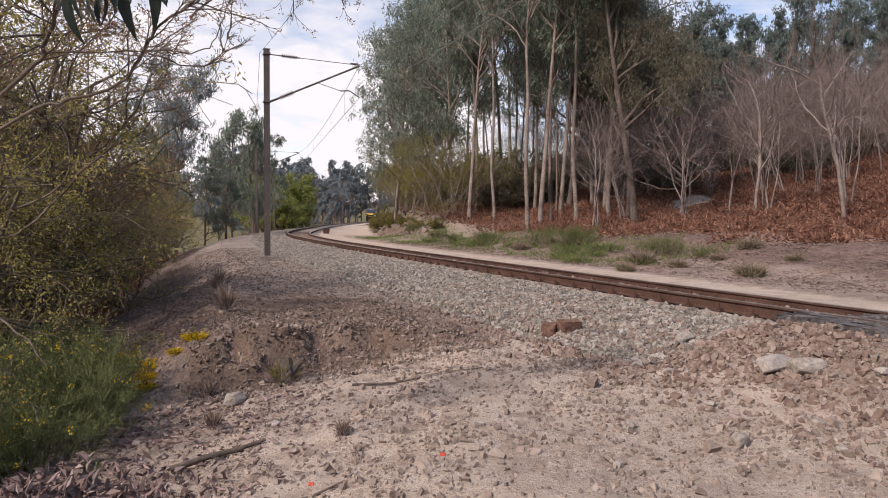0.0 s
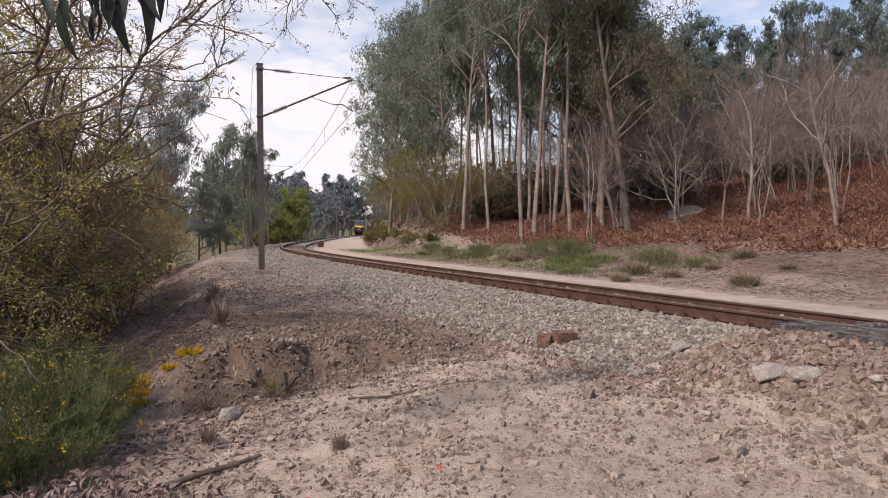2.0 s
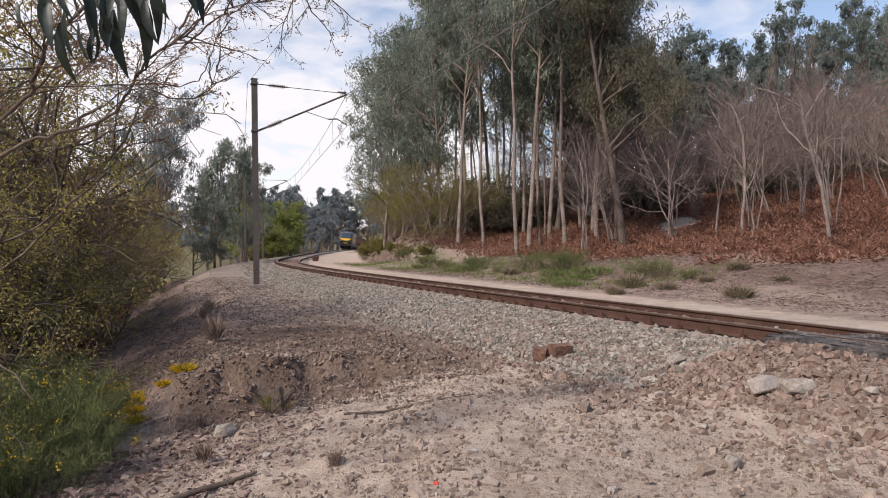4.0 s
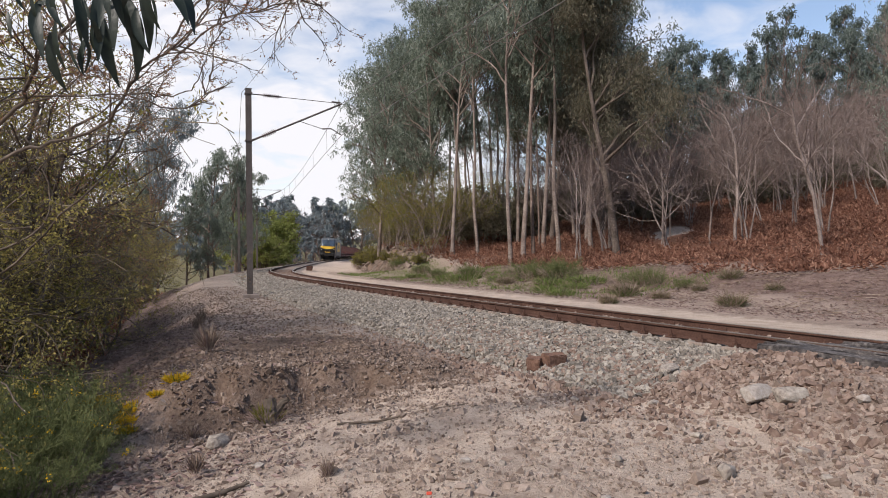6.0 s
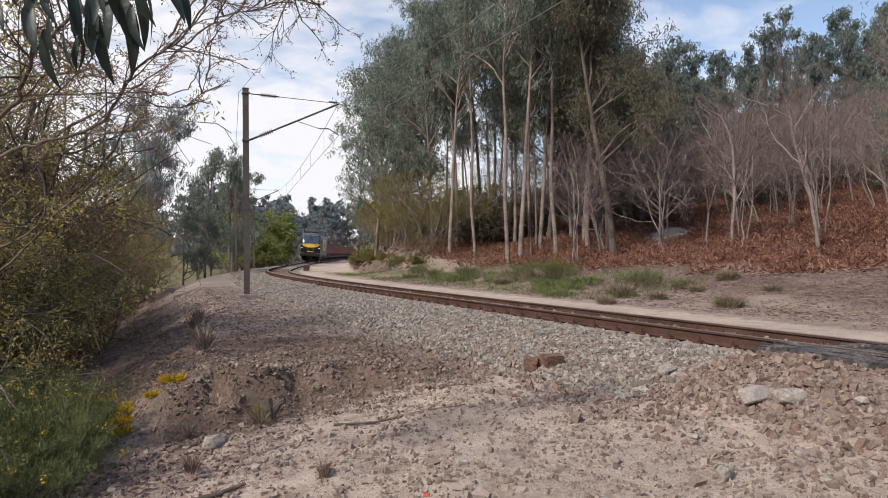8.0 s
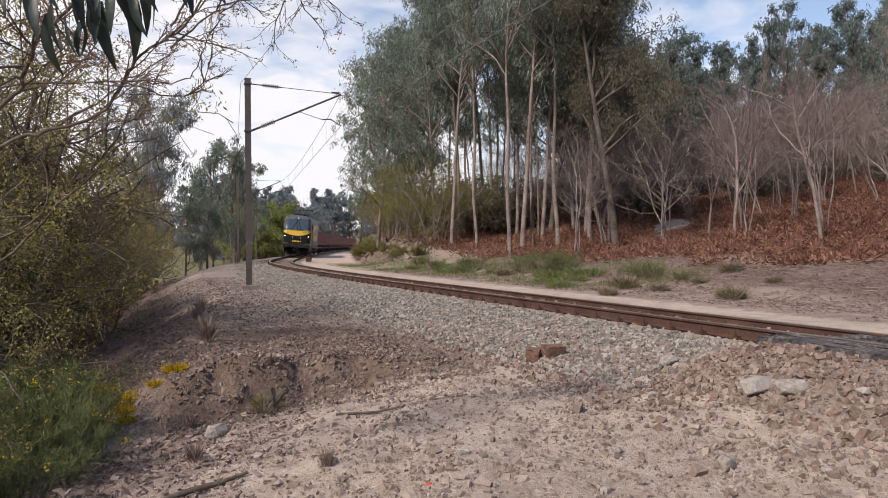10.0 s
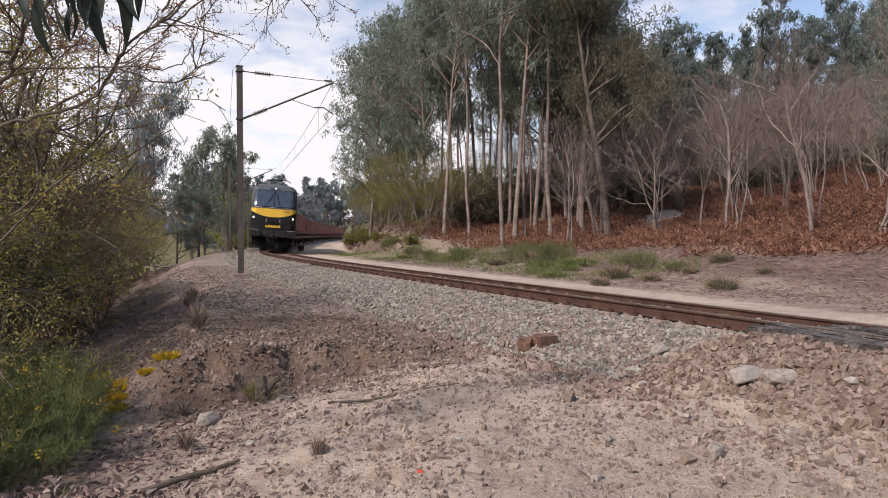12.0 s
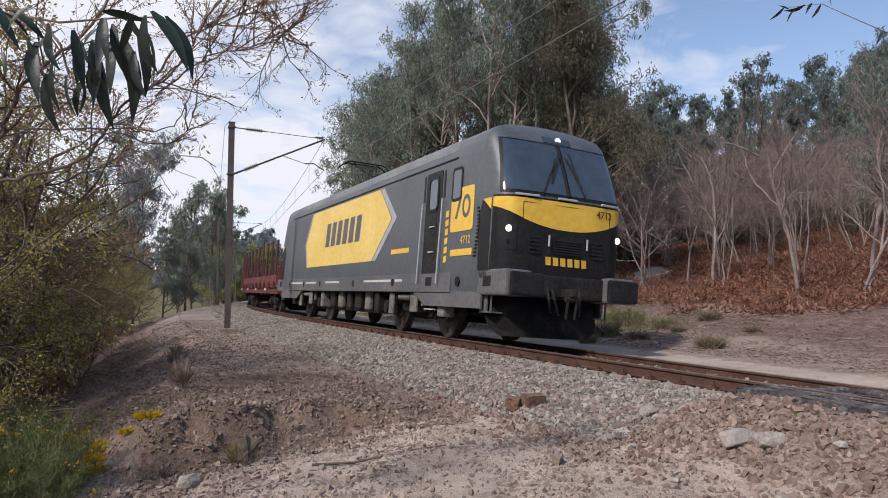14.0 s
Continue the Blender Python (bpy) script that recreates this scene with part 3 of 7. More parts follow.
def build_mast(s, o, top, base_z):
    """H-section mast with a cantilever that reaches to the wires above the track."""
    x, y, t = track_xy(s, o)
    e = tagged(new("catenary_mast"), "brown weathered steel mast with insulated cantilever on a concrete footing", "catenary mast", "masts along the track")
    e.matrix_basis = Matrix.Translation((x, y, base_z)) @ Matrix.Rotation(t, 4, "Z")
    h = top - base_z
    part("column", join(box(0.2, 0.014, h, (0, -0.1, h / 2)), box(0.2, 0.014, h, (0, 0.1, h / 2)), box(0.012, 0.19, h, (0, 0, h / 2)), box(0.24, 0.24, 0.02, (0, 0, h + 0.01))), M["steel_mast"], e)
    part("footing", box(0.6, 0.6, 0.6, (0, 0, -0.16), 0.03), M["concrete"], e, "rough concrete footing block")
    reach = -o - 0.5
    zt, zm, zw = h - 0.17, MESS_Z - base_z, WIRE_Z - base_z
    zl = zt - 1.77
    # top tie with its insulator
    dx = Vector((reach - 0.05, 0, zm + 0.02)) - Vector((0.1, 0, zt))
    ins = disc_stack(8, 0.085, 0.075)
    q = dx.to_track_quat("Z", "Y").to_matrix().to_4x4()
    ins.transform(Matrix.Translation(Vector((0.1, 0, zt)) + dx.normalized() * 0.75) @ q)
    part("insulator", ins, M["insulator"], e, "ribbed brown insulator", True)
    part("top_tie", join(bar_between((0.1, 0, zt), Vector((0.1, 0, zt)) + dx.normalized() * 0.4, 0.02), bar_between(Vector((0.1, 0, zt)) + dx.normalized() * 1.1, (reach - 0.05, 0, zm + 0.02), 0.013),
                          box(0.32, 0.05, 0.06, (reach - 0.2, 0, zm + 0.05))), M["steel_mast"], e)
    # inclined tube
    a, b = Vector((0.1, 0, zl)), Vector((reach + 0.02, 0, zm))
    d = (b - a).normalized()
    ins = disc_stack(7, 0.095, 0.08)
    ins.transform(Matrix.Translation(a + d * 0.72) @ d.to_track_quat("Z", "Y").to_matrix().to_4x4())
    part("insulator", ins, M["insulator"], e, "ribbed brown insulator", True)
    part("cantilever_tube", join(bar_between(a, a + d * 0.4, 0.04), bar_between(a + d * 1.05, b, 0.036)), M["steel_mast"], e)
    # steady arm
    f = a + d * ((b - a).length * 0.52)
    g, k = Vector((reach - 0.75, 0, zw + 0.22)), Vector((reach, 0, zw + 0.02))
    part("steady_arm", join(bar_between(f, g, 0.012), bar_between(g, g + Vector((0.35, 0, 0.03)), 0.026), bar_between(g + Vector((0.35, 0, 0.03)), k, 0.022)), M["steel_mast"], e)
    for z in (zt, zl):
        part("bracket", box(0.26, 0.3, 0.07, (0.0, 0, z), 0.01), M["steel_mast"], e)


MASTS = [(-22, -3.6), (23.51, -4.06), (62.5, -4.3), (86, -5.5), (137, -5.8), (190, -4.8)]
for s, o in MASTS:
    x, y, t = track_xy(s, o)
    build_mast(s, o, 7.41, ground_z(x, y))


def build_wires():
    ss = [m[0] for m in MASTS]
    for name, zz, sag, r in (("contact_wire", WIRE_Z, 0.0, 0.011), ("messenger_wire", MESS_Z, 0.55, 0.010)):
        lines = []
        for a, b in zip(ss[:-1], ss[1:]):
            f = np.linspace(0, 1, 13)
            (xa, ya, _), (xb, yb, _) = track_xy(a, -0.5), track_xy(b, -0.5)
            lines.append((np.stack([xa + (xb - xa) * f, ya + (yb - ya) * f, zz - sag * 4 * f * (1 - f)], 1), np.full(13, r)))
        V, F = tubes(lines, 5)
        tagged(put(name, raw_mesh(name, V, F), M["wire"]), "thin taut overhead wire above the track", "overhead wire")
    drop = []
    for a, b in zip(ss[:-1], ss[1:]):
        (xa, ya, _), (xb, yb, _) = track_xy(a, -0.5), track_xy(b, -0.5)
        for f in np.linspace(0.12, 0.88, 6):
            x, y = xa + (xb - xa) * f, ya + (yb - ya) * f
            drop.append((np.array([[x, y, WIRE_Z], [x, y, MESS_Z - 0.55 * 4 * f * (1 - f)]]), np.array([0.005, 0.005])))
    V, F = tubes(drop, 4)
    tagged(put("dropper_wire", raw_mesh("dropper", V, F), M["wire"]), "thin vertical dropper wires between the overhead wires", "overhead wire", kind="stuff")
    # earth wire behind the masts' tops
    lines = []
    for (a, oa), (b, ob_) in zip(MASTS[:-1], MASTS[1:]):
        f = np.linspace(0, 1, 9)
        (xa, ya, _), (xb, yb, _) = track_xy(a, oa - 0.25), track_xy(b, ob_ - 0.25)
        lines.append((np.stack([xa + (xb - xa) * f, ya + (yb - ya) * f, 7.25 - 0.5 * 4 * f * (1 - f)], 1), np.full(9, 0.008)))
    V, F = tubes(lines, 4)
    tagged(put("earth_wire", raw_mesh("earth_wire", V, F), M["wire"]), "thin sagging earth wire strung from mast to mast", "overhead wire")


build_wires()


# ---- trees ----
def thing_tree(name, label, category, group, bits):
    """A tree: an Empty at its foot with its parts. bits: (part name, (V, F), material, label)."""
    e = tagged(new(name), label, category, group)
    for pname, (V, F), material, lab in bits:
        put(pname, raw_mesh(pname, V, F), material, e, lab, smooth=pname == "trunk")
    return e


def sprays(rng, tips, n_clumps, per_clump, per_spray, size):
    """Leaf places in hanging sprays, gathered into loose clumps round some of the tips."""
    c = tips[rng.choice(len(tips), n_clumps, replace=len(tips) < n_clumps)]
    big = rng.uniform(0.55, 1.3, (n_clumps, 1)) * size
    q = np.repeat(c, per_clump, 0) + rng.normal(size=(n_clumps * per_clump, 3)) * np.repeat(big, per_clump, 0) * np.array([1, 1, 0.85])
    return np.repeat(q, per_spray, 0) + rng.normal(size=(len(q) * per_spray, 3)) * np.array([0.11, 0.11, 0.17]) * (0.6 + size)


def eucalyptus(seed, height, bare_share, girth, lean, leaves=6000, leaf=(0.3, 0.07), material="leaf_euc", bark="bark_pale", spread_r=1.0, clump=0.42):
    rng = np.random.RandomState(seed)
    spec = [(16, 20, bare_share, 0.5, 1.0, 0.2 * spread_r, 0.0, 0.032), (6, 5, 0.35, 0.4, 0.9, 0.5, 0.07, 0.16), (4, 0, 0, 0, 0, 0, -0.02, 0.2)]
    out = grow(rng, (0, 0, -0.3), (lean[0], lean[1], 1), height, girth, spec)
    # a few dead snags low on the stem
    for k in range(5):
        q = out[0][0][0][int(16 * bare_share * rng.uniform(0.4, 1.0))]
        out[1].append((np.array([q, q + rng.normal(size=3) * 0.3 + [0, 0, 0.1], q + rng.normal(size=3) * 0.6 + [0, 0, 0.25]]), np.array([0.02, 0.014, 0.006])))
    pts, rad = out[0][0]
    rad = girth * np.linspace(1, 0.16, len(pts))
    rad[0] *= 1.25
    out[0][0] = (pts, rad)
    wood = cat([tubes(out[0], 9), tubes(out[1], 5), tubes(out[2], 3)])
    tips = np.concatenate([np.array([p[k] for p, _ in out[2] for k in (2, -1)]), np.array([p[-1] for p, _ in out[1][:-5]]), pts[-2:]])
    n = max(12, leaves // 104)
    P = sprays(rng, tips, n, 9, 13, clump * (0.7 + 0.3 * spread_r))
    D = rng.normal(size=P.shape) * 0.5 + np.array([0, 0, -0.85])
    lv = blades(P, D, leaf[0], leaf[1], rng)
    return [("trunk", wood, M[bark], ""), ("crown", lv, M[material], "")]


def scatter(protos, places, rng, lo=0.85, hi=1.2):
    for k, (x, y, *h) in enumerate(places):
        p = protos[k % len(protos)]
        sc = h[0] if h else rng.uniform(lo, hi)
        c = copy_thing(p, Matrix())
        c.matrix_basis = Matrix.Translation((x, y, ground_z(x, y))) @ Matrix.Rotation(rng.uniform(0, 6.28), 4, "Z") @ Matrix.Scale(sc, 4)


def far_off(protos):
    """Prototype trees stand in the wood behind the hill."""
    for k, p in enumerate(protos):
        x, y = 60 + 9 * (k % 5), 88 + 8 * (k // 5) + 3 * (k % 3)
        p.location = (x, y, ground_z(x, y))


G1 = "eucalyptus trees of the grove"
rt = np.random.RandomState(77)
grove = [
    thing_tree("eucalyptus_tree", "tall slender eucalyptus with pale bark and dark crown", "tree", G1, eucalyptus(11, 17.5, 0.5, 0.135, (0.02, 0.0))),
    thing_tree("eucalyptus_tree", "tall slender eucalyptus with pale bark and dark crown", "tree", G1, eucalyptus(12, 19, 0.5, 0.12, (-0.04, 0.02))),
    thing_tree("eucalyptus_tree", "tall eucalyptus with brown bark and dark hanging leaves", "tree", G1, eucalyptus(13, 16, 0.46, 0.10, (0.03, 0.03), bark="bark_brown")),
    thing_tree("eucalyptus_tree", "tall eucalyptus with brown bark and dark hanging leaves", "tree", G1, eucalyptus(14, 18, 0.54, 0.15, (-0.02, -0.02), leaves=6200, spread_r=1.25)),
    thing_tree("eucalyptus_tree", "slim eucalyptus with leaves down to half its height", "tree", G1, eucalyptus(15, 14, 0.42, 0.08, (0.05, 0.0), bark="bark_brown")),
]
far_off(grove)
front = [(1.62, 45.8), (3.1, 44.0), (4.6, 55.6), (4.9, 52.3), (4.26, 36.6), (5.39, 40.0), (6.04, 40.5), (2.9, 53.6), (7.26, 39.2), (5.5, 53.6), (2.3, 51.6), (7.2, 44.3), (9.4, 40.8), (9.9, 44.0)]
for x, y in front:
    scatter([grove[rt.randint(0, 4)]], [(x, y)], rt, 0.9, 1.1)
fill = []
while len(fill) < 17:
    s, o = rt.uniform(26, 72), rt.uniform(12.5, 34)
    x, y, _ = track_xy(s, o)
    if x / y > 0.30 or x / y < -0.065 or any((x - a) ** 2 + (y - b) ** 2 < 5 for a, b in fill):
        continue
    fill.append((x, y))
scatter(grove, fill, rt, 0.8, 1.15)
# leafy edge of the grove above the bank
edge_trees = [(-4.2, 61.0, 1.1), (-4.0, 58.0, 0.95), (-1.6, 58.0, 1.0), (-2.6, 61.0, 1.05), (-0.6, 55.5, 0.9), (-3.4, 66.0, 1.1), (-2.2, 70.0, 1.1), (0.6, 53.5, 0.95), (-1.2, 64.0, 1.15), (-4.6, 76.0, 1.1)]
low = thing_tree("eucalyptus_tree", "eucalyptus at the wood's edge, leafy almost to the ground", "tree", G1, eucalyptus(16, 15.5, 0.2, 0.14, (-0.06, 0), leaves=7500, spread_r=1.35))
low.location = (72, 104, ground_z(72, 104))
scatter([low], edge_trees, rt)

# the large brownish gum that leans over the slope
big = thing_tree("gum_tree", "large old gum tree with browning crown and thick pale trunk", "tree", "", eucalyptus(31, 14.5, 0.3, 0.2, (-0.05, 0.05), leaves=34000, leaf=(0.19, 0.055), material="leaf_euc_brown", bark="bark_grey", spread_r=1.25, clump=0.36))
big.location = (9.55, 35.7, ground_z(9.55, 35.7) - 0.1)
scatter([big], [(8.2, 47.0, 0.95), (12.0, 49.0, 0.9)], rt)

# slender crowns along the ridge
G2 = "trees along the ridge"
ridge = [thing_tree("ridge_tree", "slender blue-green eucalyptus on the ridge", "tree", G2, eucalyptus(40 + k, 14.5, 0.25, 0.12, (0, 0), leaves=4200, leaf=(0.36, 0.1), material="leaf_ridge", bark="bark_brown", spread_r=0.8)) for k in range(3)]
far_off(ridge)
rp = []
while len(rp) < 84:
    b, d = rt.uniform(0.20, 0.95), rt.uniform(62, 94)
    x, y = b * d, d
    if any((x - p[0]) ** 2 + (y - p[1]) ** 2 < 9 for p in rp):
        continue
    rp.append((x, y, rt.uniform(0.85, 1.15)))
scatter(ridge, rp, rt)


# ---- bare trees on the slope ----
def bare_tree(seed, height, stems, girth):
    """A leafless tree: crooked stems that fork into wide, rising limbs with fine twigs."""
    rng = np.random.RandomState(seed)
    lines = [[], [], [], []]
    for k in range(stems):
        a = rng.uniform(0, 6.28)
        lean = 0.06 if stems == 1 else 0.14
        spec = [(11, 9, 0.3, 0.6, 1.1, 0.48, 0.03, 0.12), (8, 7, 0.2, 0.35, 0.9, 0.45, 0.06, 0.17), (5, 5, 0.2, 0.4, 0.9, 0.5, 0.05, 0.2), (4, 0, 0, 0, 0, 0, 0.04, 0.2)]
        o = grow(rng, (rng.normal() * 0.12, rng.normal() * 0.12, -0.15), (np.cos(a) * lean, np.sin(a) * lean, 1), height * rng.uniform(0.85, 1.05), girth / (1 + 0.25 * (stems - 1)), spec)
        for i in range(4):
            lines[i] += o[i]
    low = (0.02, 0.008, 0.005, 0.004)
    lines = [[(p, np.maximum(r, m)) for p, r in l] for l, m in zip(lines, low)]
    return [("trunk", cat([tubes(lines[0], 8), tubes(lines[1], 5)]), M["bark_bare"], ""), ("crown", cat([tubes(lines[2], 3), tubes(lines[3], 3)]), M["twig"], "bare reddish twigs")]


G3 = "bare trees on the slope"
bare = [
    thing_tree("bare_tree", "leafless grey-barked tree with wide spreading limbs", "tree", G3, bare_tree(61, 6.8, 1, 0.075)),
    thing_tree("bare_tree", "leafless tree of several slim grey-pink stems", "tree", G3, bare_tree(62, 6.2, 3, 0.062)),
    thing_tree("bare_tree", "leafless young tree with crooked pale trunk", "tree", G3, bare_tree(63, 5.6, 2, 0.055)),
]
whip = [thing_tree("bare_sapling", "thin leafless grey sapling in the wood's undergrowth", "tree", "bare saplings in the wood", bare_tree(64 + k, 7.5, 4, 0.04)) for k in range(2)]
far_off(whip)
wp = []
while len(wp) < 60:
    b, d = rt.uniform(0.1, 0.8), rt.uniform(44, 68)
    if any((b * d - p[0]) ** 2 + (d - p[1]) ** 2 < 4 for p in wp):
        continue
    wp.append((b * d, d, rt.uniform(0.7, 1.05)))
scatter(whip, wp, rt)
for p, (x, y) in zip(bare, [(13.87, 24.9), (7.35, 34.6), (11.67, 34.3)]):
    p.location = (x, y, ground_z(x, y))
scatter(bare, [(13.85, 31.8, 1.05), (14.6, 32.4, 1.1), (9.7, 38.1, 0.9), (9.1, 37.0, 0.8), (22.3, 45.1, 1.1), (15.4, 23.35, 1.25), (17.5, 26.0, 1.1), (16.3, 29.0, 1.0)], rt)
bp = []
while len(bp) < 34:
    b, d = rt.uniform(0.22, 0.78), rt.uniform(34, 62)
    if any((b * d - p[0]) ** 2 + (d - p[1]) ** 2 < 4 for p in bp):
        continue
    bp.append((b * d, d, rt.uniform(0.75, 1.1)))
scatter(bare, bp, rt)


# ---- leafy shrubs and small trees ----
def thicket(seed, height, stems, girth, leaves, leaf, material, bark, lift=0.03, lean=0.45, spread_l=0.16, clear=0.0, droop=0.0):
    """A many-stemmed shrub: arching limbs, tangled twigs and small leaves in loose sprays; nothing but stems below clear."""
    rng = np.random.RandomState(seed)
    lines = [[], [], [], []]
    for k in range(stems):
        a = rng.uniform(0, 6.28)
        spec = [(10, 8, 0.2, 0.6, 1.25, 0.55, lift, 0.14), (8, 6, 0.15, 0.5, 1.2, 0.5, lift - droop, 0.2), (6, 5, 0.1, 0.5, 1.2, 0.5, -droop, 0.24), (4, 0, 0, 0, 0, 0, 0.0, 0.25)]
        o = grow(rng, (rng.normal() * 0.25, rng.normal() * 0.25, -0.2), (np.cos(a) * lean, np.sin(a) * lean, 1), height * rng.uniform(0.7, 1.0), girth * rng.uniform(0.6, 1), spec)
        for i in range(4):
            lines[i] += o[i]
    low = (0.024, 0.011, 0.006, 0.004)
    lines = [[(p, np.maximum(r, m)) for p, r in l if i == 0 or p[:, 2].min() > clear] for i, (l, m) in enumerate(zip(lines, low))]
    ends = np.concatenate([p[1:] for p, _ in lines[3]])
    n = leaves // 6
    P = np.repeat(ends[rng.randint(0, len(ends), n)], 6, 0) + rng.normal(size=(n * 6, 3)) * spread_l * 0.5
    D = rng.normal(size=P.shape) + np.array([0, 0, 0.1])
    return [("trunk", cat([tubes(lines[0], 7), tubes(lines[1], 5)]), M[bark], ""), ("brushwood", cat([tubes(lines[2], 3), tubes(lines[3], 3)]), M["willow_twig"], "thin tangled twigs"),
            ("crown", blades(P, D, leaf[0], leaf[1], rng), M[material], "")]


G4 = "willow thicket below the embankment"
will = [
    thing_tree("willow_shrub", "tangled willow with sparse olive spring leaves", "shrub", G4, thicket(71, 6.4, 6, 0.065, 17000, (0.058, 0.027), "leaf_olive", "bark_dark", lean=0.3, clear=1.3, droop=0.05, spread_l=0.14)),
    thing_tree("willow_shrub", "tangled willow with sparse olive spring leaves", "shrub", G4, thicket(72, 6.3, 6, 0.07, 17000, (0.058, 0.027), "leaf_olive", "bark_dark", lean=0.3, clear=1.3, droop=0.05, spread_l=0.14)),
    thing_tree("willow_shrub", "twiggy willow with a few yellowing leaves", "shrub", G4, thicket(73, 5.6, 5, 0.06, 9000, (0.058, 0.027), "leaf_yellow", "bark_dark", lean=0.3, clear=1.3, droop=0.05, spread_l=0.14)),
]
for p, (x, y) in zip(will, [(-8.5, 11.0), (-9.8, 14.2), (-11.4, 18.5)]):
    p.location = (x, y, ground_z(x, y))
scatter(will, [(-7.5, 8.2, 0.9), (-10.4, 11.6, 1.52), (-12, 15.4, 1.52), (-12.9, 21.8, 1.31), (-13.6, 26, 1.24), (-15.6, 29, 1.38), (-17, 35, 1.38), (-9.6, 10, 1.66), (-11.5, 13, 1.79), (-12.8, 16.5, 1.86), (-8, 7, 1), (-10.2, 19, 0.83), (-9, 16.3, 0.83), (-5.6, 7.4, 0.7),
               (-11, 24.2, 0.76), (-19.5, 42, 1.38), (-14, 31.5, 0.83), (-17.5, 26, 1.79), (-15.5, 20, 1.79), (-18.5, 47, 0.97), (-11.5, 11.5, 1.66)], rt)

budding = thing_tree("budding_shrub", "tall twiggy shrub with small reddish spring buds", "shrub", "budding shrubs below the path", thicket(74, 6.6, 6, 0.055, 9000, (0.04, 0.02), "bud", "bark_dark", lean=0.28, clear=2.2, spread_l=0.1))
budding.location = (-6.9, 11.4, ground_z(-6.9, 11.4))
scatter([budding], [(-8.6, 12.8, 1.05)], rt)

GD = "trees across the valley"
dark = [thing_tree("valley_tree", "dark eucalyptus in the valley beside the line", "tree", GD, eucalyptus(90 + k, 13, 0.12, 0.16, (0, 0), leaves=5200, leaf=(0.4, 0.1), material="leaf_euc", bark="bark_brown", spread_r=1.3)) for k in range(2)]
for p, (x, y) in zip(dark, [(-23.2, 76.0), (-25.5, 62.0)]):
    p.location = (x, y, ground_z(x, y))
# crown takes the far leaf colour with its painted haze
grey = thing_tree("valley_tree", "thin greyish eucalyptus rising above the thicket", "tree", GD, eucalyptus(95, 15, 0.15, 0.13, (0, 0), leaves=3000, leaf=(0.4, 0.08), material="leaf_far_haze", bark="bark_brown", spread_r=1.0))
grey.location = (-20.5, 53.0, ground_z(-20.5, 53))
scatter([grey], [(-22.5, 57.0, 0.95), (-25.5, 60.0, 0.9), (-19.5, 50.0, 0.85)], rt)
scatter(dark, [(-22.5, 84.0, 1.05), (-27, 72, 0.9), (-24, 92, 1.0), (-30, 80, 1.0), (-26, 66, 0.7), (-23.5, 70, 0.7), (-20.5, 69, 0.45), (-19.6, 74, 0.4), (-33, 60, 1.0), (-36, 70, 1.0)], rt)

lime = thing_tree("lime_green_tree", "broad tree in fresh lime-green leaf beside the line", "tree", "", thicket(99, 6.5, 5, 0.1, 9000, (0.3, 0.16), "leaf_lime", "bark_dark", spread_l=0.35))
lime.location = (-24.5, 106.0, ground_z(-24.5, 106))
scatter([lime], [(-24.5, 113.0, 1.35), (-27, 110, 1.5), (-29, 118, 1.6)], rt)

# far wood that closes the view along the line
G5 = "far wood beyond the curve"
fp = []
while len(fp) < 60:
    b, d = rt.uniform(-0.34, -0.02), rt.uniform(150, 330)
    s, o = track_so(b * d, d)
    if abs(o[0]) < 9 or (o[0] > 0 and d < 260) or any((b * d - p[0]) ** 2 + (d - p[1]) ** 2 < 20 for p in fp):
        continue
    fp.append((b * d, d, rt.uniform(0.9, 1.5) if d > 220 else rt.uniform(0.5, 0.85)))
# no haze in the air: the leaf colour supplies it
farp = [thing_tree("far_tree", "blue-green tree of the far wood, haze put into its leaf colour", "tree", G5, eucalyptus(110 + k, 15, 0.15, 0.2, (0, 0), leaves=1700, leaf=(0.9, 0.3), material="leaf_far_haze", bark="bark_brown", spread_r=1.7)) for k in range(2)]
for p, (x, y) in zip(farp, [(-48, 282), (-36, 296)]):
    p.location = (x, y, ground_z(x, y))
for k in range(18):
    d = rt.uniform(262, 330)
    fp.append((rt.uniform(-0.17, -0.035) * d, d, rt.uniform(1.0, 1.45)))
scatter(farp, fp, rt)

# yellow-leaved saplings on the bank's edge
G6 = "yellow-leaved saplings on the bank"
sap = thing_tree("sapling", "slim sapling with thin yellow-green leaves", "tree", G6, thicket(121, 5.2, 3, 0.045, 2600, (0.12, 0.055), "leaf_yellow", "bark_bare", lift=0.06, lean=0.25, spread_l=0.28))
sap.location = (-1.5, 52.5, ground_z(-1.5, 52.5))
scatter([sap], [(-2.4, 55.0, 1.1), (-0.4, 49.5, 1.0), (0.4, 47.5, 1.1), (-3.2, 58.0, 0.9), (1.5, 49, 1.2), (-3.6, 63, 1.2), (-5.4, 86, 1.3), (-4.8, 92, 1.3), (-6.5, 105, 1.5)], rt)
bush = thing_tree("bank_bush", "round yellow-green bush at the bank's foot", "shrub", "bushes at the bank's foot", thicket(122, 1.3, 9, 0.02, 3600, (0.1, 0.045), "leaf_yellow", "bark_dark", lift=0.02, lean=0.8, spread_l=0.1))
bush.location = (-6.4, 70.0, ground_z(-6.4, 70))
scatter([bush], [(-5.6, 64.0, 1.0), (-4.6, 60.5, 0.8), (-5.0, 67, 0.9), (-7.0, 76, 1.1), (-3.9, 56.5, 0.8), (-2.9, 53, 0.7), (-1.8, 48, 0.7), (-4.9, 62, 1.1), (-0.6, 44.5, 0.6)], rt)

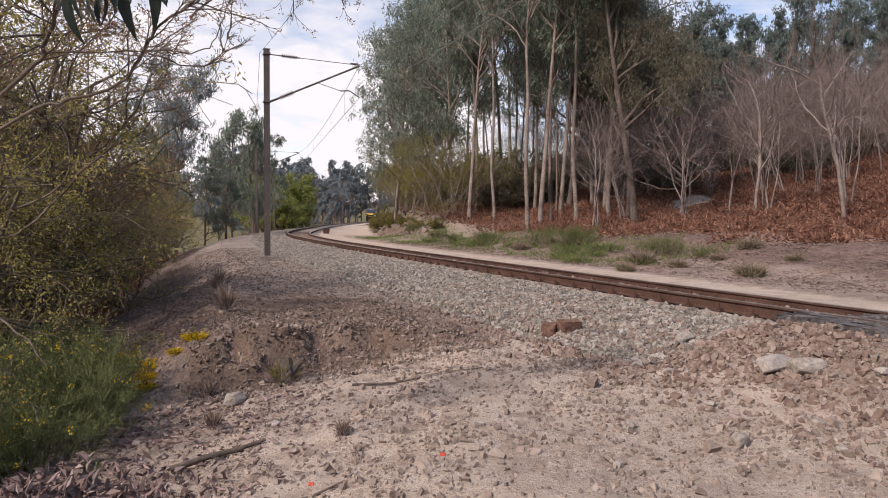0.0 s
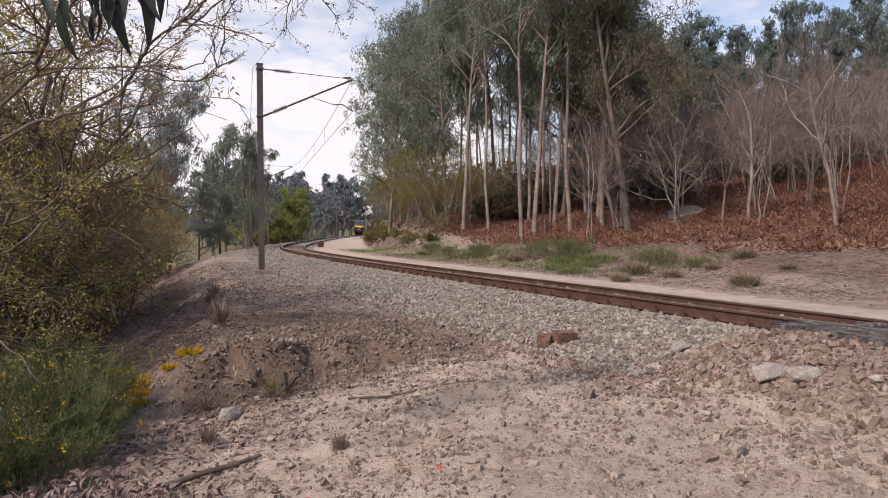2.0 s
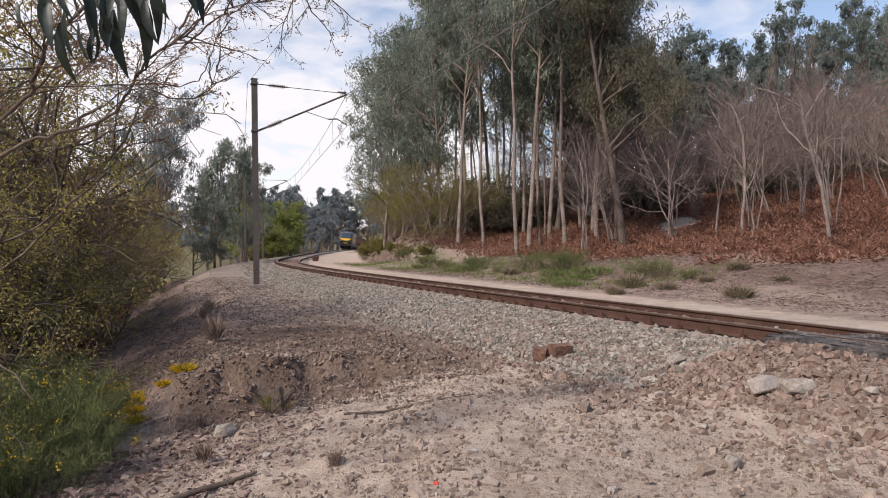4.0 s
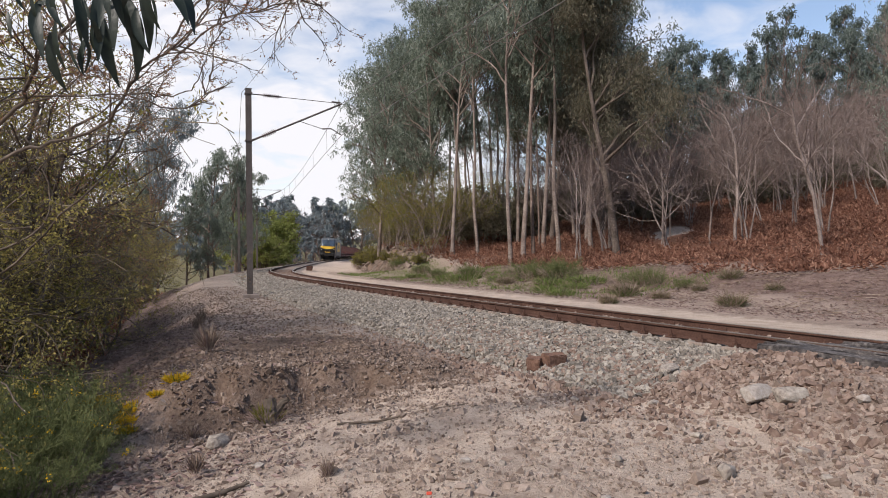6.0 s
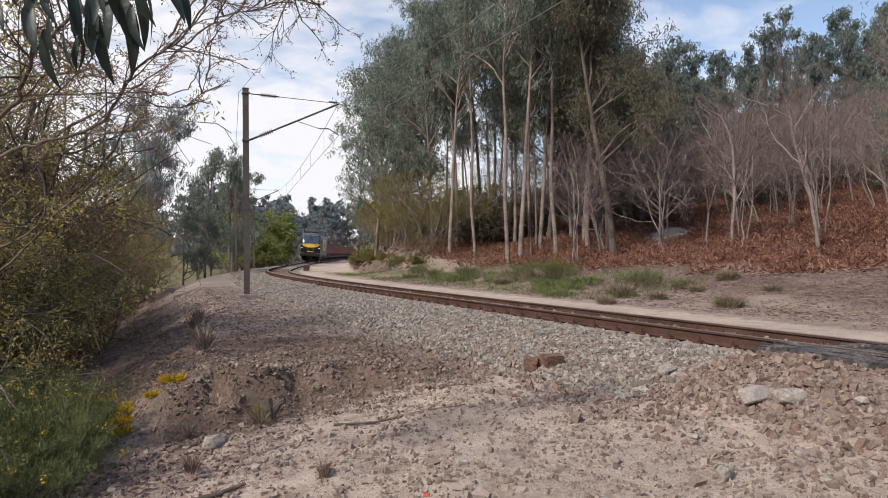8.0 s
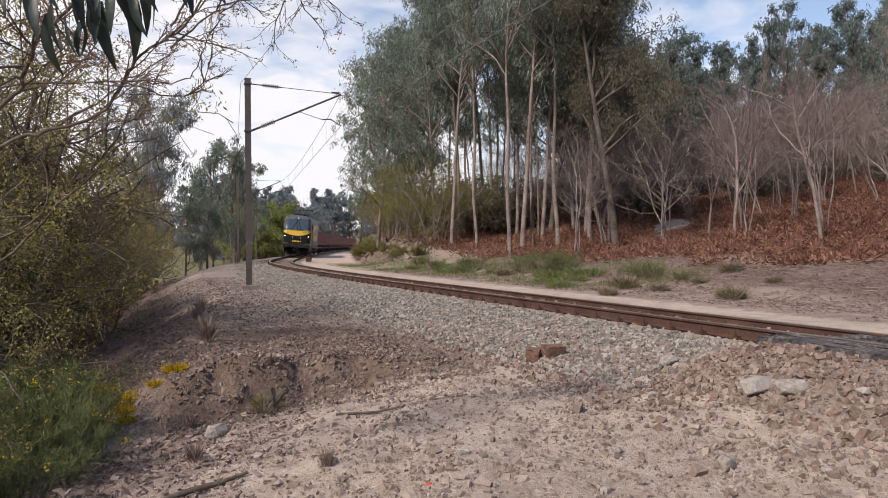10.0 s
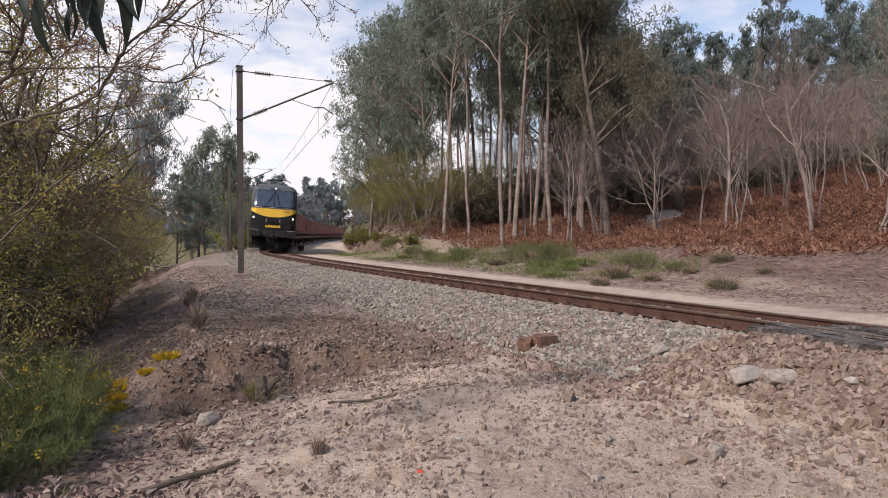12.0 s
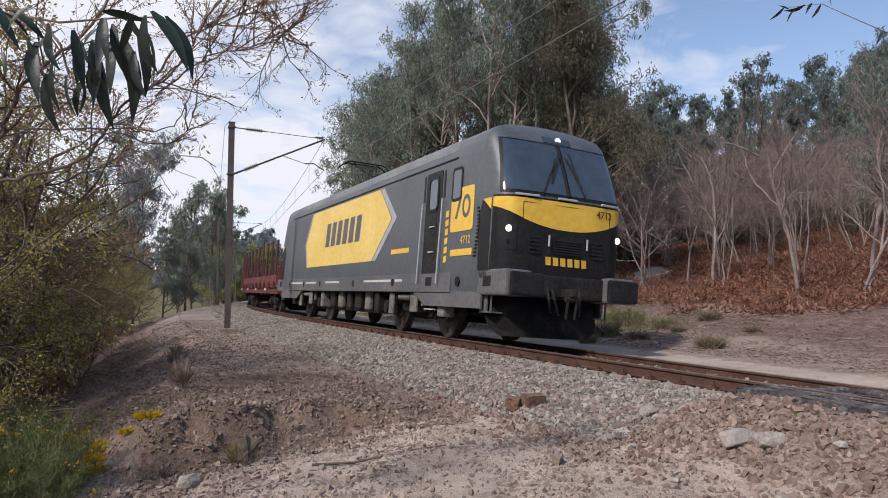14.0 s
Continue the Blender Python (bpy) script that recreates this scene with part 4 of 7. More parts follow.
# brushwood under the ridge and grove
G9 = "brushwood bushes under the trees"
scrub = thing_tree("scrub_bush", "dense brown-green scrub under the trees", "shrub", G9, thicket(131, 2.6, 7, 0.03, 4200, (0.22, 0.09), "leaf_euc_brown", "bark_bare", lean=0.6, spread_l=0.25))
scrub.location = (24.0, 52.0, ground_z(24, 52))
sp = []
while len(sp) < 46:
    b, d = rt.uniform(0.02, 0.8), rt.uniform(50, 78)
    if any((b * d - p[0]) ** 2 + (d - p[1]) ** 2 < 7 for p in sp):
        continue
    sp.append((b * d, d, rt.uniform(0.8, 1.5)))
scatter([scrub], sp, rt)
dense = []
while len(dense) < 26:
    b, d = rt.uniform(-0.03, 0.26), rt.uniform(58, 84)
    if any((b * d - p[0]) ** 2 + (d - p[1]) ** 2 < 8 for p in dense):
        continue
    dense.append((b * d, d, rt.uniform(0.9, 1.6)))
scatter([scrub], dense, rt)
# and along the ridge, closing the wood's far side
hedge = []
while len(hedge) < 44:
    b, d = rt.uniform(0.18, 0.85), rt.uniform(68, 92)
    if any((b * d - p[0]) ** 2 + (d - p[1]) ** 2 < 8 for p in hedge):
        continue
    hedge.append((b * d, d, rt.uniform(1.3, 2.2)))
scatter([scrub], hedge, rt)


# ---- loose stone ----
def surface(x, y):
    """The ground's height with its small ripples."""
    x, y = np.atleast_1d(np.asarray(x, float)), np.atleast_1d(np.asarray(y, float))
    s, o = track_so(x, y)
    near = (np.hypot(x, y) < 30) * (np.abs(o) > 1.7) * (o < -1.5)
    return land(x, y) + near * (0.018 * waves(x, y, 0.45, 21) + 0.012 * waves(x, y, 0.27, 22))


CUBE = np.array([[-1, -1, -1], [1, -1, -1], [1, 1, -1], [-1, 1, -1], [-1, -1, 1], [1, -1, 1], [1, 1, 1], [-1, 1, 1]]) * 0.5
CUBE_F = np.array([[0, 3, 2], [0, 2, 1], [4, 5, 6], [4, 6, 7], [0, 1, 5], [0, 5, 4], [1, 2, 6], [1, 6, 5], [2, 3, 7], [2, 7, 6], [3, 0, 4], [3, 4, 7]])


def stones(x, y, size, rng, sink=0.3, flat=0.7):
    """Angular little stones lying on the ground."""
    n = len(x)
    z = surface(x, y)
    sh = CUBE[None] * rng.uniform(0.65, 1.2, (n, 1, 3)) * np.array([1, 1, flat]) * rng.uniform(0.72, 1.1, (n, 8, 1)) + rng.normal(size=(n, 8, 3)) * 0.09
    q = rng.normal(size=(n, 4))
    q /= np.linalg.norm(q, axis=1)[:, None]
    w, a, b, c = q.T
    R = np.stack([np.stack([1 - 2 * (b * b + c * c), 2 * (a * b - c * w), 2 * (a * c + b * w)], 1), np.stack([2 * (a * b + c * w), 1 - 2 * (a * a + c * c), 2 * (b * c - a * w)], 1),
                  np.stack([2 * (a * c - b * w), 2 * (b * c + a * w), 1 - 2 * (a * a + b * b)], 1)], 1)
    size = np.broadcast_to(size, (n,))
    V = np.einsum("nij,nkj->nki", R, sh) * size[:, None, None] + np.stack([x, y, z + size * (0.5 - sink) * flat], 1)[:, None]
    F = CUBE_F[None] + (np.arange(n) * 8)[:, None, None]
    return raw_mesh("stones", V.reshape(-1, 3), F.reshape(-1, 3))


def strew():
    rng = np.random.RandomState(8)

    def band(n, s0, s1, o0, o1):
        s, o = rng.uniform(s0, s1, n), rng.uniform(o0, o1, n)
        x, y, _ = track_xy(s, o)
        return x, y, s, o

    x, y, s, o = band(30000, 2.0, 26, -3.5, -0.93)
    k = (s > 2.2) | (o < -1.7)
    tagged(put("ballast", stones(x[k], y[k], rng.uniform(0.04, 0.085, k.sum()), rng), M["ballast"]), "grey angular ballast stones heaped along the rails", "ballast", kind="stuff")
    x, y, s, o = band(11000, 26, 75, -3.4, -0.93)
    tagged(put("ballast", stones(x, y, rng.uniform(0.06, 0.11, len(x)), rng), M["ballast"]), "pinkish grey ballast stones along the far curve", "ballast", kind="stuff")
    x, y, s, o = band(5000, 2.2, 60, -0.75, 0.75)
    tagged(put("ballast", stones(x, y, rng.uniform(0.05, 0.09, len(x)), rng), M["ballast_brown"]), "rust-stained ballast stones between the rails", "ballast", kind="stuff")
    # stained and crushed stone at the ballast's foot and on the cess
    x, y, s, o = band(26000, -2.5, 9.5, -4.4, -1.45)
    k = rng.uniform(size=len(x)) < np.clip(1.15 - np.abs(o + 2.5) * 0.7 - np.clip(s - 5, 0, 5) * 0.1, 0.05, 1) * (0.35 + 0.65 * step(0.5, 2.5, s))
    tagged(put("crushed_stone", stones(x[k], y[k], np.exp(rng.normal(np.log(0.043), 0.35, k.sum())).clip(0.012, 0.085), rng, 0.35), M["ballast_brown"]), "brown crushed stone spilling from the ballast", "gravel", kind="stuff")
    x, y, s, o = band(26000, 5.0, 34, -8.0, -3.2)
    k = rng.uniform(size=len(x)) < np.clip(1.0 - (s - 8) * 0.02, 0.3, 1)
    tagged(put("cess_gravel", stones(x[k], y[k], np.exp(rng.normal(np.log(0.019), 0.5, k.sum())).clip(0.008, 0.06), rng, 0.4), M["cess_stone"]), "dull stony gravel on the embankment's shoulder", "gravel", kind="stuff")
    x, y = rng.uniform(-4.2, 5.2, 44000), rng.uniform(3.0, 9.5, 44000)
    s, o = track_so(x, y)
    k = (o < -2.2) & (waves(x, y, 1.7, 33) + rng.normal(size=len(x)) * 0.5 > -0.25)
    tagged(put("path_gravel", stones(x[k], y[k], np.exp(rng.normal(np.log(0.015), 0.55, k.sum())).clip(0.006, 0.06), rng, 0.3, 0.55), M["gravel"]), "small stones and clods strewn over the path", "gravel", kind="stuff")
    x, y = rng.uniform(-3.6, 5.6, 9000), rng.uniform(3.0, 9.3, 9000)
    s, o = track_so(x, y)
    k = (o < -2.4) & (s < 5.2) & (waves(x, y, 2.3, 34) + rng.normal(size=len(x)) * 0.6 > 0.1)
    tagged(put("path_clod", stones(x[k], y[k], np.exp(rng.normal(np.log(0.024), 0.5, k.sum())).clip(0.012, 0.1), rng, 0.42, 0.6), M["gravel"]), "dry earth clods and half-sunk stones on the path", "gravel", kind="stuff")
    # clods on the cut face of the shoulder
    x, y, s, o = band(6500, 3.6, 6.6, -7.7, -4.2)
    tagged(put("earth_clod", stones(x, y, np.exp(rng.normal(np.log(0.022), 0.5, len(x))).clip(0.01, 0.065), rng, 0.4), M["cess_stone"]), "crumbled earth and stones on the cut face", "gravel", kind="stuff")


strew()


def rock(name, x, y, w, d, h, material, label, seed, turn=0.0, sink=0.25):
    """One larger stone: a jagged convex lump with chipped edges."""
    rng = np.random.RandomState(seed)
    bm = bmesh.new()
    pts = rng.normal(size=(26, 3))
    pts /= np.maximum(np.abs(pts).max(1)[:, None] ** 0.75 * np.linalg.norm(pts, axis=1)[:, None] ** 0.25, 1e-6)
    for p in pts * rng.uniform(0.8, 1.0, (26, 1)):
        bm.verts.new((p[0] * w / 2, p[1] * d / 2, p[2] * h / 2))
    r = bmesh.ops.convex_hull(bm, input=bm.verts[:])
    bmesh.ops.delete(bm, geom=[v for v in bm.verts if not v.link_faces], context="VERTS")
    bmesh.ops.bevel(bm, geom=bm.edges[:], offset=min(w, d, h) * 0.04, segments=1, affect="EDGES")
    me = bpy.data.meshes.new(name)
    bm.to_mesh(me)
    bm.free()
    ob = put(name, me, M[material])
    tagged(ob, label, "stone", "stones lying by the path")
    ob.matrix_basis = Matrix.Translation((x, y, float(surface(x, y)[0]) + h * (0.5 - sink))) @ Matrix.Rotation(turn, 4, "Z")


rock("stone", 3.02, 6.45, 0.42, 0.26, 0.17, "rock_pale", "pale flat-topped granite stone on the path", 1, 0.5)
rock("stone", 3.2, 6.22, 0.34, 0.22, 0.16, "rock_grey", "brownish grey stone half sunk in the path", 2, 0.2)
rock("stone", 2.05, 4.87, 0.17, 0.13, 0.11, "rock_grey", "grey angular stone on the sandy path", 3, 0.8, 0.15)
rock("stone", 2.68, 7.85, 0.30, 0.2, 0.2, "rock_grey", "grey slab tilted at the ballast's foot", 4, 0.9)
for k, (x, y, w) in enumerate([(0.26, 5.1, 0.09), (1.4, 5.24, 0.09), (2.79, 5.25, 0.12), (-1.41, 5.94, 0.12), (-2.06, 6.99, 0.28), (2.21, 5.85, 0.1), (3.56, 5.75, 0.15), (0.53, 5.15, 0.08), (1.49, 7.25, 0.1), (2.22, 7.0, 0.12), (3.3, 5.3, 0.1), (2.6, 4.6, 0.09), (1.1, 4.4, 0.08), (1.9, 8.2, 0.14), (0.9, 7.9, 0.1)]):
    rock("stone", x, y, w, w * 0.75, w * 0.55, "rock_grey" if k % 3 else "rock_pale", "small grey stone lying on the path", 20 + k, k * 1.1)


def clay_block(x, y, w, d, h, turn, seed):
    rng = np.random.RandomState(seed)
    bm = box(w, d, h, (0, 0, 0), 0.012)
    bmesh.ops.subdivide_edges(bm, edges=[e for e in bm.edges if e.calc_length() > 0.08], cuts=2, use_grid_fill=True)
    for v in bm.verts:
        v.co += Vector(rng.normal(size=3)) * 0.006
    me = bpy.data.meshes.new("clay_block")
    bm.to_mesh(me)
    bm.free()
    ob = put("clay_block", me, M["brick"])
    tagged(ob, "broken reddish-brown clay block at the ballast's foot", "brick", "clay blocks")
    ob.matrix_basis = Matrix.Translation((x, y, float(surface(x, y)[0]) + h * 0.42)) @ Matrix.Rotation(turn, 4, "Z") @ Matrix.Rotation(0.08, 4, "X")


clay_block(1.62, 9.16, 0.27, 0.2, 0.17, 0.35, 1)
clay_block(1.38, 9.22, 0.17, 0.19, 0.16, -0.4, 2)


# pale rock and broken stone in the cut bank
def bank_stones():
    rng = np.random.RandomState(14)
    s, o = rng.uniform(38, 80, 1500), rng.uniform(6.4, 9.8, 1500)
    x, y, _ = track_xy(s, o)
    tagged(put("bank_rubble", stones(x, y, np.exp(rng.normal(np.log(0.15), 0.55, len(x))).clip(0.05, 0.6), rng, 0.45), M["bank_rock"]), "broken brown rock in the cut bank", "rock", kind="stuff")


bank_stones()


# ---- undergrowth ----
def cover(n, s0, s1, o0, o1, rng, keep=None):
    s, o = rng.uniform(s0, s1, n), rng.uniform(o0, o1, n)
    x, y, _ = track_xy(s, o)
    if keep is not None:
        k = keep(x, y, s, o)
        x, y = x[k], y[k]
    return x, y


def undergrowth():
    rng = np.random.RandomState(9)
    # rust bracken on the hill: clumps of arching dead fronds
    x, y = cover(30000, -4, 75, 9.0, 46, rng, lambda x, y, s, o: (waves(x, y, 3.5, 41) + 0.35 * step(9, 12, o) > -0.55) & (clearing(x, y) < 0.4) & ~((np.abs(x / y - 0.345) < 0.03) & (y > 36) & (y < 42)))
    n = 6
    X, Y = np.repeat(x, n), np.repeat(y, n)
    Z = np.repeat(land(x, y), n)
    D = rng.normal(size=(len(X), 3)) * np.array([1, 1, 0.45]) + np.array([0, 0, 0.55])
    P = np.stack([X, Y, Z], 1) + D * 0.08 + rng.normal(size=(len(X), 3)) * np.array([0.16, 0.16, 0.07]) + [0, 0, 0.08]
    V, F = blades(P, D, 0.26, 0.065, rng, 0.5)
    tagged(put("bracken", raw_mesh("bracken", V, F), M["bracken"]), "rust-red dead bracken covering the slope", "bracken", kind="stuff")
    # bracken and brambles on the bank left of the line
    x, y = cover(5000, 10, 60, -22, -9.0, rng, lambda x, y, s, o: waves(x, y, 3, 42) > -0.4)
    X, Y = np.repeat(x, 5), np.repeat(y, 5)
    Z = np.repeat(land(x, y), 5)
    D = rng.normal(size=(len(X), 3)) * np.array([1, 1, 0.5]) + np.array([0, 0, 0.6])
    P = np.stack([X, Y, Z], 1) + rng.normal(size=(len(X), 3)) * np.array([0.2, 0.2, 0.12]) + [0, 0, 0.12]
    V, F = blades(P, D, 0.4, 0.09, rng, 0.5)
    tagged(put("bracken", raw_mesh("bracken", V, F), M["bracken"]), "dead brown bracken under the willows", "bracken", kind="stuff")
    # fallen leaves and bark strips
    x, y = cover(36000, -5, 34, 3.4, 11, rng, lambda x, y, s, o: waves(x, y, 2, 43) > -0.5)
    D = rng.normal(size=(len(x), 3)) * np.array([1, 1, 0.12])
    V, F = blades(np.stack([x, y, land(x, y) + 0.02], 1), D, 0.11, 0.022, rng, 0.4)
    tagged(put("leaf_litter", raw_mesh("leaf_litter", V, F), M["litter"]), "purplish fallen leaves and bark strips on the verge", "leaf litter", kind="stuff")
    x, y = cover(9000, 4.5, 26, -14, -5.0, rng, lambda x, y, s, o: waves(x, y, 2, 44) + 0.6 * step(6, 9, -o) > 0.0)
    x2, y2 = rng.uniform(-4.6, -0.8, 5000), rng.uniform(3.2, 7.2, 5000)
    k = rng.uniform(size=5000) < np.clip((-x2 - 0.8) * 0.4, 0, 1)
    x, y = np.concatenate([x, x2[k]]), np.concatenate([y, y2[k]])
    D = rng.normal(size=(len(x), 3)) * np.array([1, 1, 0.2])
    V, F = blades(np.stack([x, y, surface(x, y) + 0.015], 1), D, 0.09, 0.035, rng, 0.3)
    tagged(put("leaf_litter", raw_mesh("leaf_litter", V, F), M["litter"]), "brown fallen leaves on the embankment's side", "leaf litter", kind="stuff")
    # pale bark strips on the verge
    x, y = cover(4200, -4, 24, 4.4, 10, rng, lambda x, y, s, o: waves(x, y, 2.4, 47) > -0.2)
    D = rng.normal(size=(len(x), 3)) * np.array([1, 1, 0.15])
    V, F = blades(np.stack([x, y, land(x, y) + 0.03], 1), D, 0.34, 0.022, rng, 0.3)
    tagged(put("bark_strip", raw_mesh("bark_strip", V, F), M["dry"]), "pale curled bark strips strewn on the verge", "bark", kind="stuff")
    # dry stalks
    x, y = cover(3800, 4.5, 30, -9.5, -4.2, rng, lambda x, y, s, o: waves(x, y, 1.6, 45) > 0.25)
    D = rng.normal(size=(len(x), 3)) * np.array([0.8, 0.8, 0.3]) + np.array([0, 0, 0.6])
    V, F = blades(np.stack([x, y, surface(x, y)], 1), D, 0.14, 0.012, rng, 0.3)
    tagged(put("dry_grass", raw_mesh("dry_grass", V, F), M["dry"]), "thin dry stalks on the stony shoulder", "dry grass", kind="stuff")
    # short grass on the verge
    x, y = cover(9000, 12, 46, 3.6, 8.8, rng, lambda x, y, s, o: waves(x, y, 3.2, 46) > -0.1)
    D = rng.normal(size=(len(x), 3)) * 0.5 + np.array([0, 0, 0.8])
    V, F = blades(np.stack([x, y, land(x, y)], 1), D, 0.16, 0.03, rng, 0.3)
    tagged(put("verge_grass", raw_mesh("verge_grass", V, F), M["grass"]), "short patchy grass on the verge", "grass", kind="stuff")


undergrowth()


def tuft(seed, n, height, width, radius, material, splay=0.35):
    rng = np.random.RandomState(seed)
    a, r = rng.uniform(0, 6.28, n), radius * np.sqrt(rng.uniform(0, 1, n))
    P = np.stack([np.cos(a) * r, np.sin(a) * r, rng.uniform(-0.03, height * 0.35, n)], 1)
    D = np.stack([np.cos(a), np.sin(a), np.zeros(n)], 1) * (r / radius * splay * 1.6)[:, None] + rng.normal(size=(n, 3)) * splay * 0.6 + np.array([0, 0, 1])
    return blades(P, D, height * 0.7, width, rng, 0.2)


def gorse(seed, h, r, n):
    """A broom or gorse bush: many thin branching green stems set with fine needles, and scattered blossom."""
    rng = np.random.RandomState(seed)
    stems = []
    for k in range(46):
        a, q = rng.uniform(0, 6.28), math.sqrt(rng.uniform(0, 1))
        spec = [(6, 8, 0.2, 0.25, 0.75, 0.5, 0.03, 0.14), (4, 5, 0.15, 0.3, 0.8, 0.5, 0.03, 0.18), (3, 0, 0, 0, 0, 0, 0.02, 0.2)]
        o = grow(rng, (math.cos(a) * q * r * 0.6, math.sin(a) * q * r * 0.6, -0.05), (math.cos(a) * q * 0.75, math.sin(a) * q * 0.75, 1), h * rng.uniform(0.55, 1.05) * (1.1 - 0.25 * q), 0.006, spec)
        for lv in o:
            stems += [(p, np.maximum(w, 0.0014)) for p, w in lv]
    ends = np.concatenate([p[1:] for p, _ in stems])
    P = ends[rng.randint(0, len(ends), n)] + rng.normal(size=(n, 3)) * 0.015
    needles = blades(P, rng.normal(size=P.shape) * 0.5 + np.array([0, 0, 0.7]), 0.05, 0.0055, rng, 0.2)
    c = ends[ends[:, 2] > h * 0.45]
    c = c[rng.randint(0, len(c), 46)]
    B = np.repeat(c, 9, 0) + rng.normal(size=(46 * 9, 3)) * 0.022
    return [("foliage", cat([tubes(stems, 3), needles]), "broom"), ("blossom", blades(B, rng.normal(size=B.shape), 0.022, 0.018, rng), "gorse_flower")]


def bush_thing(name, label, category, group, bits, x, y, sc=1.0):
    e = tagged(new(name), label, category, group)
    for pname, (V, F), material in bits:
        put(pname, raw_mesh(pname, V, F), M[material], e)
    e.matrix_basis = Matrix.Translation((x, y, ground_z(x, y))) @ Matrix.Scale(sc, 4)
    return e


G7 = "broom clumps on the verge"
broom = bush_thing("broom_clump", "muted green uneven broom clump on the verge", "shrub", G7, [gorse(21, 0.8, 0.75, 12000)[0], ("dead_stalk", tuft(1, 260, 0.6, 0.016, 0.8, "dry", 0.7), "dry")], 4.1, 29.2)
scatter([broom], [(5.0, 26.4, 1.0), (4.6, 28.0, 1.0), (6.9, 22.3, 0.8), (1.9, 31.6, 0.8), (-0.4, 41.5, 0.8), (6.5, 22.9, 0.5), (0.5, 35.0, 0.6), (7.2, 19.9, 0.4), (-2.0, 47, 0.8)], rt)
tuft_g = bush_thing("grass_tuft", "bright green grass tuft beside the sand strip", "grass", "grass tufts on the verge", [("foliage", tuft(2, 420, 0.3, 0.018, 0.42, "grass", 0.8), "grass"), ("dead_stalk", tuft(9, 160, 0.26, 0.016, 0.5, "dry", 0.9), "dry")], 3.9, 23.0)
scatter([tuft_g], [(4.4, 25.0, 1.3), (5.5, 24.5, 1.4), (4.9, 23.6, 1.0), (0.9, 32.0, 1.3), (3.0, 29.0, 1.3), (5.54, 20.1, 0.8), (1.6, 31.0, 1.5), (-0.6, 38, 1.2), (4.0, 21.5, 0.9)], rt)
dry_b = bush_thing("dry_shrub", "small dry twiggy shrub on the verge", "shrub", "dry shrubs", [("foliage", tuft(3, 500, 0.5, 0.016, 0.32, "dry", 0.7), "dry"), ("regrowth", tuft(4, 260, 0.4, 0.016, 0.3, "broom", 0.7), "broom")], 5.6, 20.2)
scatter([dry_b], [(6.9, 16.0, 0.8), (9.0, 21.0, 0.8), (4.7, 18.4, 0.6), (7.6, 20.4, 0.7), (6.2, 18.9, 0.6), (7.3, 19.0, 0.5), (3.0, 27.5, 0.8), (8.6, 17.5, 0.5)], rt)
weed = bush_thing("dry_weed", "dry brown weed standing on the stony shoulder", "weed", "dry weeds", [("foliage", tuft(5, 90, 0.42, 0.014, 0.06, "dry", 0.35), "dry"), ("regrowth", tuft(6, 50, 0.36, 0.02, 0.05, "litter", 0.4), "litter")], -3.06, 10.0)
scatter([weed], [(-1.98, 6.1, 0.55), (-5.4, 17.1, 1.0), (-3.5, 11.2, 0.8), (-5.0, 15.6, 0.8), (-2.5, 7.6, 0.5), (-0.75, 5.3, 0.4)], rt)
stub = bush_thing("stump_shoots", "old cut stump with a few yellow-green shoots", "stump", "", [("stump", cat([tubes([(np.array([[0, 0, -0.1], [0.02, 0, 0.12], [0.0, 0.02, 0.26]]), np.array([0.11, 0.09, 0.06])), (np.array([[0.05, 0, 0.1], [0.14, 0.03, 0.22], [0.2, 0.03, 0.25]]), np.array([0.05, 0.04, 0.03]))], 7)]), "bark_dark"), ("regrowth", tuft(7, 90, 0.26, 0.014, 0.12, "grass", 0.5), "leaf_yellow"), ("root_mat", tuft(8, 200, 0.22, 0.01, 0.18, "dry", 1.2), "litter")], -1.72, 7.75)


# ---- gorse and path side, left ----
G8 = "gorse bushes beside the path"
g1 = bush_thing("gorse_bush", "green broom bush with small yellow flowers beside the path", "shrub", G8, gorse(11, 0.95, 0.66, 26000), -3.42, 5.8)
scatter([g1], [(-3.9, 7.2, 1.0), (-4.6, 6.2, 1.1), (-4.6, 8.8, 0.7), (-3.75, 5.1, 0.7), (-5.6, 9.5, 0.9)], rt)
for k, (x, y, sc) in enumerate([(-3.0, 8.55, 0.2), (-3.5, 8.3, 0.25), (-4.1, 9.0, 0.3), (-3.3, 7.9, 0.16), (-3.15, 8.35, 0.14), (-3.4, 8.1, 0.18), (-3.6, 7.85, 0.15), (-4.4, 8.6, 0.2)]):
    e = bush_thing("yellow_flower", "low patch of yellow flowers on the bank", "flowers", "yellow flowers", [("foliage", tuft(40 + k, 160, 0.5, 0.05, 0.5, "grass", 0.8), "grass"), ("blossom", tuft(50 + k, 260, 0.62, 0.07, 0.6, "grass", 0.9), "gorse_flower")], x, y, sc)


def litter_heap():
    """Dead leaves and brush in the path's near corner."""
    rng = np.random.RandomState(15)
    n = 2600
    x, y = -2.75 + rng.normal(size=n) * 0.5, 4.45 + rng.normal(size=n) * 0.3
    D = rng.normal(size=(n, 3)) * np.array([1, 1, 0.6]) + np.array([0, 0, 0.25])
    z = surface(x, y) + rng.uniform(0, 0.22, n) * np.exp(-((x + 2.75) / 0.5) ** 2)
    V, F = blades(np.stack([x, y, z], 1), D, 0.11, 0.04, rng, 0.5)
    tagged(put("brush_heap", raw_mesh("brush_heap", V, F), M["litter"]), "heap of dead curled leaves in the path's corner", "leaf litter", kind="stuff")


litter_heap()


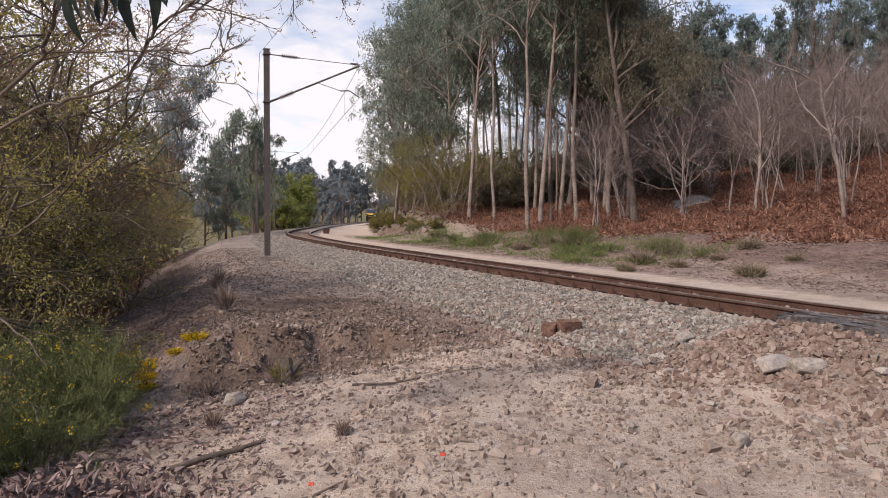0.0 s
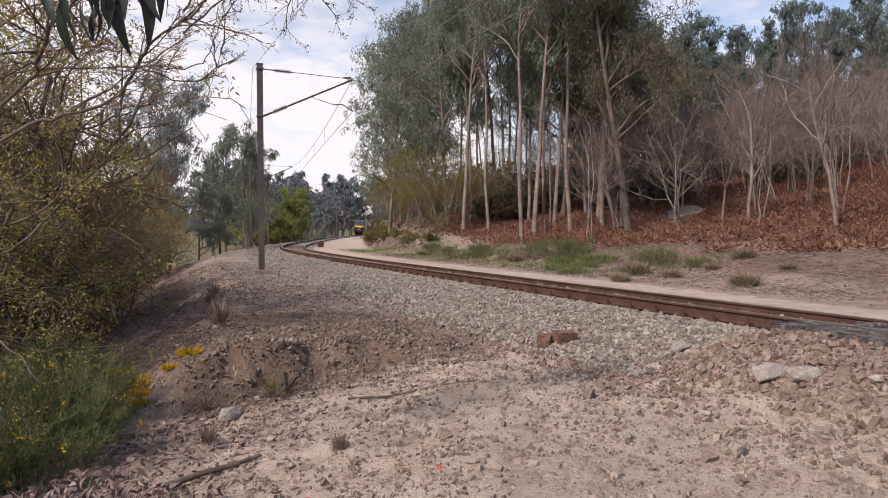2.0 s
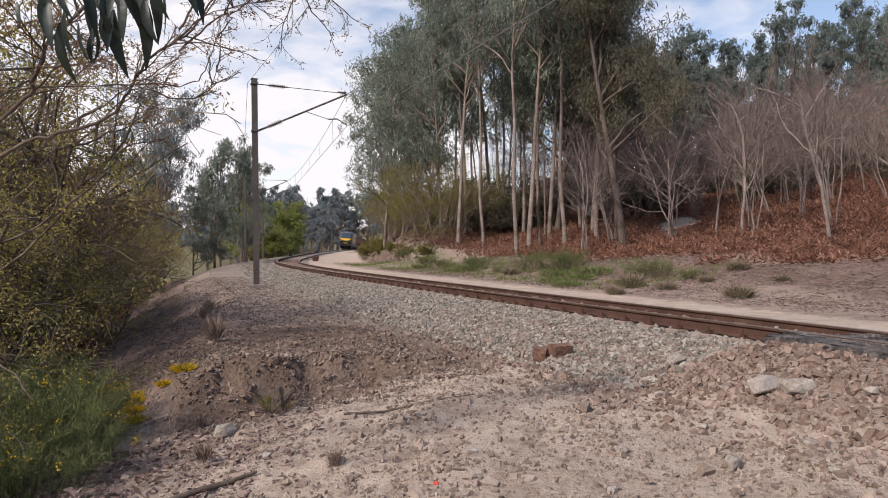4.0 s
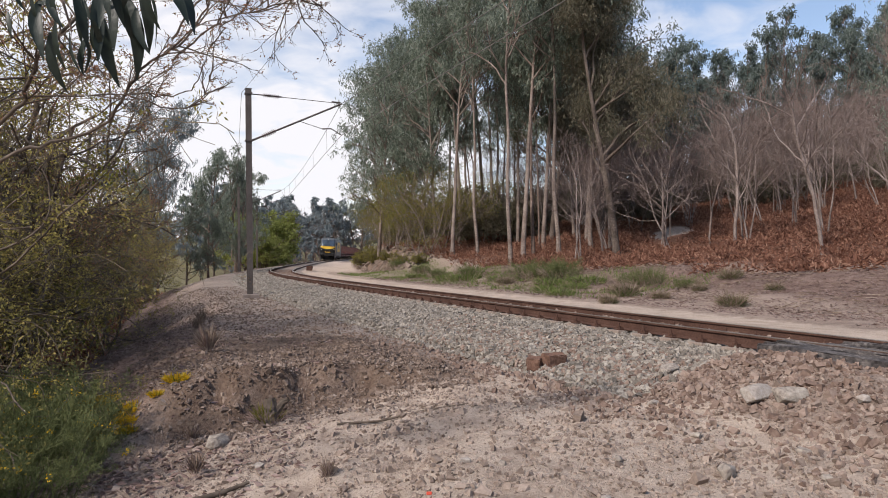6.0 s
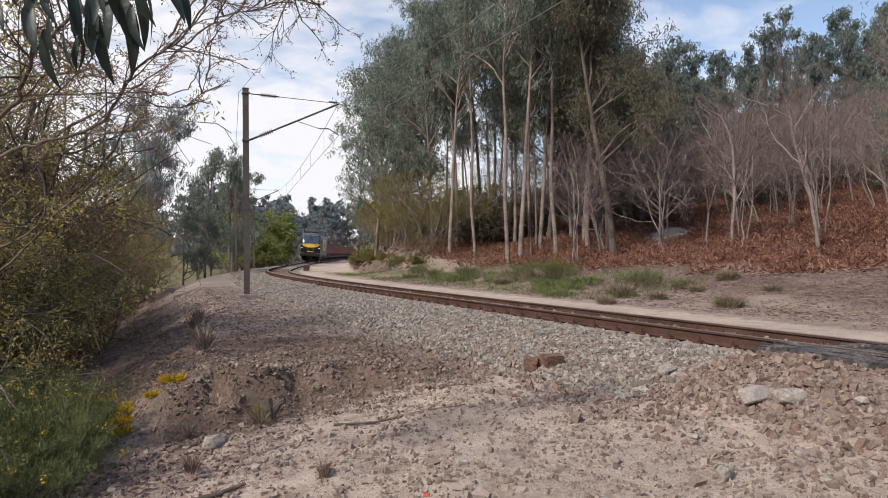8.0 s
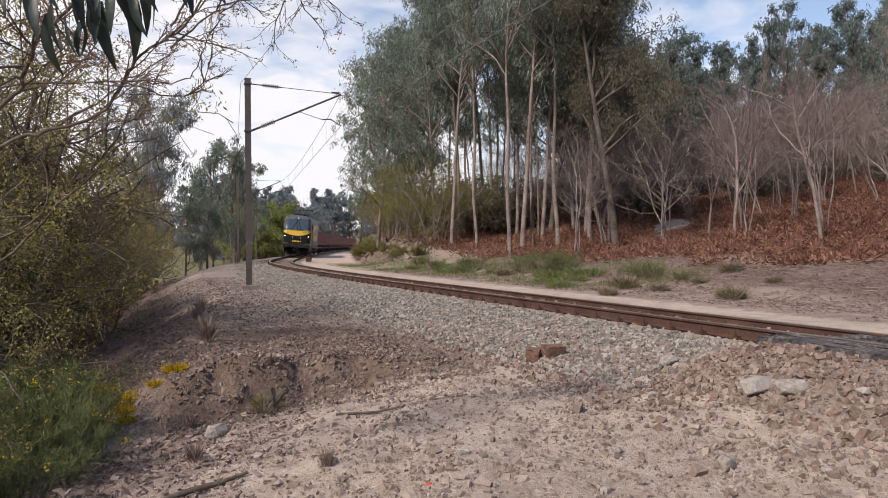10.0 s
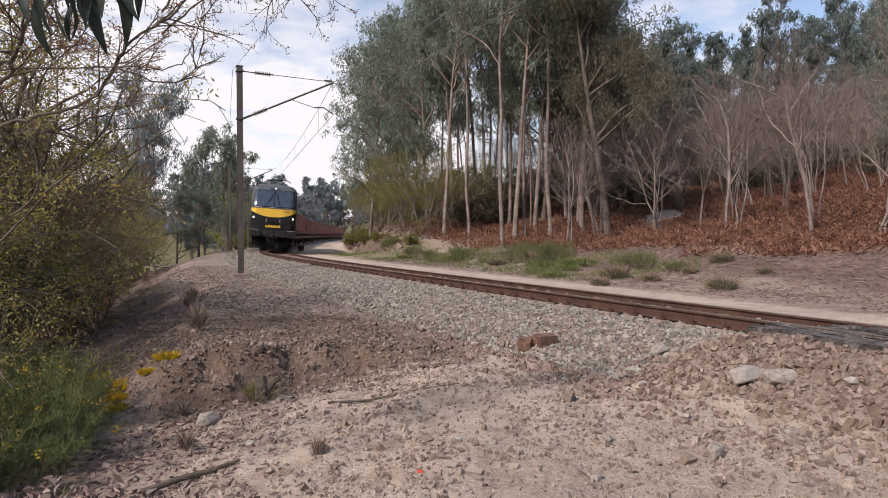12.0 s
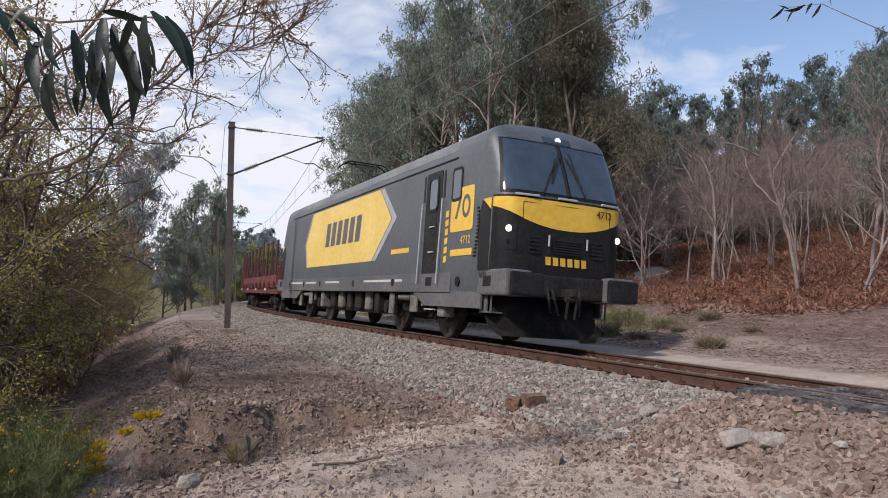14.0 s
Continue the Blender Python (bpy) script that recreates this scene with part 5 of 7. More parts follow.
def stick(pts, r, label):
    V, F = tubes([(np.array(pts), np.array([r, r * 0.9, r * 0.8, r * 0.5]))], 7)
    tagged(put("fallen_branch", raw_mesh("fallen_branch", V, F), M["bark_dark"], smooth=True), label, "branch", "fallen branches")


def on_ground(x, y, up):
    return (x, y, float(surface(x, y)[0]) + up)


stick([on_ground(-1.98, 5.12, 0.02), on_ground(-1.75, 5.28, 0.04), on_ground(-1.55, 5.4, 0.035), on_ground(-1.38, 5.5, 0.03)], 0.026, "dark fallen branch lying on the path")
stick([on_ground(-0.9, 7.0, 0.02), on_ground(-0.5, 7.05, 0.03), on_ground(0.0, 7.1, 0.02), on_ground(0.4, 7.18, 0.02)], 0.013, "thin fallen stick on the path")
stick([on_ground(-1.1, 4.1, 0.02), on_ground(-0.95, 4.2, 0.02), on_ground(-0.8, 4.25, 0.02), on_ground(-0.6, 4.32, 0.02)], 0.01, "thin fallen stick on the path")
for k, (x, y) in enumerate([(-0.83, 4.45), (0.0, 4.62)]):
    bm = box(0.035, 0.025, 0.008, (0, 0, 0), 0.003, Matrix.Rotation(0.5, 4, "X"))
    me = bpy.data.meshes.new("red_scrap")
    bm.to_mesh(me)
    bm.free()
    ob = put("red_scrap", me, M["red_petal"])
    ob.location = on_ground(x, y, 0.012)
    tagged(ob, "small red scrap lying on the path", "litter", "red scraps")

# low sleeper stack by the far rail, and the pale patch of path up the hill
for k in range(2):
    x, y, t = track_xy(58.5 + 0.1 * k, 2.1)
    bm = box(0.5, 1.1, 0.22, (0, 0, 0), 0.02)
    ob = part("timber_baulk", bm, M["clip"], None)
    ob.matrix_basis = Matrix.Translation((x, y, -0.24 + 0.11 + 0.22 * k)) @ Matrix.Rotation(t + 0.1 * k, 4, "Z")
    tagged(ob, "dark timber baulk stacked beside the track", "timber", "stacked timber")


# ---- branches that hang before the camera ----
def limb(name, label, lines, seed, bark, twig_len, kids, buds):
    """A bare limb with side twigs and opening buds. lines: (points, thick, thin)."""
    rng = np.random.RandomState(seed)
    e = tagged(new(name), label, "branch")
    main, twigs = [], []
    for pts, r0, r1 in lines:
        P = np.array(pts, float)
        f = np.linspace(0, len(P) - 1, len(P) * 4)
        Q = np.stack([np.interp(f, np.arange(len(P)), P[:, k]) for k in range(3)], 1)
        Q[1:-1] = (Q[:-2] + Q[1:-1] * 2 + Q[2:]) / 4
        Q += rng.normal(size=Q.shape) * 0.006 + np.array([0, 1, 0]) * (np.sin(f * 1.3 + len(pts)) * 0.1)[:, None]
        main.append((Q, np.linspace(r0, r1, len(Q))))
        d = np.gradient(Q, axis=0)
        for k in range(kids):
            i = rng.randint(len(Q) // 3, len(Q) - 1)
            a = d[i] / np.linalg.norm(d[i]) + rng.normal(size=3) * np.array([0.7, 0.7, 0.7])
            spec = [(7, 5, 0.15, 0.3, 0.8, 0.5, 0.02, 0.12), (5, 4, 0.1, 0.3, 0.8, 0.5, 0.02, 0.15), (4, 0, 0, 0, 0, 0, 0, 0.15)]
            o = grow(rng, Q[i], a, twig_len * rng.uniform(0.5, 1.2), 0.006, spec)
            for l in o:
                twigs += [(p, np.maximum(r, 0.0012)) for p, r in l]
    V, F = cat([tubes(main, 8)])
    put("limb", raw_mesh("limb", V, F), M[bark], e, smooth=True)
    V, F = cat([tubes(twigs, 3)])
    put("twig", raw_mesh("twig", V, F), M[bark], e)
    ends = np.concatenate([p[1:] for p, _ in twigs])
    P = ends[rng.randint(0, len(ends), buds)] + rng.normal(size=(buds, 3)) * 0.008
    V, F = blades(P, rng.normal(size=(buds, 3)), 0.022, 0.012, rng)
    put("bud", raw_mesh("bud", V, F), M["bud"], e, "small reddish opening buds")["kind"] = "stuff"
    return e


limb("overhanging_limb", "bare arching limb with budding twigs over the path", [
    ([(-4.3, 5.2, -1.1), (-4.0, 5.1, 0.2), (-3.3, 4.9, 1.5), (-2.57, 4.6, 1.8), (-2.36, 4.6, 1.88), (-2.15, 4.6, 1.97), (-1.96, 4.6, 2.11), (-1.84, 4.6, 2.24), (-1.73, 4.6, 2.37), (-1.6, 4.6, 2.5), (-1.47, 4.6, 2.69), (-1.34, 4.6, 2.85), (-1.19, 4.6, 3.0), (-1.04, 4.6, 3.15)], 0.014, 0.004),
    ([(-1.63, 4.7, 2.52), (-1.5, 4.7, 2.8), (-1.39, 4.7, 2.91), (-1.14, 4.7, 3.0), (-0.84, 4.7, 3.12)], 0.008, 0.003),
    ([(-1.68, 4.75, 2.42), (-1.5, 4.8, 2.66), (-1.34, 4.8, 2.78), (-1.08, 4.8, 2.76), (-0.89, 4.8, 2.83), (-0.74, 4.8, 2.89)], 0.007, 0.002)], 201, "bark_dark", 0.5, 20, 2400)
limb("overhanging_limb", "thin bare twigs crossing before the sky", [
    ([(-4.2, 5.0, -1.1), (-4.0, 4.9, 0.5), (-3.5, 4.6, 1.8), (-2.9, 4.4, 2.07), (-2.5, 4.4, 2.09), (-2.0, 4.4, 2.1), (-1.73, 4.4, 2.12), (-1.52, 4.4, 2.14), (-1.4, 4.4, 2.24), (-1.3, 4.4, 2.39), (-1.23, 4.4, 2.58)], 0.008, 0.002),
    ([(-1.78, 4.4, 2.1), (-1.58, 4.4, 2.04), (-1.46, 4.4, 2.08), (-1.36, 4.4, 2.16), (-1.29, 4.4, 2.24)], 0.005, 0.002)], 202, "bark_dark", 0.25, 6, 60)
limb("overhanging_limb", "stout dark limb rising beside the path", [
    ([(-4.1, 4.9, -1.1), (-3.7, 4.7, 0.3), (-2.9, 4.3, 1.62), (-2.42, 4.2, 2.05), (-2.36, 4.2, 2.11), (-2.23, 4.2, 2.24), (-2.11, 4.2, 2.39), (-1.99, 4.2, 2.58), (-1.84, 4.2, 2.82), (-1.75, 4.2, 3.1)], 0.014, 0.008)], 203, "bark_dark", 0.6, 20, 1800)


def hanging_leaves(name, label, stems, leaf_rows, seed, extra):
    """Long sickle-shaped eucalyptus leaves that hang from a twig."""
    rng = np.random.RandomState(seed)
    e = tagged(new(name), label, "branch")
    V, F = tubes([(np.array(s), np.linspace(0.005, 0.002, len(s))) for s in stems], 6)
    put("twig", raw_mesh("twig", V, F), M["bark_brown"], e)
    rows = list(leaf_rows)
    for r in leaf_rows:
        for _ in range(2):
            q = rng.normal(size=3) * np.array([0.018, 0.04, 0.018])
            turn = rng.normal(size=2) * 0.035
            rows.append((r[0] + q[0], r[1] + q[1], r[2] + q[2], r[3] + q[0] + turn[0], r[4] + q[1], r[5] + q[2] + turn[1]))
    for a, b in extra:
        a, b = Vector(a), Vector(b)
        rows.append((*a, *b))
    for r in rows:
        a, b = Vector(r[:3]), Vector(r[3:6])
        a.y += rng.uniform(-0.04, 0.04)
        b.y = a.y + rng.uniform(-0.04, 0.04)
        d = b - a
        n = 7
        side = d.cross(Vector((0, 1, 0)) + Vector(rng.normal(size=3)) * 0.45).normalized()
        nor = d.cross(side).normalized()
        bend = rng.uniform(-0.10, 0.10) * d.length
        bm = bmesh.new()
        L, C, R = [], [], []
        for k in range(n + 1):
            f = k / n
            w = 0.1 * d.length * (math.sin(math.pi * min(1, f * 0.93 + 0.05)) ** 0.8) * (1.15 - 0.5 * f)
            c = a + d * f + side * bend * math.sin(math.pi * f) + nor * 0.06 * d.length * math.sin(math.pi * f)
            L.append(bm.verts.new(c + side * w + nor * w * 0.25))
            C.append(bm.verts.new(c))
            R.append(bm.verts.new(c - side * w + nor * w * 0.25))
        for k in range(n):
            bm.faces.new((L[k], C[k], C[k + 1], L[k + 1]))
            bm.faces.new((C[k], R[k], R[k + 1], C[k + 1]))
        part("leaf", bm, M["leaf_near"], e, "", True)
    return e


NEAR_LEAVES = [(-0.628, 1.75, 1.768, -0.606, 1.75, 1.635), (-0.665, 1.75, 1.749, -0.657, 1.75, 1.596), (-0.708, 1.75, 1.748, -0.685, 1.75, 1.634), (-0.778, 1.75, 1.721, -0.76, 1.75, 1.557),
               (-0.728, 1.75, 1.729, -0.725, 1.75, 1.583), (-0.847, 1.75, 1.65, -0.842, 1.75, 1.537), (-0.822, 1.75, 1.626, -0.798, 1.75, 1.524), (-0.963, 1.75, 1.788, -0.884, 1.75, 1.713),
               (-0.765, 1.75, 1.797, -0.684, 1.75, 1.773), (-0.765, 1.75, 1.647, -0.764, 1.75, 1.566), (-0.901, 1.75, 1.706, -0.896, 1.75, 1.643), (-0.864, 1.75, 1.74, -0.904, 1.75, 1.672)]
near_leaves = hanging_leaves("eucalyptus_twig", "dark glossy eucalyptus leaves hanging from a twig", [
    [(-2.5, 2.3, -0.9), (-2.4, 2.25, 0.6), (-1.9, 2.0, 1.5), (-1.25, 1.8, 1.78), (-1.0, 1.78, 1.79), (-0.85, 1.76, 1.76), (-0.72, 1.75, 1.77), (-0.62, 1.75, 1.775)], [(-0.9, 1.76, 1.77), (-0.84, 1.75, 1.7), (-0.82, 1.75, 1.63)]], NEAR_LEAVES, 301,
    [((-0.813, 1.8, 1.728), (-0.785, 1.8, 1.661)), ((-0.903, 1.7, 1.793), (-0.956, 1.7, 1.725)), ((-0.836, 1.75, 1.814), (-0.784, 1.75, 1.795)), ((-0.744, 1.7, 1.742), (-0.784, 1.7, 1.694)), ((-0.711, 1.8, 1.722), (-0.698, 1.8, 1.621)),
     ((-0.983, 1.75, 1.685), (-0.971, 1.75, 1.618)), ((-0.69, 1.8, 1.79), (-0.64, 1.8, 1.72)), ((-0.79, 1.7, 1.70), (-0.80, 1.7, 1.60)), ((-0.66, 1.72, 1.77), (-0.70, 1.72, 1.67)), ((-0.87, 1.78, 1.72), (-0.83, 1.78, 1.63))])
hanging_leaves("eucalyptus_twig", "eucalyptus twig reaching in high over the crossing", [[(4.3, 1.2, -0.55), (4.45, 1.6, 1.2), (4.5, 3.2, 2.6), (4.1, 5.0, 2.95), (3.54, 5.0, 3.07), (3.25, 5.0, 3.19), (3.04, 5.0, 3.28), (2.75, 5.0, 3.24)]], [], 302,
               [((3.04, 5, 3.28), (2.98, 5, 3.18)), ((2.95, 5, 3.27), (2.88, 5, 3.17)), ((2.85, 5, 3.25), (2.8, 5, 3.15)), ((2.75, 5, 3.24), (2.66, 5, 3.16)), ((2.9, 5, 3.26), (2.75, 5, 3.22)), ((3.1, 5, 3.26), (3.06, 5, 3.33)), ((2.8, 5, 3.24), (2.7, 5, 3.25)), ((3.5, 5, 3.08), (3.45, 5, 2.98))])
# gum branches at the right that hang beside the bare tree
gum = thing_tree("eucalyptus_tree", "young eucalyptus with hanging grey-green leaves", "tree", "", eucalyptus(17, 8.5, 0.3, 0.09, (0.02, 0.0), leaves=4200, leaf=(0.2, 0.035), spread_r=1.0))
gum.location = (18.6, 26.5, ground_z(18.6, 26.5))


# ---- the train ----
M["grey_paint"] = surf("dark grey vehicle paint", [(0.058, 0.066, 0.073), (0.078, 0.087, 0.094), (0.1, 0.107, 0.112)], 0.7, 9, 0.42, 0.02, spec=0.5)
M["roof_paint"] = surf("dusty grey roof paint", [(0.1, 0.105, 0.11), (0.15, 0.155, 0.16), (0.21, 0.21, 0.205)], 0.8, 10, 0.6, 0.03)
M["sill_paint"] = surf("dusty grey sill paint", [(0.075, 0.078, 0.08), (0.11, 0.112, 0.112), (0.15, 0.145, 0.138)], 1.0, 12, 0.6, 0.05)
M["black_paint"] = surf("black satin paint", [(0.008, 0.008, 0.009), (0.014, 0.014, 0.014), (0.026, 0.024, 0.022)], 1.5, 14, 0.5, 0.02, spec=0.2)
M["yellow_paint"] = surf("yellow vehicle paint", [(0.62, 0.36, 0.03), (0.72, 0.44, 0.045), (0.78, 0.5, 0.07)], 0.8, 9, 0.4, 0.02, spec=0.5)
M["yellow_dusty"] = surf("dusty yellow paint", [(0.66, 0.45, 0.10), (0.74, 0.52, 0.14), (0.78, 0.58, 0.2)], 0.6, 9, 0.5, 0.02)
M["pale_band"] = surf("pale grey band", [(0.3, 0.31, 0.31), (0.4, 0.41, 0.41)], 1, 9, 0.5, 0)
M["white_mark"] = surf("white stencil paint", [(0.42, 0.42, 0.4), (0.6, 0.6, 0.58)], 1, 9, 0.6, 0)
M["tint_glass"] = surf("dark tinted glass", [(0.03, 0.042, 0.055), (0.045, 0.06, 0.078)], 1, 4, 0.05, 0, spec=1.0)
M["tint_glass"].node_tree.nodes["Principled BSDF"].inputs["IOR"].default_value = 1.6
M["under"] = surf("grimy running gear", [(0.007, 0.0065, 0.006), (0.015, 0.0135, 0.012), (0.036, 0.03, 0.025)], 2.5, 18, 0.75, 0.2)
M["under_pale"] = surf("grey underfloor tank", [(0.07, 0.062, 0.055), (0.15, 0.137, 0.12), (0.26, 0.24, 0.21)], 2.5, 18, 0.65, 0.1)
M["wheel"] = surf("worn wheel steel", [(0.05, 0.045, 0.042), (0.12, 0.108, 0.1)], 3, 20, 0.5, 0.05, 0.6)
M["lamp"] = surf("lit headlamp", [(1.0, 0.93, 0.78), (1.0, 0.95, 0.85)], 3, 20, 0.3, 0, glow=1.3)
M["lamp_dim"] = surf("dim marker lamp", [(0.9, 0.62, 0.2), (0.95, 0.7, 0.3)], 3, 20, 0.3, 0, glow=1.2)
M["wagon_red"] = surf("faded red wagon paint", [(0.07, 0.018, 0.018), (0.14, 0.035, 0.034), (0.2, 0.07, 0.06)], 1.5, 14, 0.7, 0.1)
M["stake"] = surf("rusty wagon stake", [(0.05, 0.022, 0.02), (0.1, 0.045, 0.04)], 1.5, 14, 0.7, 0.1)

BODY = 9.36           # half the length between the body's corners
PROFILE = [(1.46, 1.0), (1.48, 1.3), (1.48, 1.9), (1.48, 2.5), (1.48, 2.9), (1.48, 3.3), (1.48, 3.6), (1.48, 3.9), (1.455, 4.09), (1.38, 4.28), (1.22, 4.43), (0.92, 4.53), (0.5, 4.59), (0.14, 4.61)]


def width_at(z):
    return float(np.interp(z, [p[1] for p in PROFILE], [p[0] for p in PROFILE]))


def front_y(x, z):
    base = float(np.interp(z, [1.0, 2.0, 2.9, 3.1, 3.6, 4.1, 4.37, 4.61], [0.40, 0.46, 0.46, 0.40, 0.18, -0.08, -0.24, -0.62]))
    c = min(max(abs(x) - 1.08, 0.0), 0.4)
    return BODY + base - 0.1 * (x / 1.48) ** 2 - 0.4 + math.sqrt(0.16 - c * c * 0.999)


def shell(end_sign=1):
    """Closed body skin: swept roof and sides with a rounded cab at either end."""
    bm = bmesh.new()
    prof = [(x, z) for x, z in PROFILE] + [(-x, z) for x, z in PROFILE[::-1]]
    rings = []
    ys = [None, 7.9, 6.0, 2.0, -2.0, -6.0, -7.9, "end"]
    for y in ys:
        ring = []
        for x, z in prof:
            if y is None:
                yy = front_y(x, z)
            elif y == "end":
                yy = -front_y(x, z)
            else:
                yy = y
            ring.append(bm.verts.new((x, yy, z)))
        rings.append(ring)
    for a, b in zip(rings[:-1], rings[1:]):
        for k in range(len(prof) - 1):
            bm.faces.new((a[k], a[k + 1], b[k + 1], b[k]))
        bm.faces.new((a[-1], a[0], b[0], b[-1]))
    n = len(PROFILE)
    cols = 30
    for ring, sg in ((rings[0], 1), (rings[-1], -1)):
        rows = []
        for k in range(n):
            x, z = PROFILE[k]
            row = [ring[k]]
            for c in range(1, cols):
                u = math.cos(math.pi * c / cols)
                row.append(bm.verts.new((u * x, sg * front_y(u * x, z), z)))
            row.append(ring[2 * n - 1 - k])
            rows.append(row)
        for a, b in zip(rows[:-1], rows[1:]):
            for c in range(cols):
                bm.faces.new((a[c], a[c + 1], b[c + 1], b[c]))
    return bm


def nose_patch(sg, lo, hi, x0, x1, cols, rows, off):
    """A sheet that follows the cab front: between heights lo(x) and hi(x) from x0 to x1 (maps of u)."""
    bm = bmesh.new()
    grid = []
    for r in range(rows + 1):
        row = []
        for c in range(cols + 1):
            u = 0.5 - 0.5 * math.cos(math.pi * c / cols)
            v = r / rows
            xm = x0(v) + (x1(v) - x0(v)) * u
            z = lo(xm) + (hi(xm) - lo(xm)) * v
            row.append(bm.verts.new((xm, sg * (front_y(xm, z) + off), z)))
        grid.append(row)
    for a, b in zip(grid[:-1], grid[1:]):
        for c in range(cols):
            bm.faces.new((a[c], a[c + 1], b[c + 1], b[c]))
    return bm


def wall_plate(pts, side, off, thick=0.004):
    """A flat shape on the body's side: pts of (y, z)."""
    bm = plate(pts, thick, lambda u, v, w: Vector((side * (width_at(v) + off + w), u, v)))
    return bm


def rounded(y0, y1, z0, z1, r, n=4):
    pts = []
    for cy, cz, a in ((y1 - r, z1 - r, 0), (y0 + r, z1 - r, 90), (y0 + r, z0 + r, 180), (y1 - r, z0 + r, 270)):
        for k in range(n + 1):
            t = radians(a + 90 * k / n)
            pts.append((cy + r * math.cos(t), cz + r * math.sin(t)))
    return pts


def ring_plate(outer, inner, side, off, thick):
    """A frame between two outlines of the same number of points."""
    bm = bmesh.new()
    f = lambda p, w: bm.verts.new((side * (width_at(p[1]) + off + w), p[0], p[1]))
    A, B = [f(p, 0) for p in outer], [f(p, thick) for p in outer]
    C, D = [f(p, thick) for p in inner], [f(p, 0) for p in inner]
    n = len(outer)
    for i in range(n):
        j = (i + 1) % n
        bm.faces.new((A[i], A[j], B[j], B[i]))
        bm.faces.new((B[i], B[j], C[j], C[i]))
        bm.faces.new((C[i], C[j], D[j], D[i]))
    return bm


def written(text, size, material, parent, m, name):
    c = bpy.data.curves.new(name, "FONT")
    c.body, c.size, c.align_x, c.align_y, c.extrude = text, size, "CENTER", "CENTER", 0.002
    o = bpy.data.objects.new(name, c)
    me = bpy.data.meshes.new_from_object(o)
    bpy.data.objects.remove(o)
    ob = put(name, me, material, parent)
    ob.matrix_basis = m
    return ob


def wheelset(parent, y, r, name="wheelset"):
    """Two flanged wheels on an axle, turning about its own centre."""
    bms = [rod(0.08, 1.6, axis="x", sides=12)]
    for sx in (-1, 1):
        bms.append(rod(r, 0.13, (sx * HALF, 0, 0), "x", 36, bevel=0.012))
        bms.append(rod(r + 0.03, 0.03, (sx * (HALF - 0.08), 0, 0), "x", 36))
        bms.append(rod(r * 0.42, 0.06, (sx * (HALF + 0.08), 0, 0), "x", 20, bevel=0.01))
        for k in range(4):
            a = k * math.pi / 2
            bms.append(rod(0.045, 0.02, (sx * (HALF + 0.07), math.cos(a) * r * 0.66, math.sin(a) * r * 0.66), "x", 8))
    ob = part(name, join(*bms), M["wheel"], parent, "worn steel wheels on an axle")
    ob.location = (0, y, r)
    return ob


def spring(r, h, turns, wire, at):
    n = turns * 10
    t = np.linspace(0, turns * 6.283, n)
    P = np.stack([at[0] + r * np.cos(t), at[1] + r * np.sin(t), at[2] - h / 2 + h * np.linspace(0, 1, n)], 1)
    return tubes([(P, np.full(n, wire))], 5)


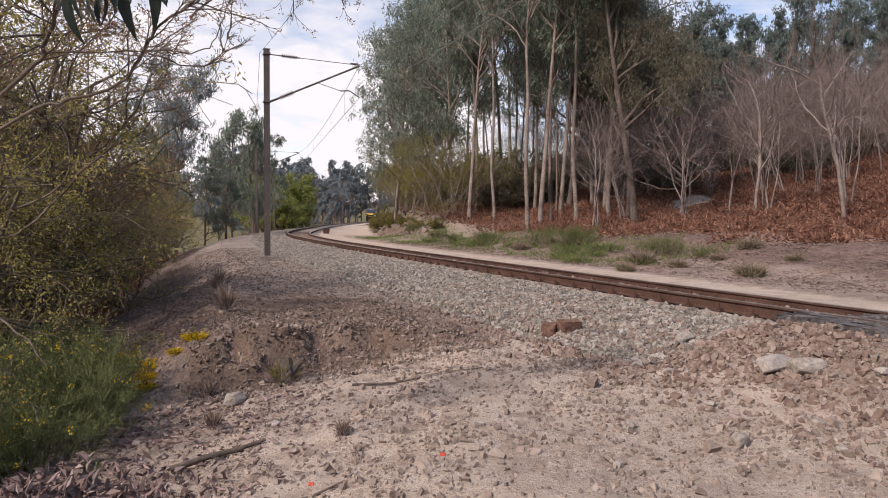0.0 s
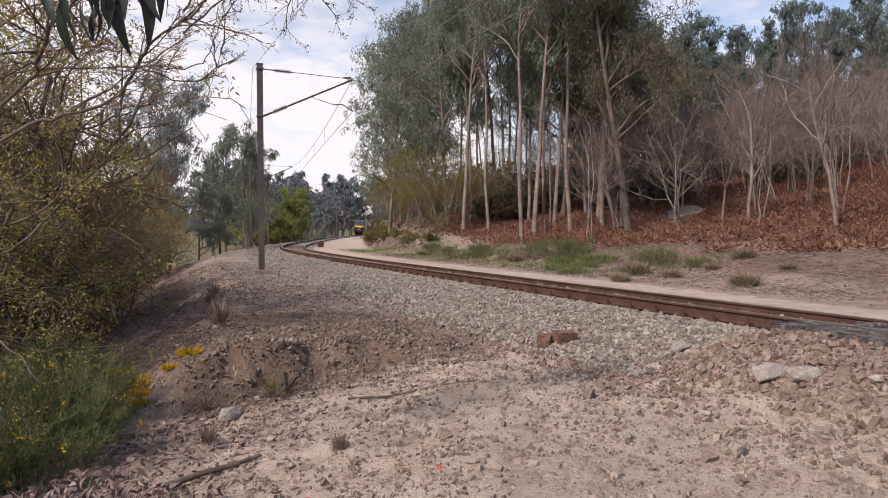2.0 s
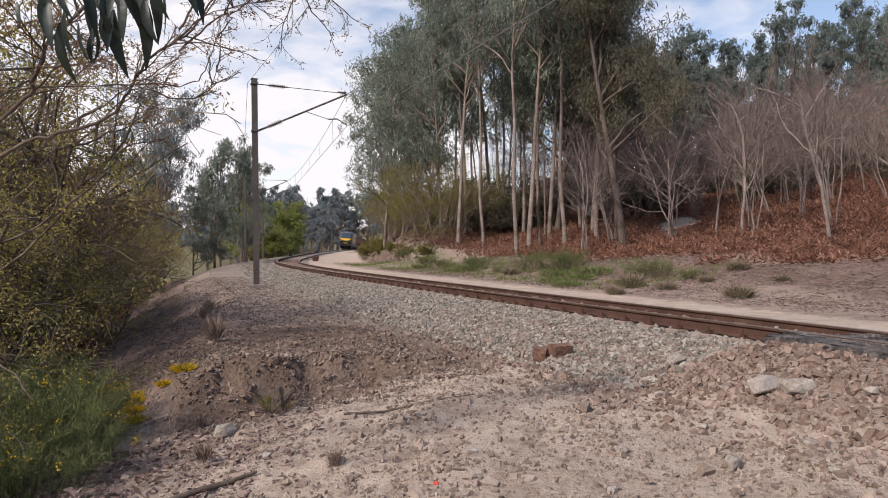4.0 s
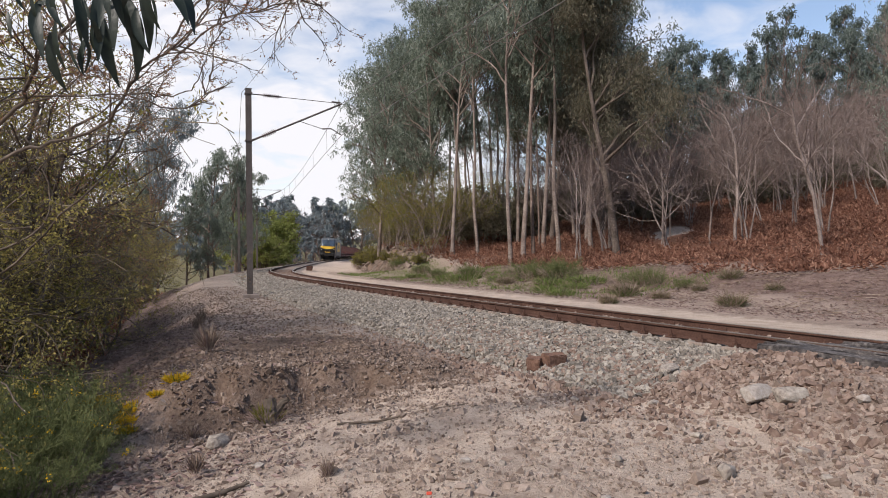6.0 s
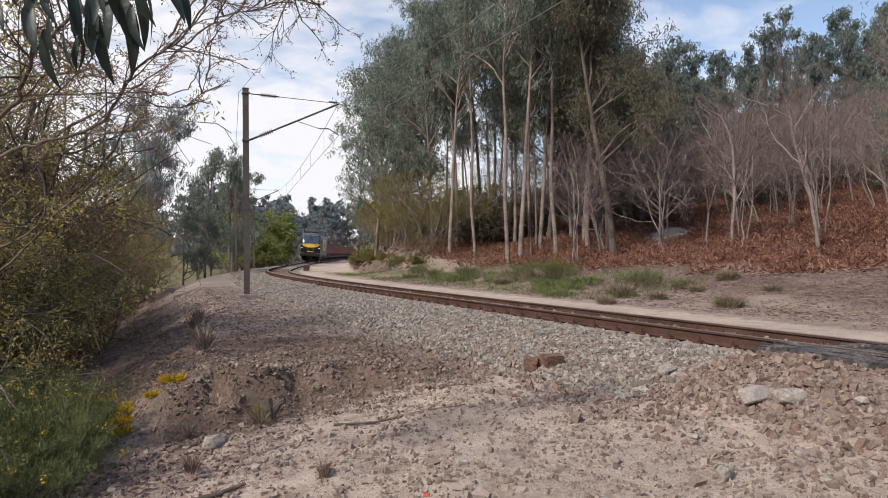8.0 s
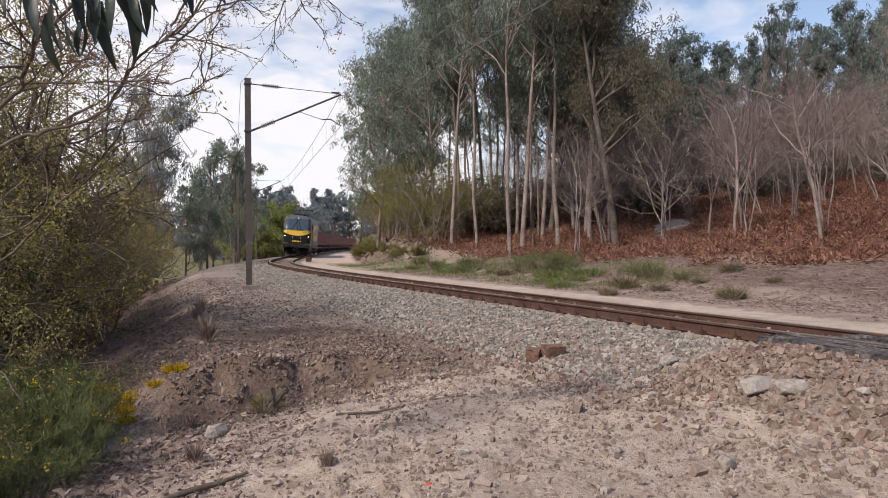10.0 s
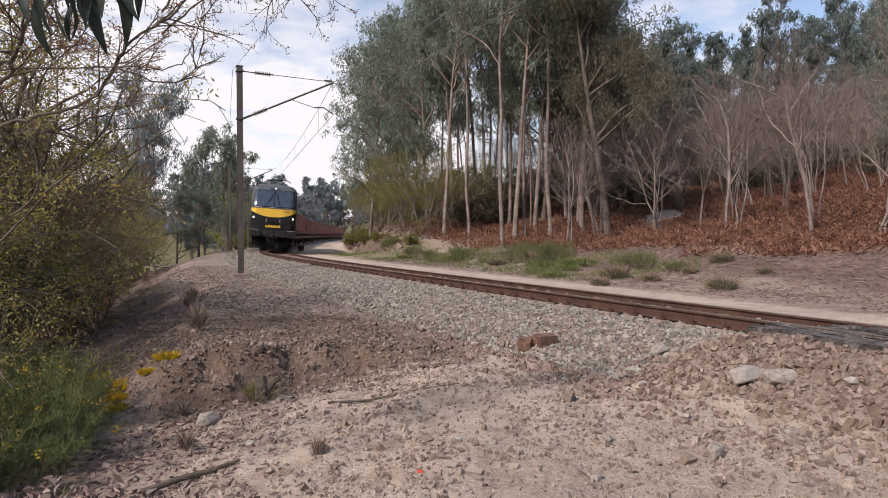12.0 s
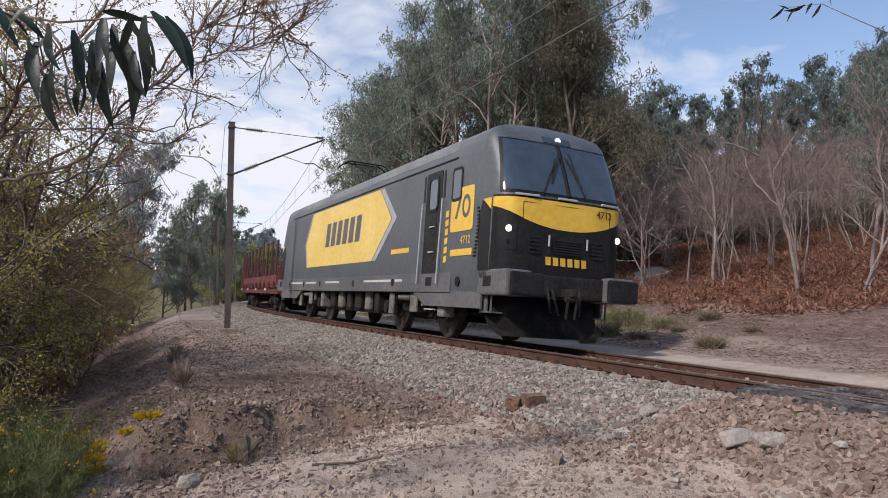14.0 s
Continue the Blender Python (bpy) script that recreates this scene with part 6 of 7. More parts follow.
def build_loco():
    e = tagged(new("locomotive"), "dark grey and yellow electric freight locomotive with lit headlamps", "locomotive")
    me = part("body", shell(), M["grey_paint"], e, "dark grey painted body shell", True)
    me.data.set_sharp_from_angle(angle=radians(38))
    # roof: dusty paint from gutter to gutter, with its raised hatches
    prof = [(x, z + 0.006) for x, z in PROFILE if z >= 3.95]
    prof = prof + [(-x, z) for x, z in prof[::-1]]
    bm = bmesh.new()
    rings = [[bm.verts.new((x * 1.003, y, z)) for x, z in prof] for y in (7.6, 4, 0, -4, -7.6)]
    for a, b in zip(rings[:-1], rings[1:]):
        for k in range(len(prof) - 1):
            bm.faces.new((a[k], a[k + 1], b[k + 1], b[k]))
    part("roof", bm, M["roof_paint"], e, "dusty paler grey roof", True)
    for y0, y1 in ((2.6, 4.9), (-0.4, 2.3), (-2.8, -0.7)):
        part("roof_hatch", box(1.5, y1 - y0, 0.10, (0, (y0 + y1) / 2, 4.57), 0.03), M["roof_paint"], e)
    for side in (-1, 1):
        part("gutter", box(0.03, 15.4, 0.035, (side * 1.485, 0, 3.93), 0.008), M["black_paint"], e)
        for k in range(9):
            part("roof_seam", box(0.012, 0.03, 0.30, (side * 1.41, 6.2 - k * 1.5, 4.06), 0, Matrix.Rotation(side * -0.6, 4, "Y")), M["grey_paint"], e)
        part("sill", box(0.02, 15.6, 0.42, (side * 1.485, -0.1, 1.22), 0.006), M["sill_paint"], e, "dusty grey sill below the body side")
        # yellow panel with pale chevron edge
        hexa = [(-4.45, 3.85), (2.75, 3.85), (3.8, 2.95), (2.4, 1.86), (-4.9, 1.86), (-5.3, 2.75)]
        part("side_panel", wall_plate(hexa, side, 0.004), M["yellow_dusty"], e, "dusty yellow six-sided panel")
        part("chevron", wall_plate([(2.8, 3.85), (3.1, 3.85), (4.2, 2.95), (2.75, 1.86), (2.45, 1.86), (3.85, 2.95)], side, 0.004), M["pale_band"], e, "pale grey chevron stripe")
        part("chevron", wall_plate([(-4.5, 3.85), (-4.62, 3.85), (-5.48, 2.75), (-5.05, 1.86), (-4.93, 1.86), (-5.34, 2.75)], side, 0.004), M["pale_band"], e, "pale grey chevron stripe")
        # the operator's mark as plain slanted blocks
        for k in range(6):
            y = 1.0 - k * 0.66
            w = 0.46
            part("mark_block", wall_plate([(y - w / 2 - 0.06, 2.5), (y + w / 2 - 0.06, 2.5), (y + w / 2 + 0.06, 3.3), (y - w / 2 + 0.06, 3.3)], side, 0.009), M["grey_paint"], e, "plain dark grey block of the operator's mark")
        # cab door with rails, windows and footsteps
        dy0, dy1 = 5.98, 7.1
        part("door", wall_plate(rounded(dy0 + 0.12, dy1 - 0.12, 1.25, 3.78, 0.06), side, 0.002, 0.01), M["black_paint"], e, "dark cab door")
        d = part("door_window", wall_plate(rounded(6.3, 6.78, 2.9, 3.62, 0.14), side, 0.014), M["tint_glass"], e, "rounded door window")
        part("window_frame", ring_plate(rounded(6.25, 6.83, 2.85, 3.67, 0.16), rounded(6.31, 6.77, 2.91, 3.61, 0.13), side, 0.012, 0.02), M["black_paint"], d)
        for z in (2.5, 1.92):
            part("door_recess", wall_plate([(6.6 + 0.2 * math.cos(a), z + 0.24 * math.sin(a)) for a in np.linspace(0, 6.1, 14)], side, 0.013), M["under"], e)
            part("door_handle", box(0.05, 0.26, 0.03, (side * 1.51, 6.6, z)), M["pale_band"], e, "bright door handle")
        for y in (dy0, dy1):
            part("hand_rail", bar_between((side * 1.56, y, 1.2), (side * 1.53, y, 3.1), 0.02), M["pale_band"], e, "long vertical grab rail")
            part("rail_recess", wall_plate(rounded(y - 0.05, y + 0.05, 3.12, 3.75, 0.03), side, 0.003), M["black_paint"], e)
        w = part("cab_window", wall_plate(rounded(7.56, 7.96, 3.02, 3.66, 0.08), side, 0.012), M["tint_glass"], e, "small rounded cab window")
        part("window_frame", ring_plate(rounded(7.51, 8.01, 2.97, 3.71, 0.1), rounded(7.57, 7.95, 3.03, 3.65, 0.07), side, 0.006, 0.014), M["black_paint"], w)
        # jubilee square and bars of lettering
        sq = part("emblem_square", wall_plate(rounded(7.52, 8.6, 2.3, 3.24, 0.09), side, 0.006), M["yellow_paint"], e, "yellow rounded square emblem")
        part("emblem_mark", wall_plate([(7.66, 3.04), (8.04, 3.06), (7.84, 2.58), (7.75, 2.58), (7.9, 2.98), (7.66, 2.96)], side, 0.012), M["grey_paint"], sq)
        ringo = [(8.26 + 0.19 * math.cos(a), 2.82 + 0.25 * math.sin(a)) for a in np.linspace(0, 6.283, 20)[:-1]]
        ringi = [(8.26 + 0.11 * math.cos(a), 2.82 + 0.16 * math.sin(a)) for a in np.linspace(0, 6.283, 20)[:-1]]
        part("emblem_mark", ring_plate(ringo, ringi, side, 0.011, 0.004), M["grey_paint"], sq)
        for k in range(6):
            z = 1.8 + k * 0.2
            part("mark_block", wall_plate([(7.26, z - 0.15), (7.42, z - 0.13), (7.42, z + 0.01), (7.26, z - 0.01)], side, 0.006), M["yellow_paint"], e, "plain yellow block of the operator's mark")
        mt = Matrix.Translation((side * 1.492, 8.3, 2.1)) @ Matrix.Rotation(radians(90 * side), 4, "Z") @ Matrix.Rotation(radians(90), 4, "X")
        written("4712", 0.24, M["yellow_paint"], e, mt, "running_number")
        part("name_bar", wall_plate([(7.6, 1.78), (8.62, 1.78), (8.62, 1.92), (7.6, 1.92)], side, 0.006), M["yellow_paint"], e, "plain yellow bar of lettering")
        part("lettering_bar", wall_plate([(3.95, 1.98), (5.2, 1.98), (5.2, 2.1), (3.95, 2.1)], side, 0.006), M["yellow_paint"], e, "plain yellow bar of lettering")
        mt = Matrix.Translation((side * 1.475, 5.62, 3.62)) @ Matrix.Rotation(radians(90 * side), 4, "Z") @ Matrix.Rotation(radians(90), 4, "X")
        written("4712", 0.2, M["yellow_paint"], e, mt, "running_number")
        for y0, y1 in ((4.4, 4.9), (1.9, 4.1), (-2.2, -0.6), (-4.9, -3.4), (-7.3, -5.4)):
            part("lettering_bar", box(0.004, y1 - y0, 0.06, (side * 1.498, (y0 + y1) / 2, 1.29)), M["white_mark"], e, "plain white bar of small lettering")
        for y in (4.25, 0.9, -2.9, -5.2, 8.05, -7.6):
            part("jacking_point", rod(0.10, 0.03, (side * 1.49, y, 1.24), "x", 18), M["under"], e, "round black jacking point")
        part("step_hole", box(0.02, 0.34, 0.2, (side * 1.49, 6.55, 1.25), 0.004), M["under"], e)
        for sg in (1, -1):
            part("cab_skirt", plate([(sg * 5.5, 1.03), (sg * 6.35, 0.7), (sg * 9.1, 0.7), (sg * 9.1, 1.03)], 0.04, lambda u, v, w: Vector((side * (1.43 + w), u, v))), M["sill_paint"], e, "dusty grey skirt below the cab")
        for sg in (1, -1):
            part("cab_cheek", wall_plate([(sg * 8.92, 1.45), (sg * 9.34, 1.45), (sg * 9.34, 2.72), (sg * 8.98, 2.86), (sg * 8.82, 2.5)], side, 0.003), M["black_paint"], e, "black cheek wrapping the cab corner")
            part("band_end", wall_plate([(sg * 9.02, 2.87), (sg * 9.36, 2.64), (sg * 9.36, 2.88)], side, 0.01), M["yellow_paint"], e, "pointed end of the yellow band")
        # ribbed strip at the cab corner
        for k in range(14):
            part("corner_rib", box(0.07, 0.1, 0.035, (side * 1.47, 8.86 - 0.012 * abs(k - 9), 1.75 + k * 0.075), 0.008), M["black_paint"], e)
    for sg in (1, -1):
        cab(e, sg)
    underframe(e)
    pantograph(e, -3.6, True)
    pantograph(e, 4.6, False)
    for x, y, h in ((0.5, 7.2, 0.18), (-0.45, 6.6, 0.3), (-0.55, -7.1, 0.25)):
        part("roof_aerial", join(rod(0.05, 0.08, (x, y, 4.55)), rod(0.012, h, (x, y, 4.55 + h / 2))), M["under"], e)
    return e


def cab(e, sg):
    """What stands on the cab's front."""
    part("cab_front", nose_patch(sg, lambda x: 1.42, lambda x: 2.92, lambda v: -1.475, lambda v: 1.475, 30, 8, 0.006), M["black_paint"], e, "black lower cab front", True)
    part("front_band", nose_patch(sg, lambda x: 2.32 + 0.36 * (abs(x) / 1.45) ** 2.2, lambda x: 2.88, lambda v: -1.475, lambda v: 1.475, 32, 5, 0.014), M["yellow_paint"], e, "yellow crescent-shaped band", True)
    for x in (-1.02, 1.02):
        part("panel_seam", bar_between((x, sg * (front_y(x, 2.3) + 0.016), 2.46), (x, sg * (front_y(x, 2.8) + 0.016), 2.8), 0.006, 5), M["black_paint"], e)
    part("panel_seam", bar_between((-1.02, sg * (front_y(1.02, 2.8) + 0.02), 2.8), (0, sg * (front_y(0, 2.8) + 0.018), 2.8), 0.006, 5), M["black_paint"], e)
    part("panel_seam", bar_between((0, sg * (front_y(0, 2.8) + 0.018), 2.8), (1.02, sg * (front_y(1.02, 2.8) + 0.02), 2.8), 0.006, 5), M["black_paint"], e)
    part("screen_surround", nose_patch(sg, lambda x: 2.97, lambda x: 4.16, lambda v: -1.42 + 0.12 * v, lambda v: 1.42 - 0.12 * v, 30, 8, 0.006), M["black_paint"], e, "black windscreen surround", True)
    for a, b in ((-1.37, -0.05), (0.05, 1.37)):
        part("windscreen", nose_patch(sg, lambda x: 3.03, lambda x: 4.12, lambda v, a=a: a * (1 - 0.09 * v * (abs(a) > 1)), lambda v, b=b: b * (1 - 0.09 * v * (abs(b) > 1)), 14, 8, 0.016), M["tint_glass"], e, "large dark tinted windscreen pane", True)
    part("centre_post", bar_between((0, sg * (front_y(0, 3.0) + 0.015), 3.0), (0, sg * (front_y(0, 4.08) + 0.015), 4.08), 0.03), M["black_paint"], e)
    for x0, x1, z1 in ((-0.42, -0.12, 3.85), (0.62, 0.14, 3.8)):
        part("wiper", join(bar_between((x0, sg * (front_y(x0, 3.0) + 0.05), 2.98), (x1, sg * (front_y(x1, z1) + 0.05), z1), 0.014),
                           bar_between((x0 * 0.55 + x1 * 0.45 - 0.05, sg * (front_y(x1, 3.3) + 0.045), 3.25), (x1 - 0.04, sg * (front_y(x1, z1) + 0.04), z1 + 0.12), 0.018)), M["black_paint"], e)
    for x, w in ((-1.0, 0.46), (0.05, 0.44), (0.95, 0.5)):
        part("light_strip", box(w, 0.05, 0.045, (x, sg * (front_y(x, 2.94) + 0.03), 2.94), 0.012, Matrix.Rotation(sg * -0.18 * x, 4, "Z")), M["pale_band"], e, "pale grab strip below the windscreen")
    # lamps
    for x in (-1.28, 1.28):
        part("lamp_housing", nose_patch(sg, lambda q: 1.86, lambda q: 2.42, lambda v, x=x: x - 0.15, lambda v, x=x: x + 0.15, 4, 4, 0.02), M["black_paint"], e, "dark glazed lamp housing", True)
        part("headlamp", rod(0.065, 0.03, (x, sg * (front_y(x, 2.26) + 0.03), 2.26), "y", 18), M["lamp"], e, "lit round headlamp")
        part("marker_lamp", rod(0.045, 0.02, (x * 1.0, sg * (front_y(x, 2.02) + 0.03), 2.02), "y", 14), M["under"], e)
    part("top_lamp_pane", nose_patch(sg, lambda x: 4.18, lambda x: 4.32, lambda v: -0.36, lambda v: 0.32, 6, 3, 0.012), M["tint_glass"], e, "glazed pane of the top lamp", True)
    part("top_lamp", rod(0.07, 0.03, (-0.06 * sg, sg * (front_y(0, 4.25) + 0.0), 4.25), "y", 16), M["lamp"], e, "lit top headlamp")
    # grilles, handles, mark, number
    for x in (-0.72, 0.72):
        for k in range(5):
            part("grille_slat", box(0.26, 0.03, 0.03, (x, sg * (front_y(x, 1.98) + 0.01), 1.84 + 0.075 * k), 0.006), M["under"], e)
        part("front_handle", bar_between((x * 0.62, sg * (front_y(x * 0.6, 2.1) + 0.05), 1.98), (x * 0.62, sg * (front_y(x * 0.6, 2.1) + 0.05), 2.2), 0.02), M["pale_band"], e, "short bright grab handle")
    for k in range(6):
        part("grille_slat", box(0.62, 0.03, 0.025, (0, sg * (front_y(0, 2.0) + 0.008), 1.86 + 0.05 * k), 0.005), M["under"], e)
    for k in range(6):
        x = -0.42 + k * 0.168
        part("mark_block", nose_patch(sg, lambda q: 1.62, lambda q: 1.78, lambda v, x=x: x - 0.07 + 0.02 * v, lambda v, x=x: x + 0.05 + 0.02 * v, 2, 2, 0.02), M["yellow_paint"], e, "plain yellow block of the operator's mark")
    xn = -0.86 * sg
    m = Matrix.Translation((xn, sg * (front_y(xn, 2.72) + 0.035), 2.72)) @ Matrix.Rotation(radians(180 if sg > 0 else 0), 4, "Z") @ Matrix.Rotation(0.1, 4, "Z") @ Matrix.Rotation(radians(90), 4, "X")
    written("4712", 0.2, M["black_paint"], e, m, "running_number")
    # buffer beam, buffers, coupling, hoses, plough
    part("buffer_beam", box(2.5, 0.28, 0.42, (0, sg * (BODY + 0.30), 1.22), 0.03), M["under"], e, "black buffer beam")
    for x in (-1, 1):
        part("corner_block", box(0.56, 1.15, 0.5, (x * 1.2, sg * (BODY + 0.14), 1.22), 0.05), M["sill_paint"], e, "grey corner block with a step hole")
        part("step_hole", box(0.02, 0.3, 0.2, (x * 1.482, sg * (BODY - 0.02), 1.24), 0.003), M["under"], e)
        part("buffer_stock", rod(0.15, 0.5, (x * 1.08, sg * (BODY + 0.52), 1.2), "y", 18), M["under"], e)
        part("buffer_plate", box(0.72, 0.09, 0.44, (x * 1.1, sg * (BODY + 0.84), 1.2), 0.05), M["black_paint"], e, "broad black buffer plate")
        part("foot_step", join(box(0.03, 0.3, 0.4, (x * 1.36, sg * (BODY - 0.32), 0.82)), box(0.03, 0.3, 0.03, (x * 1.36, sg * (BODY - 0.02), 0.98)), box(0.3, 0.32, 0.03, (x * 1.25, sg * (BODY - 0.18), 0.64), 0.006), box(0.03, 0.03, 0.4, (x * 1.36, sg * (BODY - 0.02), 0.82))), M["sill_paint"], e, "grey footstep frame")
        part("brake_hose", bar_between((x * 0.32, sg * (BODY + 0.5), 1.15), (x * 0.24, sg * (BODY + 0.62), 0.66), 0.03), M["under"], e)
    part("brake_hose", bar_between((0.42, sg * (BODY + 0.48), 1.2), (0.4, sg * (BODY + 0.6), 0.7), 0.025), M["under"], e)
    part("coupling", join(box(0.14, 0.5, 0.16, (0, sg * (BODY + 0.55), 1.1), 0.03), rod(0.05, 0.3, (0, sg * (BODY + 0.72), 0.98), "x"), bar_between((0.1, sg * (BODY + 0.74), 1.0), (0.1, sg * (BODY + 0.68), 0.6), 0.03), bar_between((-0.1, sg * (BODY + 0.74), 1.0), (-0.1, sg * (BODY + 0.68), 0.6), 0.03)), M["under"], e, "greasy screw coupling")
    bm = bmesh.new()
    rows = []
    for z, w, y in ((0.98, 1.36, 0.12), (0.6, 1.34, 0.18), (0.36, 1.28, 0.26), (0.2, 1.05, 0.3)):
        rows.append([bm.verts.new((u * w, sg * (BODY + y - 0.5 * abs(u) ** 3), z)) for u in np.linspace(-1, 1, 13)])
    for a, b in zip(rows[:-1], rows[1:]):
        for k in range(12):
            bm.faces.new((a[k], a[k + 1], b[k + 1], b[k]))
    bmesh.ops.solidify(bm, geom=bm.faces[:], thickness=0.03)
    part("rail_plough", bm, M["under"], e, "black plough plate above the rails", True)


WHEELS = []


def underframe(e):
    r = 0.6
    for by in (4.95, -4.95):
        for dy in (-1.5, 1.5):
            WHEELS.append((wheelset(e, by + dy, r), r))
        for side in (-1, 1):
            part("bogie_frame", join(box(0.16, 4.6, 0.2, (side * 1.08, by, 0.82), 0.04), box(0.16, 1.5, 0.24, (side * 1.08, by, 0.66), 0.05)), M["under"], e)
            for dy in (-1.5, 1.5):
                part("axle_box", join(box(0.26, 0.42, 0.36, (side * 1.16, by + dy, r), 0.05), rod(0.15, 0.08, (side * 1.3, by + dy, r), "x", 16)), M["under"], e)
                for q in (-0.36, 0.36):
                    V, F = spring(0.085, 0.34, 5, 0.02, (side * 1.16, by + dy + q, 0.86))
                    put("coil_spring", raw_mesh("coil_spring", V, F), M["under"], e)
                part("damper", rod(0.05, 0.42, (side * 1.3, by + dy * 0.62, 0.9), "z", 10), M["under_pale"], e, "pale damper")
                part("sand_box", box(0.28, 0.34, 0.5, (side * 1.26, by + dy * 1.42, 0.72), 0.04), M["under_pale"] if dy > 0 else M["under"], e)
            part("yaw_damper", rod(0.075, 0.75, (side * 1.34, by - 0.1, 0.88), "y", 12), M["under_pale"], e, "pale horizontal damper")
            part("hanging_panel", box(0.05, 0.42, 0.46, (side * 1.38, by + 0.55, 0.76), 0.015), M["under_pale"], e)
            part("hanging_panel", box(0.05, 0.3, 0.56, (side * 1.38, by - 0.95, 0.72), 0.015), M["under_pale"], e)
        part("motor", box(1.5, 2.6, 0.5, (0, by, 0.62), 0.08), M["under"], e)
        part("bolster", box(2.5, 0.8, 0.25, (0, by, 0.98), 0.03), M["under"], e)
    part("underfloor_tank", box(2.3, 4.6, 0.62, (0, 0, 0.72), 0.06), M["under"], e)
    for side in (-1, 1):
        for y, w, m in ((1.8, 0.45, "under_pale"), (0.9, 0.6, "under"), (0.0, 0.4, "under"), (-0.9, 0.5, "under_pale"), (-1.8, 0.5, "under")):
            part("equipment_box", box(0.12, w, 0.5, (side * 1.25, y, 0.75), 0.03), M[m], e)
        for z in (0.92, 0.62):
            part("ladder_step", box(0.2, 0.5, 0.03, (side * 1.36, 6.75 - 0.2 * (z < 0.7), z), 0.005), M["pale_band"], e, "pale ladder step")


def pantograph(e, y, up):
    p = part("pantograph_base", join(box(1.3, 0.08, 0.08, (0, y - 0.5, 4.62)), box(1.3, 0.08, 0.08, (0, y + 0.5, 4.62)), box(0.08, 1.1, 0.08, (-0.5, y, 4.62)), box(0.08, 1.1, 0.08, (0.5, y, 4.62)),
                                     *[rod(0.07, 0.2, (sx * 0.5, y + sy * 0.5, 4.5), sides=10) for sx in (-1, 1) for sy in (-1, 1)]), M["under"], e)
    top = WIRE_Z - 0.06 if up else 4.86
    knee = Vector((0, y + 1.35, 4.65 + (top - 4.65) * 0.42)) if up else Vector((0, y + 1.6, 4.76))
    head = Vector((0, y + 0.1, top - 0.06))
    part("pantograph_arm", join(bar_between((0, y - 0.4, 4.66), knee, 0.045), bar_between(knee, head + Vector((0.45, 0, 0)), 0.025), bar_between(knee, head + Vector((-0.45, 0, 0)), 0.025), bar_between((0.12, y - 0.2, 4.66), knee + Vector((0.1, 0.1, 0)), 0.018)), M["under"], p)
    bms = []
    for q in (-0.2, 0.2):
        pts = [(-0.92, -0.2), (-0.75, -0.05), (-0.6, 0), (0.6, 0), (0.75, -0.05), (0.92, -0.2)]
        for a, b in zip(pts[:-1], pts[1:]):
            bms.append(bar_between((a[0], y + 0.1 + q, top + a[1]), (b[0], y + 0.1 + q, top + b[1]), 0.024))
    bms.append(box(0.05, 0.45, 0.04, (0.45, y + 0.1, top - 0.05)))
    bms.append(box(0.05, 0.45, 0.04, (-0.45, y + 0.1, top - 0.05)))
    part("pantograph_head", join(*bms), M["under"], p)


WAGON = 7.4           # half the length of a wagon over its deck


def build_wagon():
    e = tagged(new("stake_wagon"), "faded red flat wagon with tall side stakes", "wagon", "stake wagons behind the locomotive")
    part("deck", box(2.7, 2 * WAGON, 0.16, (0, 0, 1.22), 0.02), M["wagon_red"], e)
    for side in (-1, 1):
        part("solebar", join(box(0.1, 2 * WAGON, 0.3, (side * 1.2, 0, 1.02), 0.02), box(0.18, 2 * WAGON, 0.04, (side * 1.2, 0, 0.87))), M["wagon_red"], e)
        part("side_board", box(0.06, 2 * WAGON - 0.3, 0.42, (side * 1.36, 0, 1.5), 0.01), M["wagon_red"], e)
        for k in range(9):
            y = -WAGON + 0.6 + k * (2 * WAGON - 1.2) / 8
            s = part("stake", join(box(0.09, 0.14, 2.1, (side * 1.36, y, 2.3), 0.01), box(0.14, 0.2, 0.3, (side * 1.4, y, 1.25), 0.01)), M["stake"], e)
        for y in (-4, 0, 4):
            part("tie_ring", box(0.05, 0.3, 0.12, (side * 1.42, y, 1.05), 0.01), M["white_mark"], e, "pale stencilled plate")
    for sy in (-1, 1):
        part("headstock", box(2.6, 0.14, 0.4, (0, sy * WAGON, 1.05), 0.02), M["wagon_red"], e)
        for k in range(5):
            part("end_stake", box(0.12, 0.09, 1.9, (-1.1 + k * 0.55, sy * (WAGON - 0.1), 2.2), 0.01), M["stake"], e)
        part("end_board", box(2.6, 0.05, 0.8, (0, sy * (WAGON - 0.06), 1.7), 0.01), M["wagon_red"], e)
        for x in (-0.93, 0.93):
            part("buffer", join(rod(0.09, 0.5, (x, sy * (WAGON + 0.28), 1.06), "y", 12), rod(0.2, 0.05, (x, sy * (WAGON + 0.52), 1.06), "y", 18)), M["under"], e)
        for side in (-1, 1):
            part("bogie_frame", join(box(0.14, 2.6, 0.2, (side * 1.0, sy * 4.9, 0.62), 0.03), box(0.16, 0.6, 0.35, (side * 1.0, sy * 4.9, 0.6), 0.03)), M["under"], e)
            for dy in (-0.9, 0.9):
                part("axle_box", box(0.2, 0.3, 0.3, (side * 1.06, sy * 4.9 + dy, 0.46), 0.04), M["under"], e)
        for dy in (-0.9, 0.9):
            wheelset(e, sy * 4.9 + dy, 0.46)
    return e


loco = build_loco()
wagon_1 = build_wagon()
wagons = [wagon_1] + [copy_thing(wagon_1, Matrix()) for _ in range(8)]

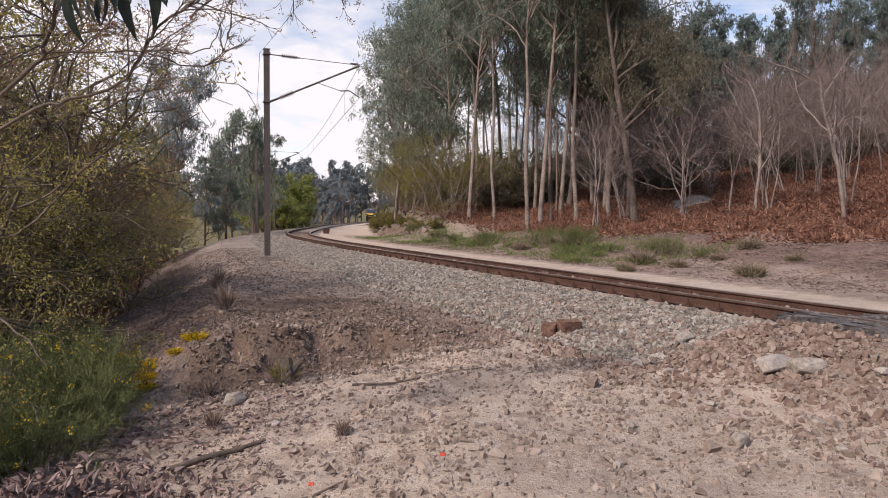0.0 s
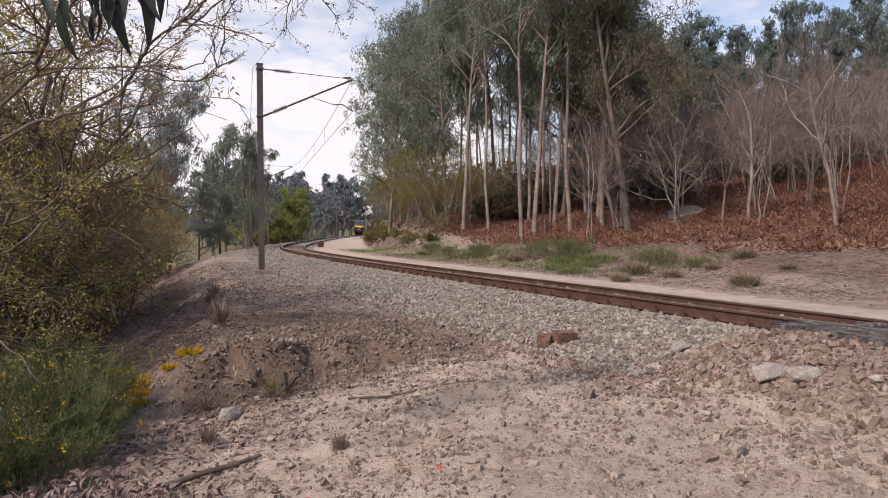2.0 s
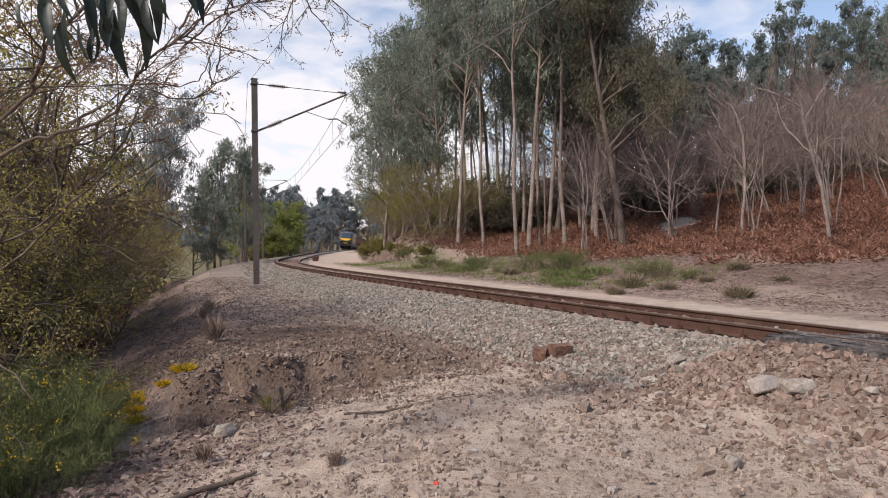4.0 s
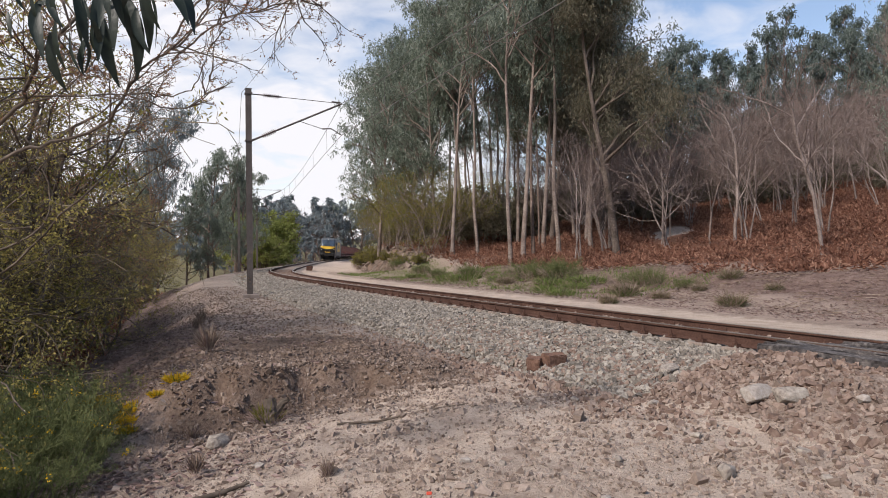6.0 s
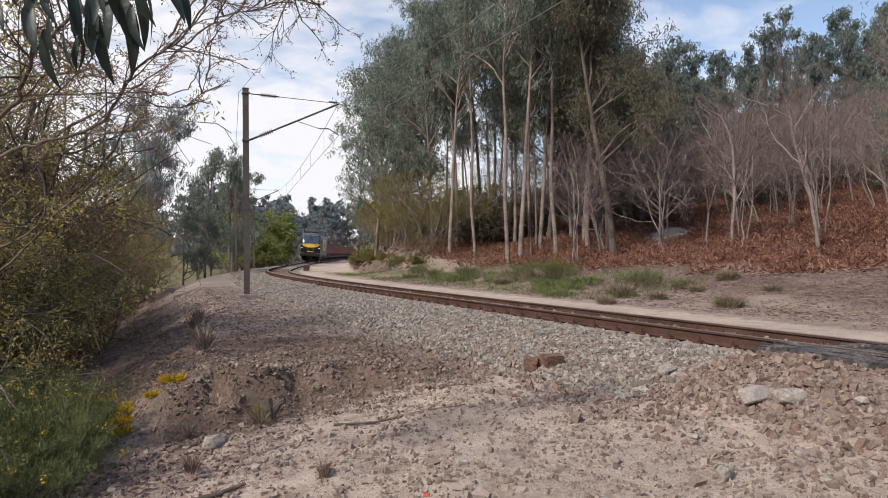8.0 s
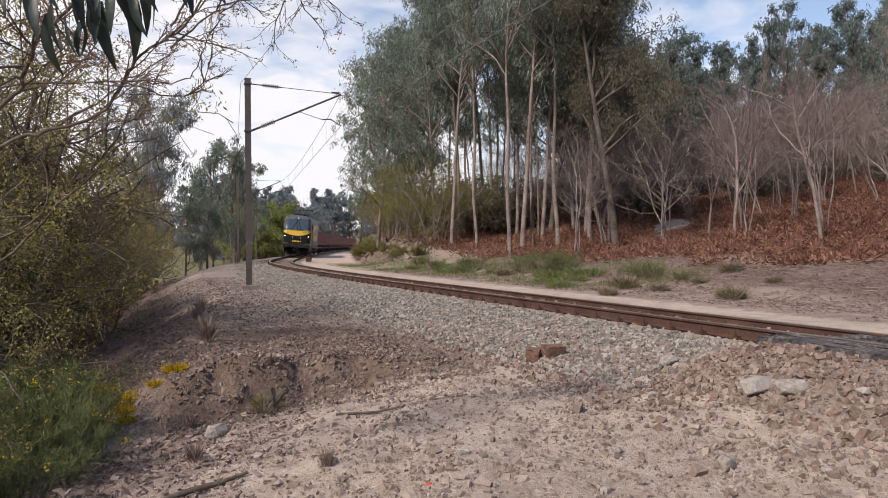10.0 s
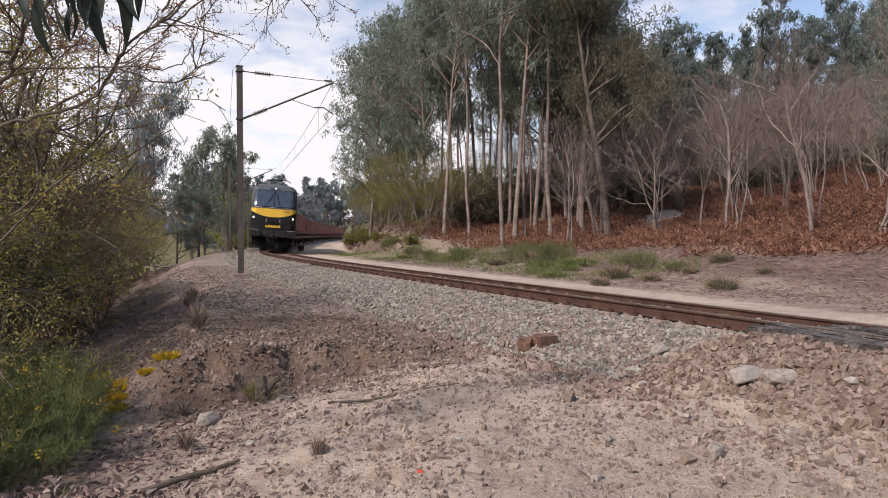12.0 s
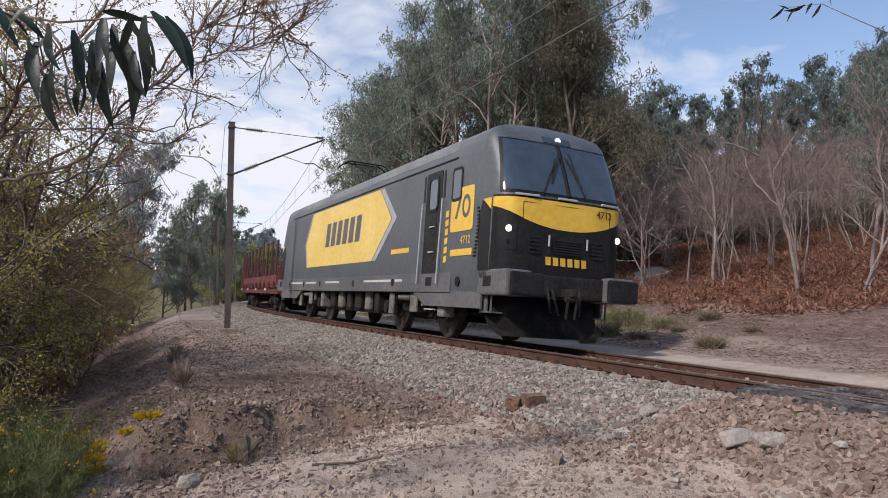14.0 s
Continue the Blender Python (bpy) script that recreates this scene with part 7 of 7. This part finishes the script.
# where the locomotive's leading body corner is along the track
FRONT_T = [0.0, 1.5, 3.0, 6.5, 7.5, 11.0, 12.0, 12.5, 13.0, 13.5, 14.0]
FRONT_S = [243.0, 218.0, 193.0, 133.0, 116.0, 61.0, 45.0, 36.4, 27.3, 17.9, 8.4]


def front_at(t):
    """Smooth run along the track: a cubic through the timed places."""
    T, S = np.array(FRONT_T), np.array(FRONT_S)
    v = np.gradient(S, T)
    i = int(np.clip(np.searchsorted(T, t, "right") - 1, 0, len(T) - 2))
    h = T[i + 1] - T[i]
    u = (t - T[i]) / h
    return (2 * u**3 - 3 * u**2 + 1) * S[i] + (u**3 - 2 * u**2 + u) * h * v[i] + (-2 * u**3 + 3 * u**2) * S[i + 1] + (u**3 - u**2) * h * v[i + 1]


def vehicle_pose(s, pivot):
    """A vehicle with its centre at s whose pivots, that far fore and aft, ride the track."""
    ax, ay, _ = track_xy(s - pivot)
    bx, by, _ = track_xy(s + pivot)
    d = Vector((ax - bx, ay - by, 0)).normalized()
    turn = math.atan2(d.y, d.x) - math.pi / 2
    return Matrix.Translation(((ax + bx) / 2, (ay + by) / 2, 0.0)) @ Matrix.Rotation(turn, 4, "Z") @ Matrix.Rotation(-math.atan(CANT), 4, "Y")


def motions():
    ts = [k * 0.25 for k in range(57)]
    walk(loco, [(t, vehicle_pose(front_at(t) + 9.12, 4.95)) for t in ts])
    for k, w in enumerate(wagons):
        walk(w, [(t, vehicle_pose(front_at(t) + 2 * BODY + 1.3 + WAGON + k * (2 * WAGON + 1.1), 4.9)) for t in ts])
    fine_ts = [k / 30 for k in range(421)]
    for ob, r in WHEELS:
        y = ob.location.y
        walk(ob, [(t, Matrix.Translation((0, y, r)) @ Matrix.Rotation((front_at(t) - FRONT_S[-1]) / r, 4, "X")) for t in fine_ts])
    # the twig before the camera is stirred as the train comes up
    walk(near_leaves, [(0, pose(-0.04, 0, 0.055)), (13.0, pose(-0.04, 0, 0.055)), (13.5, pose(-0.01, 0, 0.05)), (14.0, pose(-0.005, 0, 0.05))])


motions()
